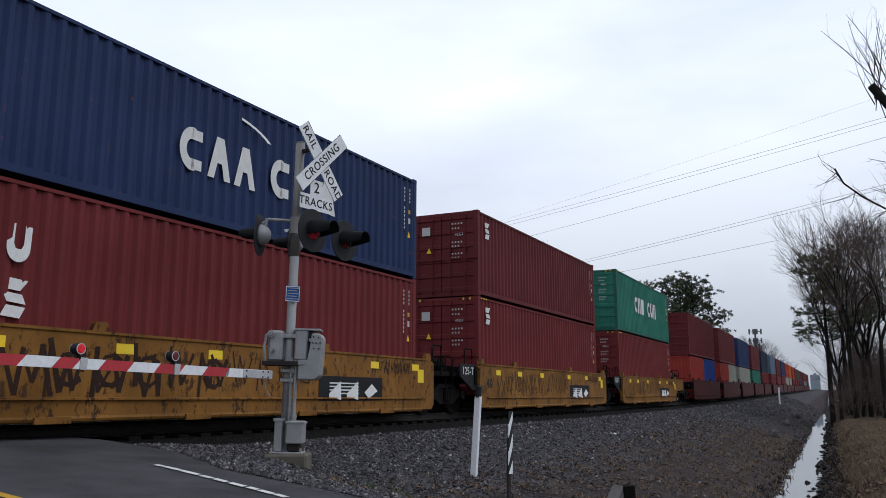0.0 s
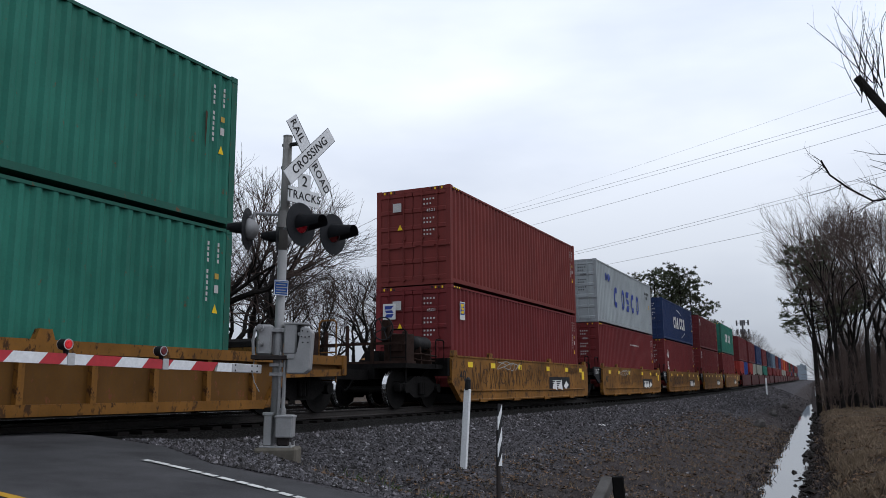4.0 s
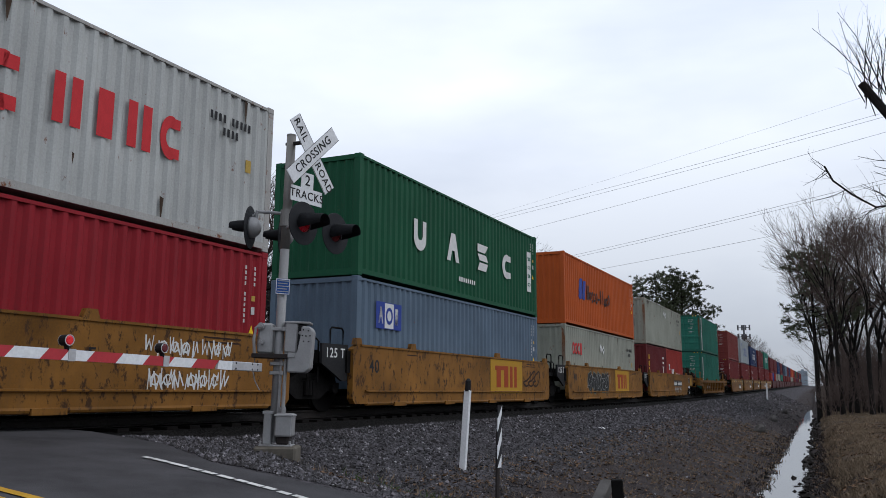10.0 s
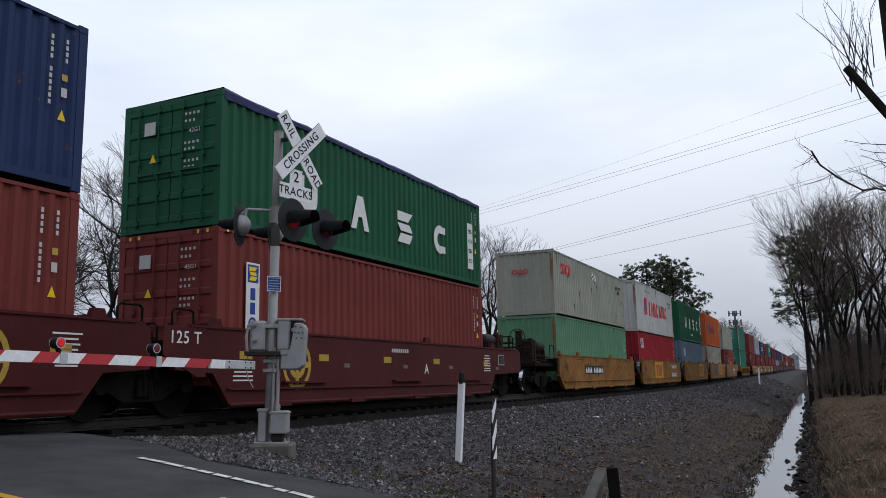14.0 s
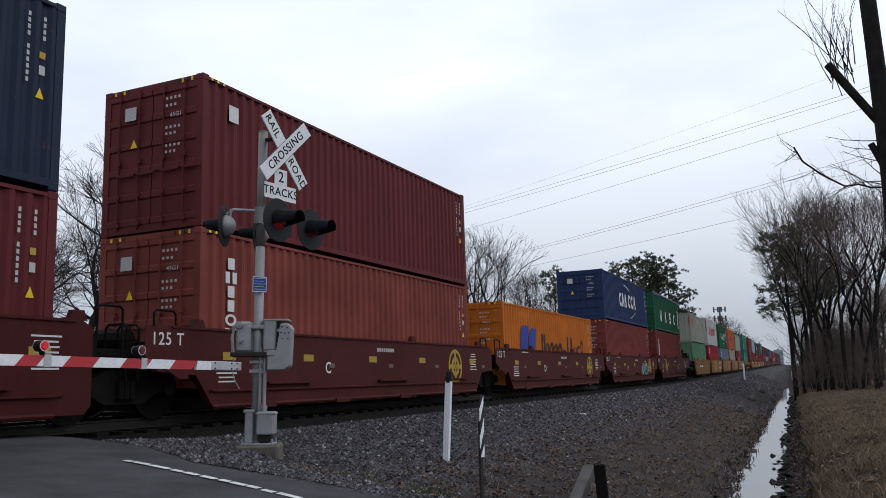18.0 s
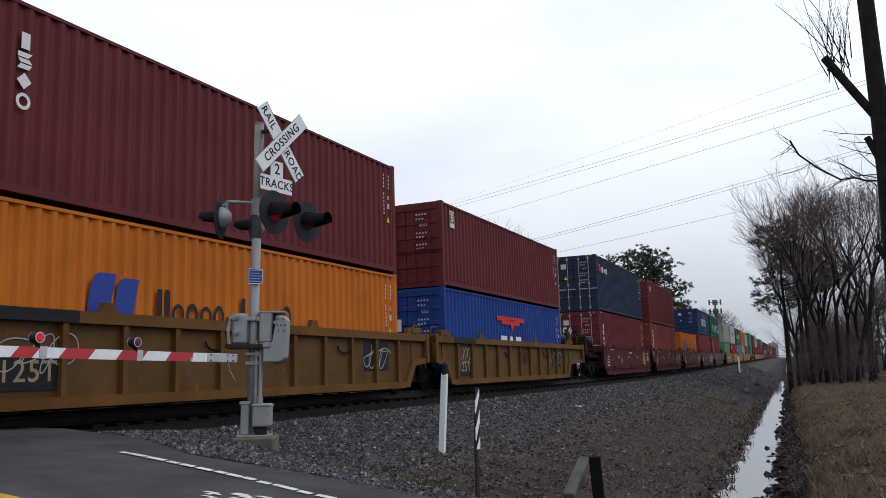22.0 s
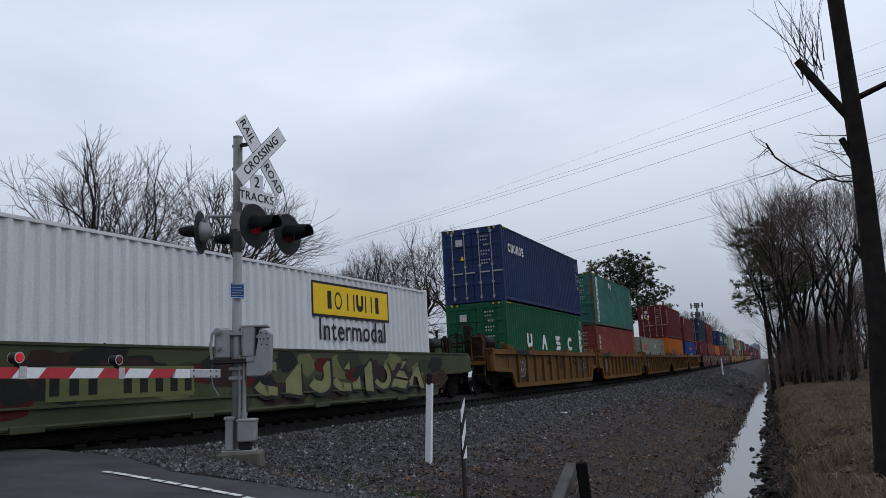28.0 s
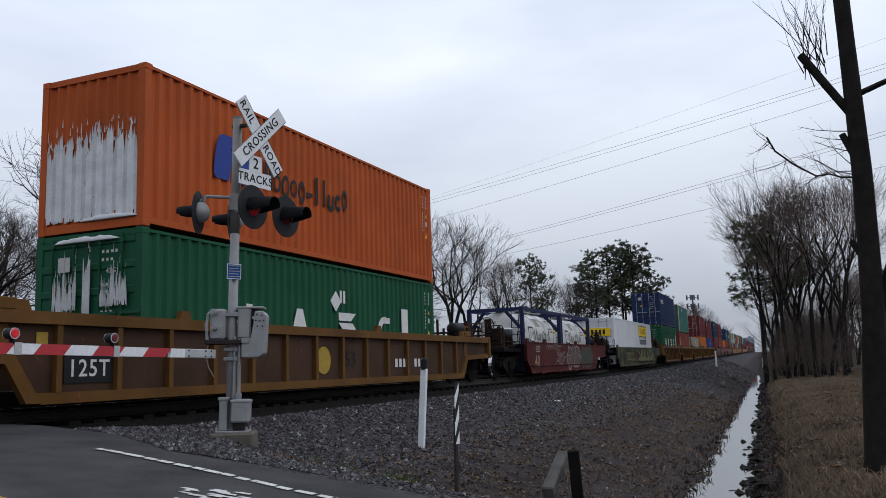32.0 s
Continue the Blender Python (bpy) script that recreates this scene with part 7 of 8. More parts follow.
    bm = bmesh.new()
    sweep(bm, [(-0.24, -0.15, 1.66), (-0.31, -0.15, 1.6), (-0.33, -0.15, 1.45), (-0.31, -0.15, 1.24)], 0.022, 8)
    part("lever", bm, M_STEEL, drive)
    # crossed boards, facing up the road
    face = pose(0.32, 0.115, 4.16, 0, 0, 81)
    bm = bmesh.new()
    box(bm, -0.08, -0.03, 3.96, 0.3, 0.03, 4.0)
    part("bracket", bm, M_BLACK, sig)
    bm = bmesh.new()
    box(bm, -0.08, -0.03, 4.3, 0.24, 0.03, 4.34)
    part("bracket", bm, M_BLACK, sig)
    for k, (ang, words) in enumerate(((45, "CROSSING"), (-50, "RAIL  ROAD"))):
        bm = bmesh.new()
        box(bm, -0.61, -0.006, -0.115, 0.61, 0.006, 0.115)
        bevelled(bm, 0.003)
        bd = part("sign_board", bm, M_SIGN_W, sig, "white sign board with black letters")
        bd.matrix_basis = face @ Matrix.Translation((0, 0.02 - 0.02 * (1 - k) - 0.004, 0)) @ pose(0, 0, 0, 0, -ang, 0)
        if k == 0:
            write(words, 0.175, M_MARK_K, bd, pose(0, -0.009, 0) @ BACK, squeeze=1.0)
        else:
            write("RAIL", 0.165, M_MARK_K, bd, pose(-0.4, -0.009, 0) @ BACK)
            write("ROAD", 0.165, M_MARK_K, bd, pose(0.39, -0.009, 0) @ BACK)
        bm = bmesh.new()
        for e in (0.112, -0.118):
            box(bm, -0.605, -0.0085, e, 0.605, -0.0065, e + 0.006)
        part("border", bm, M_MARK_K, bd)
    for w, h, z, words, size in ((0.24, 0.24, 3.75, "2", 0.22), (0.62, 0.22, 3.53, "TRACKS", 0.17)):
        bm = bmesh.new()
        box(bm, -w / 2, -0.006, -h / 2, w / 2, 0.006, h / 2)
        bd = part("sign_board", bm, M_SIGN_W, sig, "white sign board with black letters")
        bd.matrix_basis = pose(0.27, 0.08, z, 0, 0, 81)
        write(words, size, M_MARK_K, bd, pose(0, -0.009, 0) @ BACK)
    # lamps on a cross arm, one pair each way
    bm = bmesh.new()
    sweep(bm, [(0.5, 0.42, 3.1), (0.45, 0.38, 3.24), (0, 0.0, 3.27), (-0.26, -0.3, 3.26), (-0.32, -0.37, 3.18)], 0.024, 8)
    arm = part("cross_arm", bm, M_STEEL, sig)
    bm = bmesh.new()
    tube(bm, (0, 0, 3.08), (0, 0, 3.32), 0.095, n=16)
    part("junction_box", bm, M_MAST, sig)
    bm = bmesh.new()
    sweep(bm, [(0.48, -0.36, 3.02), (0.2, -0.15, 3.05), (0, 0.0, 3.06), (-0.12, 0.14, 3.05), (-0.26, 0.32, 3.02)], 0.024, 8)
    part("cross_arm", bm, M_STEEL, sig)
    lamps = ((0.578, -0.362, 86, True), (0.578, 0.418, 86, False), (-0.34, -0.39, 294, False), (-0.32, 0.34, 294, False))
    for lx, ly, turn, lit in lamps:
        n = 28

        def turned_rings(bm, rings):
            rings = [[bm.verts.new((r * math.cos(2 * math.pi * i / n), y, r * math.sin(2 * math.pi * i / n))) for i in range(n)] for r, y in rings]
            for a, b in zip(rings, rings[1:]):
                for i in range(n):
                    bm.faces.new((a[i], a[(i + 1) % n], b[(i + 1) % n], b[i]))
            bm.faces.new(rings[0])
            bm.faces.new(rings[-1][::-1])
        bm = bmesh.new()
        turned_rings(bm, ((0.32, 0.0), (0.325, 0.004), (0.325, 0.012), (0.19, 0.014)))
        lamp = part("signal_lamp", bm, M_DISC, sig, "round black signal lamp with hood" if turn == 86 else "back of a signal lamp")
        lamp.matrix_basis = pose(lx, ly, 3.02, 0, 0, turn) @ Matrix.Diagonal((0.93, 0.93, 0.93, 1))
        bm = bmesh.new()
        turned_rings(bm, ((0.165, 0.013), (0.165, 0.04), (0.15, 0.09), (0.12, 0.13), (0.07, 0.165), (0.03, 0.175)))
        part("lamp_housing", bm, M_STEEL, lamp, "domed grey housing", True)
        bm = bmesh.new()
        hood = []
        m_ = 20
        slim = 1.0 if turn == 86 else 0.75
        for y, r, w in ((-0.005, 0.155 * slim, 0.68), (-0.2, 0.135 * slim, 0.66), (-0.4 * slim, 0.112 * slim, 0.6)):
            hood.append([bm.verts.new((r * math.sin(math.pi * w * (2 * i / m_ - 1)), y, r * math.cos(math.pi * w * (2 * i / m_ - 1)))) for i in range(m_ + 1)])
        for u_, v_ in zip(hood, hood[1:]):
            for i in range(m_):
                bm.faces.new((u_[i], u_[i + 1], v_[i + 1], v_[i]))
        bmesh.ops.solidify(bm, geom=list(bm.faces), thickness=0.006)
        part("hood", bm, M_DISC, lamp)
        bm = bmesh.new()
        turned_rings(bm, ((0.05, -0.035), (0.1, -0.022), (0.132, -0.002), (0.132, 0.004)))
        part("lens", bm, M_GLOWLENS if lit else M_LENS, lamp, "glowing red lens" if lit else "red lens", True)
        bm = bmesh.new()
        tube(bm, (0, 0.08, 0.05), (0, 0.1, 0.26), 0.025, n=8)
        part("lamp_bracket", bm, M_STEEL, lamp)
    bm = bmesh.new()
    box(bm, -0.1, -0.005, -0.11, 0.1, 0.005, 0.11)
    bl = part("notice_plate", bm, M_SIGN_B, sig, "small blue notice plate")
    bl.matrix_basis = pose(0.06, -0.075, 2.2, 0, 0, 52)
    for q in ((-0.098, 0.098, 0.098, 0.107), (-0.098, -0.107, 0.098, -0.098), (-0.098, -0.098, -0.09, 0.098), (0.09, -0.098, 0.098, 0.098)):
        bm = bmesh.new()
        box(bm, q[0], -0.0075, q[1], q[2], -0.0055, q[3])
        part("border", bm, M_SIGN_W, bl, "white border")
    for i in range(5):
        bm = bmesh.new()
        box(bm, -0.075, -0.008, 0.075 - 0.038 * i, 0.085 - 0.02 * (i % 2), -0.006, 0.087 - 0.038 * i)
        part("marking", bm, M_SPRAY, bl)
    return sig


build_signal()

bm = bmesh.new()
box(bm, -0.29, -0.27, -0.75, 0.29, 0.27, 0.0)
bevelled(bm, 0.03)
found = solo("foundation_block", bm, M_CONC, "stained concrete foundation block of the signal", "foundation")
found.matrix_basis = pose(-7.33, 9.5, -0.33, 0, 0, 28)


def build_gate():
    """The lowered arm, striped red and white, with three lamps, reaching over the road."""
    gate = thing_at("gate_arm", "lowered red and white striped gate arm with red lamps", "gate arm", pose(-7.42, 9.3, 0.727, 0, 0, 0))
    run = Vector((0.0, -1.0, 0.014))
    m = Matrix.Translation((0, 0, 0)) @ run.to_track_quat("X", "Z").to_matrix().to_4x4()
    pos, k = 0.12, 0
    # sections slide into one another: steel root, then boards
    bm = bmesh.new()
    box(bm, 0.12, -0.03, -0.058, 0.72, 0.03, 0.058)
    bevelled(bm, 0.008)
    r = part("arm_root", bm, M_ARMPAINT, gate)
    r.matrix_basis = m
    for i in (0, 1, 4):
        for z in (-0.035, 0.035):
            bm = bmesh.new()
            tube(bm, (0.22 + 0.11 * i, 0.026, z), (0.22 + 0.11 * i, 0.034, z), 0.013, n=8)
            tube(bm, (0.22 + 0.11 * i, -0.034, z), (0.22 + 0.11 * i, -0.026, z), 0.013, n=8)
            h = part("bolt", bm, M_BLACK, gate)
            h.matrix_basis = m
    for i in range(17):
        # the outer board starts its stripes anew at the second sleeve
        a = 0.98 + 0.39 * (i - 1) if i < 7 else 3.25 + 0.39 * (i - 7) - (0.14 if i > 7 else 0.0)
        b = 0.98 + 0.39 * i if i < 6 else 3.25 + 0.39 * (i - 6) - (0.14 if i > 6 else 0.0)
        if i == 0:
            a = 0.66
        s = 0.056
        lean = -0.1 if i else -0.02
        bm = bmesh.new()
        prism(bm, [(a - lean, -s), (b - lean, -s), (b, s), (a, s)], "y", -0.02, 0.02)
        st = part("stripe", bm, M_GATE_R if i % 2 else M_SIGN_W, gate)
        st.matrix_basis = m
    for x in (1.89, 3.22, 4.9):
        bm = bmesh.new()
        box(bm, x - 0.045, -0.028, -0.062, x + 0.045, 0.028, 0.065)
        sl = part("sleeve", bm, M_ARMPAINT, gate)
        sl.matrix_basis = m
        bm = bmesh.new()
        tube(bm, (x + 0.07, -0.05, 0.152), (x + 0.07, 0.05, 0.152), 0.058, n=18)
        tube(bm, (x + 0.04, 0, 0.05), (x + 0.07, 0, 0.12), 0.028, n=8)
        lp = part("gate_lamp", bm, M_BLACK, gate, "small red gate lamp")
        lp.matrix_basis = m
        for y in (-0.062, 0.062):
            bm = bmesh.new()
            tube(bm, (x + 0.07, y * 0.8, 0.152), (x + 0.07, y, 0.152), 0.05, 0.036, n=16)
            part("lens", bm, M_LAMP if 2 < x < 4 else M_LENS, lp, "red lens")
            bm = bmesh.new()
            for q in range(16):
                p0, p1 = 2 * math.pi * q / 16, 2 * math.pi * (q + 1) / 16
                prism(bm, [(x + 0.07 + r_ * math.cos(p_), 0.152 + r_ * math.sin(p_)) for r_, p_ in ((0.05, p0), (0.058, p0), (0.058, p1), (0.05, p1))], "y", min(y * 0.8, y * 0.9), max(y * 0.8, y * 0.9))
            part("rim", bm, M_ARMPAINT, lp, "pale lamp rim")
    return gate


build_gate()


def build_posts():
    ps = thing_at("marker_post", "leaning white wooden marker post with a dark top", "post", pose(-6.3, 13.3, -0.95, 0, 4.0, 0))
    bm = bmesh.new()
    box(bm, -0.055, -0.04, -0.3, 0.055, 0.04, 1.4)
    bevelled(bm, 0.008)
    part("shaft", bm, M_SIGN_W, ps)
    bm = bmesh.new()
    tube(bm, (0, 0, 1.38), (0, 0, 1.56), 0.055, 0.05, n=12)
    tube(bm, (0, 0, 1.56), (0, 0, 1.6), 0.05, 0.02, n=12)
    part("cap", bm, M_BLACK, ps)
    dl = thing_at("striped_marker", "narrow black and white striped marker on a steel post", "road marker", pose(-3.6, 8.5, -1.0, 0, 2.0, 89))
    bm = bmesh.new()
    box(bm, -0.03, 0.006, -0.3, 0.03, 0.03, 1.0)
    part("steel_post", bm, M_CASTING, dl)
    hw, rise, lo, hi = 0.052, 0.19, 0.62, 1.28
    step = (hi - lo) / 4.6
    for i in range(-1, 6):
        z0 = lo + step * (i - 0.35)

        def cut(z):
            return min(hi, max(lo, z))
        pts = [(-hw, cut(z0)), (hw, cut(z0 + rise)), (hw, cut(z0 + rise + step)), (-hw, cut(z0 + step))]
        if pts[2][1] - pts[1][1] < 0.01 and pts[3][1] - pts[0][1] < 0.01:
            continue
        bm = bmesh.new()
        prism(bm, pts, "y", -0.004, 0.004)
        bmesh.ops.remove_doubles(bm, verts=bm.verts, dist=0.001)
        part("stripe", bm, M_SIGN_W if i % 2 else M_MARK_K, dl)
    for x, y, z, h in ((-10.3, 103.5, -0.75, 1.9), (-8.0, 160.0, -0.6, 1.6)):
        fp = thing_at("marker_post", "white marker post far along the bank", "post", pose(x, y, ground_z(x, y)))
        bm = bmesh.new()
        box(bm, -0.08, -0.08, -0.3, 0.08, 0.08, h)
        part("shaft", bm, M_SIGN_W, fp)


build_posts()


def build_blocks():
    bm = bmesh.new()
    box(bm, -0.075, -0.46, -0.09, 0.075, 0.46, 0.05)
    bevelled(bm, 0.015)
    tb = solo("timber_beam", bm, M_TIMBER, "split grey timber beam leaning on the bank", "timber")
    tb.matrix_basis = pose(-3.03, 10.28, -0.88, 22, 0, 2)
    bm = bmesh.new()
    box(bm, -0.07, -0.07, -0.45, 0.07, 0.07, 0.2)
    bevelled(bm, 0.015)
    st = solo("cut_post", bm, M_CHAR, "short charred black post stub in the bank", "post stub")
    st.matrix_basis = pose(-2.77, 10.23, -0.81, 0, -3, 15)
    for x, y in ((-5.0, 45.0), (-5.9, 62.0), (-6.8, 82.0)):
        bm = bmesh.new()
        bmesh.ops.create_icosphere(bm, subdivisions=2, radius=0.3)
        for v in bm.verts:
            v.co *= 1 + noise.noise(v.co * 4 + Vector((x, y, 0))) * 0.5
        s = solo("stump", bm, M_TIMBER, "small dark stump on the bank", "stump")
        s.location = (x, y, ground_z(x, y) + 0.1)


build_blocks()

def build_litter():
    """A scrap of white paper on the gravel."""
    bm = bmesh.new()
    g = [[bm.verts.new((-0.11 + 0.055 * i, -0.07 + 0.045 * j, 0.03 * noise.noise(Vector((i * 0.9, j * 1.3, 5))) + 0.03 * (i % 2))) for j in range(4)] for i in range(5)]
    for i in range(4):
        for j in range(3):
            bm.faces.new((g[i][j], g[i + 1][j], g[i + 1][j + 1], g[i][j + 1]))
    bmesh.ops.solidify(bm, geom=list(bm.faces), thickness=0.004)
    sc = solo("paper_scrap", bm, M_SIGN_W, "crumpled scrap of white paper on the gravel", "litter")
    sc.location = (-7.4, 25.6, ground_z(-7.4, 25.6) + 0.06)


build_litter()

# ---- trees ----
def grow(rnd, V, F, p, d, length, r, level, spread, levels, up, kids, reach=1.0, buds=0.0):
    """A tapered limb in bent sections with side limbs, down to twigs."""
    n = 5 if level == 0 else 4 if level == 1 else 3
    secs = 5 if level == 0 else 1 if level == levels - 1 and level > 2 else 3
    q = p.copy()
    dirn = d.normalized()
    prev = None
    stops = []
    for i in range(secs + 1):
        f = i / secs
        rr = r * (1 - 0.62 * f) if level < levels - 1 else r * (1 - 0.8 * f)
        t = dirn.to_track_quat("Z", "Y")
        ring = []
        for k in range(n):
            a = 2 * math.pi * k / n
            V.append((q + t @ Vector((rr * math.cos(a), rr * math.sin(a), 0)))[:])
            ring.append(len(V) - 1)
        if prev:
            for k in range(n):
                F.append((prev[k], prev[(k + 1) % n], ring[(k + 1) % n], ring[k]))
        prev = ring
        stops.append((q.copy(), dirn.copy(), rr))
        q = q + dirn * (length / secs)
        dirn = (dirn + Vector((rnd.gauss(0, 0.2), rnd.gauss(0, 0.2), rnd.gauss(up, 0.13)))).normalized()
    if level + 1 >= levels:
        if buds:
            # a small cluster of buds at the tip
            for j in range(2):
                c = stops[-1 - j][0]
                u, v = Vector((rnd.gauss(0, 1), rnd.gauss(0, 1), rnd.gauss(0, 1))).normalized() * buds, Vector((rnd.gauss(0, 1), rnd.gauss(0, 1), rnd.gauss(0, 1))).normalized() * buds
                b = len(V)
                V.extend(((c - u)[:], (c + v)[:], (c + u)[:], (c - v)[:]))
                F.append((b, b + 1, b + 2, b + 3))
        return
    for i in range(kids[level]):
        f = (0.3 if level == 0 else 0.2) + (0.75 if level else 0.68) * (i + rnd.random()) / kids[level]
        f = min(f, 0.98)
        j = min(secs - 1, int(f * secs))
        a, b = stops[j], stops[j + 1]
        base = a[0].lerp(b[0], f * secs - j)
        az = rnd.uniform(0, 6.283)
        side = a[1].orthogonal().normalized()
        side.rotate(Matrix.Rotation(az, 3, a[1]))
        nd = (a[1] * math.cos(spread) + side * math.sin(spread)).normalized()
        grow(rnd, V, F, base, nd, length * (rnd.uniform(0.42, 0.66) if level == 0 else rnd.uniform(0.36, 0.58)) * (1.15 - 0.4 * f) * reach, a[2] * rnd.uniform(0.45, 0.62), level + 1, spread * rnd.uniform(0.85, 1.1), levels, up, kids, reach if level == 0 else 1.0, buds)


def tree_mesh(seed, height, levels=5, kids=(9, 6, 5, 4), spread=0.75, up=0.05, r=None, name="crown", leader=0.8, reach=1.0, buds=0.0):
    rnd = random.Random(seed)
    V, F = [], []
    grow(rnd, V, F, Vector((0, 0, 0)), Vector((rnd.gauss(0, 0.04), rnd.gauss(0, 0.04), 1)), height * leader, r or height * 0.0105, 0, spread, levels, up, kids, reach, buds)
    k = height / max(v[2] for v in V)
    V = [(x * k, y * k, z * k) for x, y, z in V]
    me = bpy.data.meshes.new(name)
    me.from_pydata(V, [], F)
    return me


def limb(rnd, wood, p, d, length, r, level, levels, fork, up, thin):
    """A sinuous limb that forks again and again, with side twigs, as an old broad-crowned tree grows. wood: limbs and twigs, each a pair of vertices and faces."""
    V, F = wood[0 if level < 4 else 1]
    n = 8 if level < 2 else 5 if level < 4 else 3
    secs = 5 if level == 0 else 4 if level < 3 else 3 if level < levels - 1 else 2
    q, dirn, prev = p.copy(), d.normalized(), None
    end = max(thin, r * 0.8)
    for i in range(secs + 1):
        rr = r + (end - r) * i / secs
        if level == 0 and i == 0:
            rr *= 1.5
        if level == levels:
            rr = max(thin * 0.6, rr * (1 - 0.6 * i / secs))
        t = dirn.to_track_quat("Z", "Y")
        ring = []
        for k in range(n):
            a = 2 * math.pi * k / n
            V.append((q + t @ Vector((rr * math.cos(a), rr * math.sin(a), 0)))[:])
            ring.append(len(V) - 1)
        if prev:
            for k in range(n):
                F.append((prev[k], prev[(k + 1) % n], ring[(k + 1) % n], ring[k]))
        prev = ring
        if i == secs:
            break
        if 2 <= level < levels and rnd.random() < 0.5:
            side = dirn.orthogonal().normalized()
            side.rotate(Matrix.Rotation(rnd.uniform(0, 6.283), 3, dirn))
            skip = min(levels, max(4, level + 3))
            limb(rnd, wood, q, dirn * 0.5 + side * 0.8 + Vector((0, 0, 0.15)), length * rnd.uniform(0.35, 0.6), max(thin, rr * 0.34), skip, levels, fork, up, thin)
        q = q + dirn * (length / secs)
        sway = 0.06 if level == 0 else 0.17
        dirn = (dirn + Vector((rnd.gauss(0, sway), rnd.gauss(0, sway), rnd.gauss(up, 0.1)))).normalized()
    if level >= levels:
        return
    az = rnd.uniform(0, 6.283)
    count = 3 if rnd.random() < (0.75 if level == 0 else 0.3) else 2
    for k in range(count):
        a = fork * rnd.uniform(0.55, 1.3)
        if level and k == 0:
            a *= 0.5
        side = dirn.orthogonal().normalized()
        side.rotate(Matrix.Rotation(az + 2 * math.pi * k / count + rnd.uniform(-0.4, 0.4), 3, dirn))
        limb(rnd, wood, q, dirn * math.cos(a) + side * math.sin(a), length * rnd.uniform(0.7, 0.9) * (0.75 if level == 0 else 1.0), end * (0.86 if k == 0 else rnd.uniform(0.5, 0.75)), level + 1, levels, fork, up, thin)


def broad_tree(seed, height, bole, levels, fork, up, r, thin, width=1.0):
    """Meshes of one bare tree, scaled to its height: trunk with limbs, and twigs."""
    k = 1.0
    for again in range(2):
        # the second growth has the girth that the final scale asks for
        rnd = random.Random(seed)
        wood = (([], []), ([], []))
        limb(rnd, wood, Vector((0, 0, -0.3)), Vector((rnd.gauss(0, 0.05), rnd.gauss(0, 0.05), 1)), height * bole, r / k, 0, levels, fork, up, thin / k)
        k = height / max(v[2] for V, F in wood for v in V)
    made = []
    for name, (V, F) in zip(("trunk", "crown"), wood):
        me = bpy.data.meshes.new(name)
        me.from_pydata([(x * k * width, y * k * width, z * k) for x, y, z in V], [], F)
        made.append(me)
    made[0].shade_smooth()
    return made


BARE = [broad_tree(211 + i, 13.0, 0.34, 7, 0.36, 0.05, 0.22, 0.011) for i in range(4)]
ROUND = [broad_tree(251 + i, 13.0, 0.27, 8, 0.4, 0.03, 0.34, 0.009, 1.05) for i in range(4)]
LIGHT = [broad_tree(271 + i, 13.0, 0.28, 7, 0.42, 0.04, 0.24, 0.012) for i in range(3)]
SHRUB = [tree_mesh(31 + i, 7.0, 4, (10, 7, 6), 0.6, 0.1) for i in range(2)]


def bare_tree(x, y, high, mesh, tint=None, label="bare winter tree with fine spreading twigs", lean=0.0):
    t = thing_at("tree", label, "tree", pose(x, y, ground_z(x, y) - 0.1, lean, 0, (x * 37 + y * 61) % 360), "bare trees along the line")
    k = high / 13.0
    for name, me, m in zip(("trunk", "crown"), mesh, (M_BARK, tint or M_TWIG)):
        part(name, me, m, t, "bare twigs" if name == "crown" else "").matrix_basis = Matrix.Diagonal((k, k, k, 1))
    return t


rnd = random.Random(3)
# bearing, distance and height of the trees behind the track
for i, (az, dist, h) in enumerate(((-58, 48, 12.5), (-55, 50, 11), (-52.8, 50, 12.2), (-48.6, 45, 15.2), (-43.2, 46, 15.4), (-40.2, 54, 15.5), (-46, 72, 16.5), (-50.6, 72, 16), (-38.4, 62, 13), (-41.8, 74, 16),
                                   (-36.8, 66, 12), (-34.5, 72, 12.6), (-33, 76, 13), (-30.8, 74, 13.4), (-28.8, 76, 14), (-27, 77, 16), (-25.4, 76, 16.8), (-23.4, 78, 16.6),
                                   (-21.8, 82, 15.5), (-20.2, 90, 14.5), (-19.0, 96, 14), (-18.0, 102, 13.5), (-16.3, 112, 15.5), (-15.2, 116, 15.8), (-14.2, 122, 16), (-9.6, 160, 18), (-8.7, 172, 18),
                                   (-8.0, 180, 17.5), (-7.3, 188, 17.5), (-6.8, 205, 17.5), (-6.4, 225, 17.5), (-6.0, 250, 17), (-5.6, 275, 16.5), (-5.3, 310, 16.5), (-5.0, 340, 16.5))):
    a = radians(az)
    bare_tree(math.sin(a) * dist, math.cos(a) * dist, h * (1.0 if i < 10 else 0.98 if i < 22 else 0.85 if i < 25 else 0.72), ROUND[i % 4] if i < 17 else LIGHT[i % 3] if i % 2 else BARE[i % 4], M_TWIG2 if i % 3 == 1 or i > 24 else None)
for i in range(70):
    y = 10 + i * 4.2
    if y < 40:
        continue
    x = -27 - rnd.uniform(0, 9) - y * 0.02
    b = thing_at("shrub", "leafless brush along the tree line", "shrub", pose(x, y, ground_z(x, y) - 0.2, 0, 0, rnd.uniform(0, 360)), "brush under the trees")
    c = part("crown", SHRUB[i % 2], M_TWIG, b)
    k = rnd.uniform(0.4, 0.8)
    c.matrix_basis = Matrix.Diagonal((k, k, k, 1))


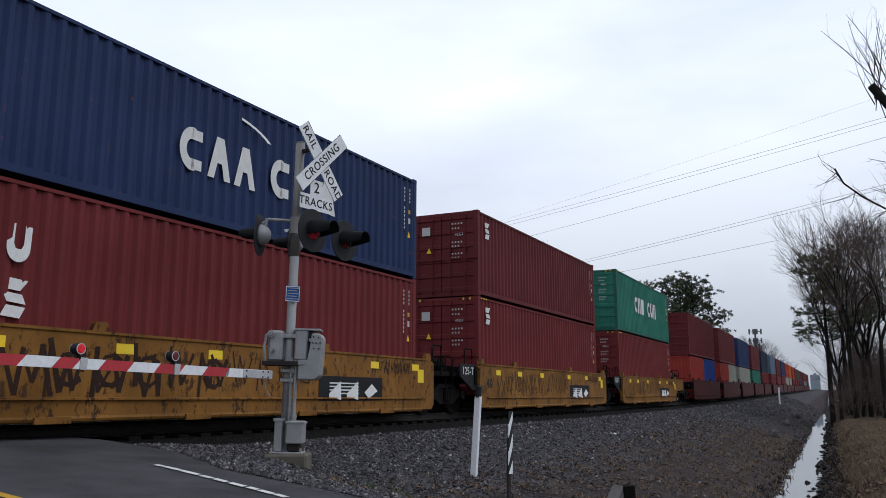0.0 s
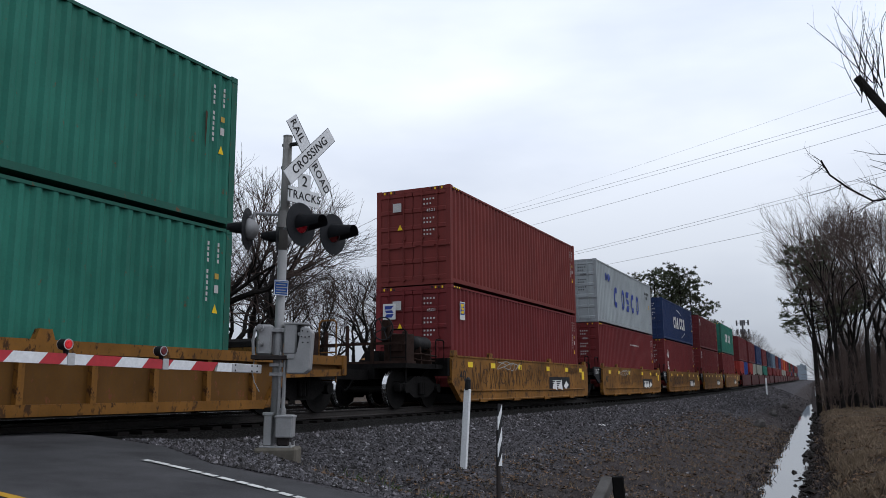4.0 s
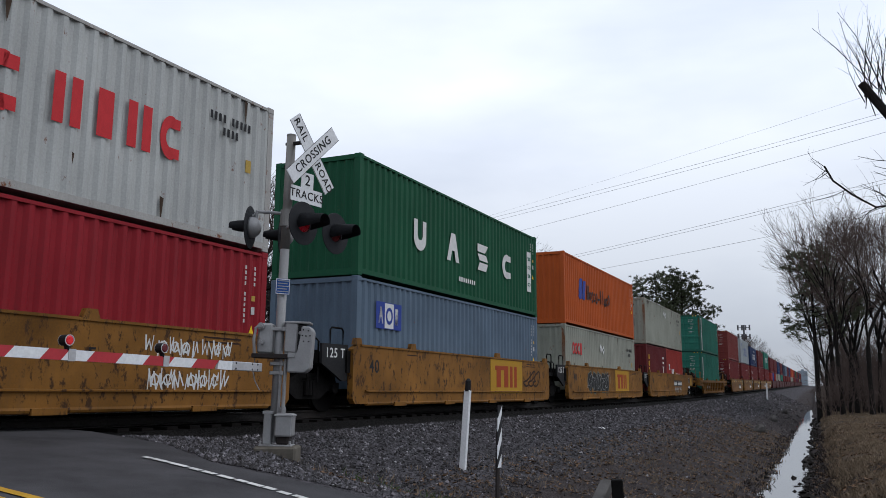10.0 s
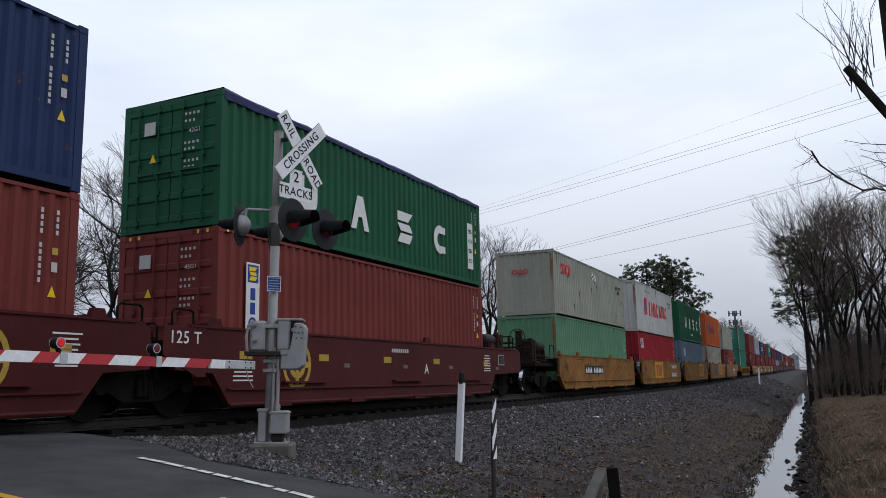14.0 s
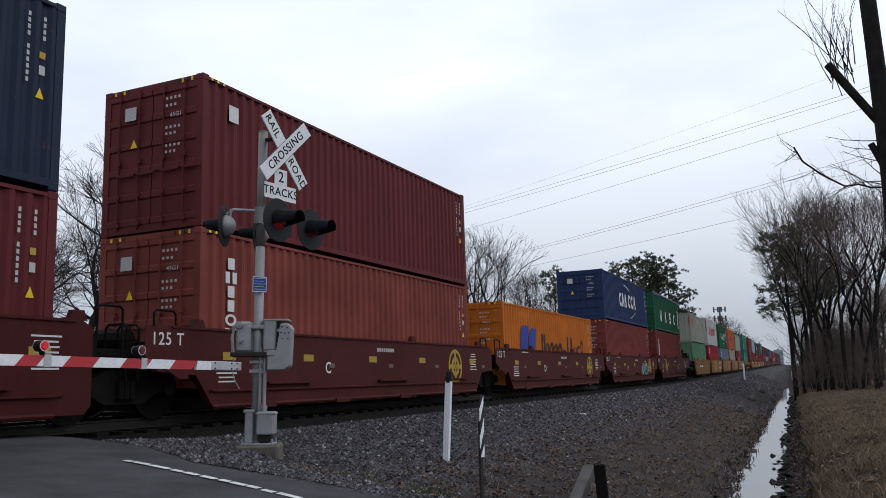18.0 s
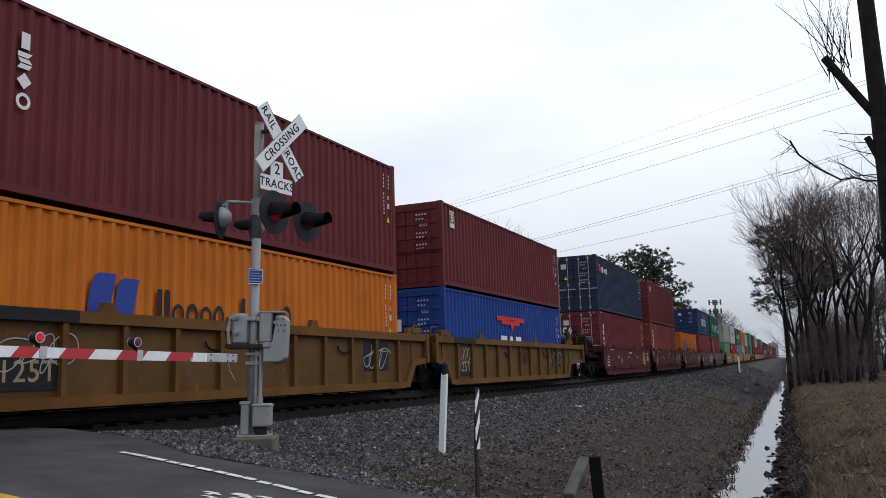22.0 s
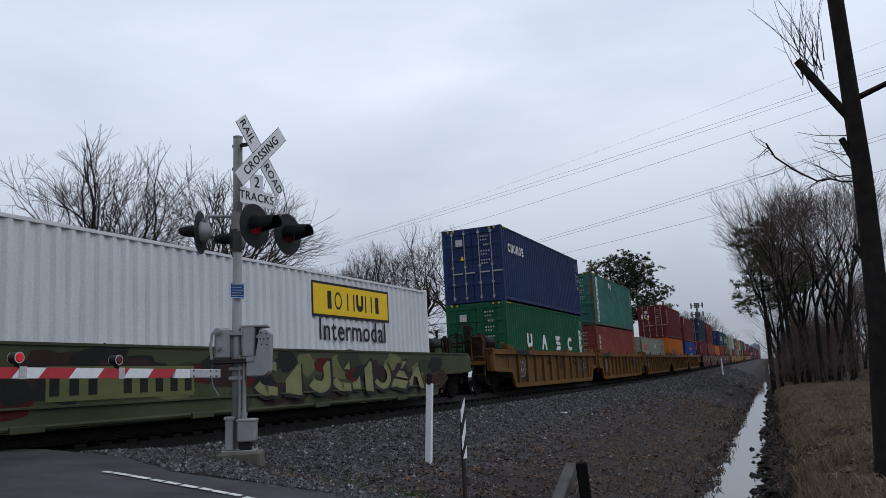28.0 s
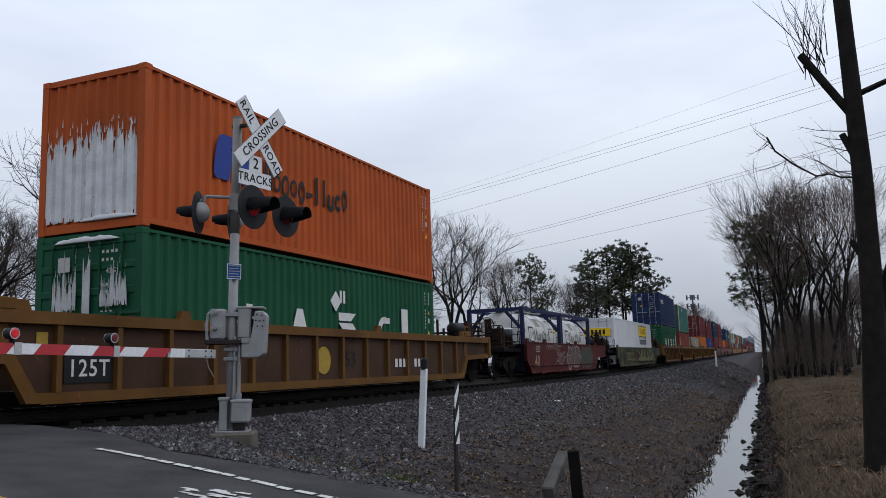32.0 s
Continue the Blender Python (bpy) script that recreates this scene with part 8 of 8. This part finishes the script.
def pine(seed, high):
    """Trunk, limbs and many small needle clumps in uneven layers."""
    rnd = random.Random(seed)
    bm = bmesh.new()
    tube(bm, (0, 0, -0.3), (0, 0, high * 0.95), high * 0.014, high * 0.003, n=7)
    limbs = []
    for i in range(34):
        f = 0.45 + 0.52 * rnd.random()
        a = rnd.uniform(0, 6.283)
        ln = high * (0.06 + 0.3 * (1 - f) ** 0.6) * rnd.uniform(0.6, 1.15)
        p = Vector((0, 0, high * f))
        q = p + Vector((math.cos(a) * ln, math.sin(a) * ln, ln * rnd.uniform(0.05, 0.45)))
        tube(bm, p, q, 0.05, 0.02, n=4, caps=False)
        limbs.append((p, q))
    trunk = mesh_of(bm, "trunk")
    V, F = [], []
    for p, q in limbs:
        for j in range(11):
            c = p.lerp(q, rnd.uniform(0.5, 1.05)) + Vector((rnd.gauss(0, 0.5), rnd.gauss(0, 0.5), rnd.gauss(0.15, 0.28)))
            for k in range(30):
                d = Vector((rnd.gauss(0, 1), rnd.gauss(0, 1), rnd.gauss(0.2, 0.8))).normalized()
                s = d.orthogonal().normalized() * 0.035
                ln = rnd.uniform(0.18, 0.42)
                b = len(V)
                V += [(c - s)[:], (c + s)[:], (c + d * ln + s * 0.4)[:], (c + d * ln - s * 0.4)[:]]
                F.append((b, b + 1, b + 2, b + 3))
    me = bpy.data.meshes.new("crown")
    me.from_pydata(V, [], F)
    return trunk, me


PINES = [pine(5, 18.0), pine(8, 18.0)]
for i, (x, y, h) in enumerate(((-31.6, 100, 14.5), (-28.5, 122, 17.6), (-26.8, 123, 18), (-25, 124, 17.2), (-23.3, 124, 17.6), (-30.2, 126, 16.5), (-25.8, 130, 17.5), (-22.4, 127, 16))):
    t = thing_at("pine_tree", "tall dark green pine behind the track", "tree", pose(x, y, ground_z(x, y), 0, 0, 70 * i), "pines behind the track")
    k = h / 18.0
    a, b = PINES[i % 2]
    for nm, me, m in (("trunk", a, M_BARK), ("crown", b, M_NEEDLE)):
        o = part(nm, me, m, t)
        o.matrix_basis = Matrix.Diagonal((k, k, k, 1))

# the stand of trees beyond the ditch
STAND = [broad_tree(311 + i, 13.0, 0.36, 7, 0.33, 0.05, 0.16, 0.009, 0.95) for i in range(4)]
for i, (x, y, h) in enumerate(((-2.5, 66, 9.5), (-2.0, 72, 12.5), (-1.6, 65, 13.2), (-0.7, 69, 13.6), (0.3, 64, 13.4), (1.2, 67, 13.8), (-0.2, 74, 13.6), (2.1, 65, 13.0), (1.8, 74, 13.3), (-2.7, 78, 11), (0.8, 70, 13.5), (-1.2, 72, 13.2), (2.5, 71, 12.6), (-2.4, 86, 11))):
    bare_tree(x, y, h * 1.15, STAND[(i + 1) % 4], M_TWIG3, "slender bare tree in a dense stand beyond the ditch", (-3, 2, 4, -2)[i % 4])
for i in range(24):
    x, y = rnd.uniform(-1.5, 26), rnd.uniform(100, 150)
    x -= 0.8 if x < 6 else 0
    bare_tree(x, y, rnd.uniform(9, 13), LIGHT[i % 3], M_TWIG3, "bare tree at the back of the stand")
for i in range(110):
    x, y = rnd.uniform(-2.9, 2.6), rnd.uniform(63, 90)
    b = thing_at("shrub", "leafless brown brush in the stand of trees", "shrub", pose(x, y, ground_z(x, y) - 0.2, 0, 0, rnd.uniform(0, 360)), "brush under the trees")
    c = part("crown", SHRUB[i % 2], M_TWIG3, b)
    k = rnd.uniform(0.25, 0.7) if y < 76 else rnd.uniform(0.6, 1.2)
    c.matrix_basis = Matrix.Diagonal((k * 1.1, k * 1.1, k, 1))
for i, (x, y, h) in enumerate(((-3.3, 70, 13.0), (-2.3, 73, 13.4), (9.5, 120, 11), (12, 118, 12), (14.5, 122, 11), (17, 118, 12), (20, 122, 11), (23, 118, 12), (12, 95, 9), (15, 105, 9), (19, 100, 8))):
    t = thing_at("pine_tree", "dark evergreen among the bare trees", "tree", pose(x, y, ground_z(x, y), 0, 0, 50 * i), "evergreens beyond the ditch")
    k = h / 18.0
    a, b = PINES[i % 2]
    for nm, me, m in (("trunk", a, M_BARK), ("crown", b, M_NEEDLE)):
        o = part(nm, me, m, t)
        o.matrix_basis = Matrix.Diagonal((k * 1.2, k * 1.2, k, 1)) if x < 5 else Matrix.Translation((0, 0, -0.38 * h)) @ Matrix.Diagonal((k * 2.0, k * 2.0, k * 1.45, 1))


def near_tree():
    """The big bare tree on the far bank with sawn limbs and thin shoots."""
    rr = random.Random(21)
    base = Vector((0.72, 13.0, -1.15))
    t = thing_at("tree", "tall bare tree with dark trunk, sawn-off limb and thin shoots", "tree", Matrix.Translation(base))
    bm = bmesh.new()
    pts = [(-0.02, 0, -0.3, 0.27), (0.02, 0, 0.2, 0.2), (0.06, 0, 1.1, 0.168), (0.12, 0, 2.1, 0.155), (0.15, 0, 3.2, 0.145), (0.165, 0, 4.2, 0.135), (0.15, 0, 5.2, 0.122), (0.14, 0, 6.2, 0.112), (0.12, 0, 7.4, 0.11), (0.0, 0, 9.2, 0.08), (-0.05, 0, 12, 0.03)]
    n = 14
    prev = None
    for x, y, z, r in pts:
        ring = [bm.verts.new((x + r * (1 + 0.12 * noise.noise(Vector((k * 1.7, z * 1.3, 2)))) * math.cos(2 * math.pi * k / n), y + r * math.sin(2 * math.pi * k / n), z)) for k in range(n)]
        if prev:
            for k in range(n):
                bm.faces.new((prev[k], prev[(k + 1) % n], ring[(k + 1) % n], ring[k]))
        prev = ring
    part("trunk", bm, M_BARK, t, "dark furrowed trunk", True)
    bm = bmesh.new()
    sweep(bm, [(0.12, 0, 5.0), (-0.13, 0, 5.42), (-0.33, 0, 5.76), (-0.48, 0, 6.02)], 0.06, 10)
    part("sawn_limb", bm, M_BARK, t, "sawn-off limb")
    bm = bmesh.new()
    sweep(bm, [(0.12, 0.05, 1.9), (0.5, 0.1, 3.0), (0.8, 0.1, 4.4), (1.2, 0.1, 8.5)], 0.1, 10)
    part("second_stem", bm, M_BARK, t)
    for a_, b_ in (((0.08, 0, 4.45), (-0.04, 0, 4.75)), ((0.1, 0, 2.9), (-0.06, 0, 3.2))):
        bm = bmesh.new()
        tube(bm, a_, b_, 0.055, 0.045, n=8)
        part("limb_stub", bm, M_BARK, t)
    V, F = [], []
    for i in range(18):
        p = Vector((-0.1 - 0.38 * rr.random(), 0, 5.5 + 0.5 * rr.random()))
        grow(rr, V, F, p, Vector((rr.gauss(-0.1, 0.22), rr.gauss(0, 0.2), 1)), rr.uniform(0.6, 1.5), 0.0085, 1, 0.5, 3, 0.05, (3, 3, 2))
    # a low drooping branch with upturned side shoots
    spine = [Vector((0.1, 0, 4.1)), Vector((-0.1, 0, 4.12)), Vector((-0.25, 0.02, 4.19)), Vector((-0.43, 0, 4.18)), Vector((-0.71, 0.02, 4.39)), Vector((-0.95, 0, 4.62)), Vector((-1.05, 0, 4.85))]
    low = bmesh.new()
    sweep(low, spine, 0.014, 5)
    part("low_branch", low, M_BARK, t)
    for i in range(20):
        f = rr.uniform(0.3, 5.99)
        j = int(f)
        p = spine[j].lerp(spine[j + 1], f - j)
        grow(rr, V, F, p, Vector((rr.gauss(-0.6, 0.3), rr.gauss(0, 0.3), rr.choice((1, 1, -0.7)) * rr.uniform(0.3, 0.8))), rr.uniform(0.2, 0.5), 0.006, 1, 0.8, 3, 0.05, (3, 3, 2))
    for i in range(7):
        p = Vector((0.1, 0, rr.uniform(3.9, 5.0)))
        grow(rr, V, F, p, Vector((rr.uniform(-1, -0.4), rr.gauss(0, 0.3), rr.uniform(0.1, 0.8))), rr.uniform(0.5, 1.0), 0.008, 1, 0.7, 3, 0.06, (4, 3, 2))
    for i in range(6):
        p = Vector((0.05, 0, rr.uniform(6.8, 9)))
        grow(rr, V, F, p, Vector((rr.choice((-0.35, 0.8, 1)), rr.gauss(0, 0.3), 1.1)), rr.uniform(0.9, 1.8), 0.03, 1, 0.6, 4, 0.06, (4, 5, 4, 3))
    grow(rr, V, F, Vector((0.2, 0, 5.3)), Vector((1, 0, 0.35)), 2.4, 0.045, 1, 0.6, 4, 0.05, (4, 5, 4, 3))
    me = bpy.data.meshes.new("crown")
    me.from_pydata(V, [], F)
    part("crown", me, M_BARK, t, "thin bare shoots and twigs")


near_tree()

# ---- power lines, mast and distance ----
wires = thing("power_line", "high-voltage cables crossing the grey sky between steel poles", "power line")


def spot(az, el, dist):
    a, e = radians(az), radians(el)
    return EYE + Vector((math.sin(a) * dist, math.cos(a) * dist, math.tan(e) * dist))


ends = []
for az0, el0, az1, el1 in ((-24.3, 11.58, 0.28, 16.65), (-23.55, 10.39, 0.16, 15.43), (-24.3, 11.35, 0.28, 16.4), (-20.85, 8.55, -2.18, 12.22), (-20.85, 8.4, -2.18, 12.0), (-20.1, 7.55, -1.64, 10.45), (-22.7, 12.2, 0.35, 17.9)):
    p, q = spot(az0, el0, 230), spot(az1, el1, 170)
    bm = bmesh.new()
    pts = []
    for i in range(25):
        f = -2.2 + 4.3 * i / 24
        pts.append(p.lerp(q, f) + Vector((0, 0, 1.2 * (f - 0.5) ** 2 - 0.3)))
    sweep(bm, pts, 0.03 if el0 < 11.9 else 0.016, 4)
    part("cable", bm, M_CABLE, wires)
    ends.append((pts[0], pts[-1]))
for k in (0, 1):
    mid = sum((e[k] for e in ends), Vector()) / len(ends)
    bm = bmesh.new()
    tube(bm, (mid.x, mid.y, -2), (mid.x, mid.y, max(e[k].z for e in ends) + 1), 0.5, 0.25, n=10)
    part("steel_pole", bm, M_CABLE, wires)
    for e in ends:
        bm = bmesh.new()
        tube(bm, (mid.x, mid.y, e[k].z), e[k], 0.12, 0.08, n=5)
        part("cross_arm", bm, M_CABLE, wires)

def build_house():
    """A small pale house among the trees beyond the tracks."""
    x, y = -57.5, 53.0
    ho = thing_at("house", "small white house with a pale metal roof among the trees", "house", pose(x, y, ground_z(x, y), 0, 0, 38))
    white, roof_m = mat("white_siding", (0.62, 0.63, 0.64), 0.7, 0, 0.12, 1.5), mat("pale_metal_roof", (0.52, 0.53, 0.55), 0.5, 0.2, 0.15, 1.2)
    bm = bmesh.new()
    prism(bm, [(-3.2, 0), (3.2, 0), (3.2, 3.9), (0, 5.3), (-3.2, 3.9)], "x", -4.5, 4.5)
    part("wall", bm, white, ho)
    for sg in (-1, 1):
        bm = bmesh.new()
        prism(bm, [(sg * 3.6, 3.75), (0, 5.33), (0, 5.47), (sg * 3.65, 3.88)], "x", -4.9, 4.9)
        part("roof", bm, roof_m, ho)
    for wx in (-2.6, 0.2, 2.8):
        bm = bmesh.new()
        box(bm, wx - 0.5, -3.26, 1.2, wx + 0.5, -3.18, 2.7)
        part("window", bm, M_FARBLDG, ho)


build_house()
pole = thing_at("utility_pole", "dark wooden utility pole beside the bare trees", "utility pole", pose(-31.0, 30.0, -1.4, 0, 0.6, 0))
bm = bmesh.new()
tube(bm, (0, 0, -0.5), (0, 0, 9.6), 0.17, 0.13, n=12)
part("shaft", bm, M_BARK, pole, "", True)
bm = bmesh.new()
box(bm, -0.2, -0.1, 9.0, 0.2, 0.1, 9.3)
part("bracket", bm, M_CASTING, pole)

mast = thing_at("radio_mast", "slender grey antenna mast above the far trees", "antenna mast", pose(-36.5, 303, -1.0))
bm = bmesh.new()
tube(bm, (0, 0, -1), (0, 0, 24.5), 0.45, 0.3, n=8)
part("pole", bm, M_CABLE, mast)
for z in (23.6, 20.5):
    for x in (-1.9, -0.6, 0.6, 1.9):
        bm = bmesh.new()
        box(bm, x - 0.25, -0.2, z - 0.9, x + 0.25, 0.2, z + 0.9)
        part("antenna", bm, M_CABLE, mast)
    bm = bmesh.new()
    box(bm, -1.9, -0.08, z - 0.1, 1.9, 0.08, z + 0.1)
    part("cross_bar", bm, M_CABLE, mast)
bm = bmesh.new()
box(bm, -4, -5, -2, 4, 5, 21)
box(bm, -1.2, -2, 21, 1.2, 2, 22.5)
tower = solo("office_tower", bm, M_FARBLDG, "hazy grey-blue building on the horizon", "building")
tower.location = (-52.5, 850, 0)


def far_woods():
    """Distant leafless woods closing the view all round."""
    rnd = random.Random(9)
    V, F = [], []
    for i in range(5200):
        a = rnd.uniform(0, 6.283)
        d = rnd.uniform(420, 620)
        x, y = math.sin(a) * d, math.cos(a) * d
        if abs(x - centre(y)) < 26 and y > 0:
            continue
        h = rnd.uniform(6, 14)
        for k in range(2):
            c = Vector((x + rnd.gauss(0, 1.5), y + rnd.gauss(0, 1.5), -1.5))
            tip = c + Vector((rnd.gauss(0, 2), rnd.gauss(0, 2), h))
            s = Vector((rnd.uniform(-1, 1), rnd.uniform(-1, 1), 0)).normalized() * rnd.uniform(0.5, 1.6)
            b = len(V)
            V += [(c - s * 0.3)[:], (c + s * 0.3)[:], (tip * 0.5 + c * 0.5 + s)[:], tip[:], (tip * 0.5 + c * 0.5 - s)[:]]
            F.append((b, b + 1, b + 2, b + 3, b + 4))
    me = bpy.data.meshes.new("far_woods")
    me.from_pydata(V, [], F)
    me.materials.append(M_TWIG)
    return tagged(new("far_woods", me), "distant bare woods on the horizon", "woods", kind="stuff")


far_woods()


def grass_blades(name, count, place, material, size, label):
    rnd = random.Random(count)
    V, F = [], []
    for i in range(count):
        got = place(rnd)
        if got is None:
            continue
        x, y = got
        z = ground_z(x, y) - 0.02
        for k in range(3):
            a = rnd.uniform(0, 6.283)
            h, w = size * rnd.uniform(0.5, 1.3), 0.005 + 0.00025 * y
            ox, oy = rnd.gauss(0, 0.05), rnd.gauss(0, 0.05)
            lx, ly = rnd.gauss(0, 0.45) * h, rnd.gauss(0, 0.45) * h
            b = len(V)
            ca, sa = math.cos(a) * w, math.sin(a) * w
            V += [(x + ox - ca, y + oy - sa, z), (x + ox + ca, y + oy + sa, z), (x + ox + lx * 0.5 + ca * 0.7, y + oy + ly * 0.5 + sa * 0.7, z + h * 0.6), (x + ox + lx, y + oy + ly, z + h * 0.9), (x + ox + lx * 0.5 - ca * 0.7, y + oy + ly * 0.5 - sa * 0.7, z + h * 0.6)]
            F.append((b, b + 1, b + 2, b + 3, b + 4))
    me = bpy.data.meshes.new(name)
    me.from_pydata(V, [], F)
    me.materials.append(material)
    return tagged(new(name, me), label, "grass", kind="stuff")


def place_field(rnd):
    y = 10 + 75 * rnd.random() ** 1.8
    x = ditch(y) + 0.95 + (4 + y * 0.12) * rnd.random() ** 1.2
    if noise.noise(Vector((x * 0.9, y * 0.45, 11))) + 0.6 * noise.noise(Vector((x * 2.5, y * 1.6, 3))) < rnd.uniform(-0.25, 0.25):
        return None
    return x, y


def place_weeds(rnd):
    c = rnd.choice(((-4.7, 9.2, 0.12), (-4.3, 9.6, 0.16), (-5.4, 10.4, 0.6)))
    return c[0] + rnd.gauss(0, c[2]), c[1] + rnd.gauss(0, c[2] * 0.6)


def place_bankgrass(rnd):
    y = 9 + 40 * rnd.random() ** 1.5
    a, b = centre(y) + 4.5, ditch(y) - 0.5
    return a + (b - a) * rnd.random() ** 0.7, y


grass_blades("dry_grass", 44000, place_field, M_DRYGRASS, 0.15, "pale dry winter grass on the far bank")
def place_edge(rnd):
    y = 9.5 + 50 * rnd.random() ** 1.6
    return ditch(y) + rnd.choice((rnd.gauss(0.75, 0.22), rnd.gauss(0.75, 0.22), rnd.gauss(-0.75, 0.25))), y


def leaf_litter():
    """Fallen leaves and chips scattered over the far bank and the ditch sides."""
    rnd = random.Random(12)
    V, F = [], []
    for i in range(23000):
        y = 8.5 + 38 * rnd.random() ** 1.7
        x = ditch(y) + (rnd.uniform(0.5, 6) if rnd.random() < 0.72 else rnd.uniform(-5.0, -0.5))
        z = ground_z(x, y) + 0.012
        a, r = rnd.uniform(0, 6.283), rnd.uniform(0.018, 0.045) * (1 + 0.02 * y)
        ca, sa = math.cos(a) * r, math.sin(a) * r
        t1, t2 = rnd.uniform(-0.5, 0.5) * r, rnd.uniform(0.0, 0.9) * r
        b = len(V)
        V += [(x - ca, y - sa, z), (x - sa * 0.6, y + ca * 0.6, z + t2), (x + ca, y + sa, z + abs(t1)), (x + sa * 0.6, y - ca * 0.6, z + t2)]
        F.append((b, b + 1, b + 2, b + 3))
    me = bpy.data.meshes.new("leaf_litter")
    me.from_pydata(V, [], F)
    me.materials.append(M_LEAF)
    return tagged(new("leaf_litter", me), "brown fallen leaves scattered on the banks", "leaves", kind="stuff")


leaf_litter()


def mud_clods():
    """Undercut lumps of black mud along both edges of the water."""
    rnd = random.Random(31)
    V, F, base = [], [], 0
    for i in range(900):
        y = 10 + 75 * rnd.random() ** 1.5
        shift = -0.1 * smooth_step(45, 25, y)
        right = rnd.random() < 0.72
        w = (rnd.gauss(0.48, 0.12) if right else rnd.gauss(-0.76, 0.1)) + shift * right
        x = ditch(y) + w
        r = rnd.uniform(0.03, 0.13) * (1.0 if right else 0.55)
        vs, fs = STONE_SHAPES[i % 8]
        V.append(vs * np.array([r, r * rnd.uniform(1.0, 2.2), r * 0.8]) + np.array([x, y, max(ground_z(x, y), -1.95) + r * 0.2]))
        F.append(fs + base)
        base += len(vs)
    me = bpy.data.meshes.new("mud_clods")
    me.from_pydata(np.concatenate(V).tolist(), [], np.concatenate(F).tolist())
    me.materials.append(M_MUD)
    return tagged(new("mud_clods", me), "black mud clods along the edge of the ditch", "mud", kind="stuff")


mud_clods()
grass_blades("ditch_brush", 1100, place_edge, M_TWIG, 0.16, "dark dead stalks along the edges of the ditch")
grass_blades("weeds", 260, place_weeds, M_WEED, 0.13, "small green weeds in the gravel")
grass_blades("bank_grass", 2200, place_bankgrass, M_DRYGRASS, 0.1, "sparse dry grass on the gravel bank")

motions()
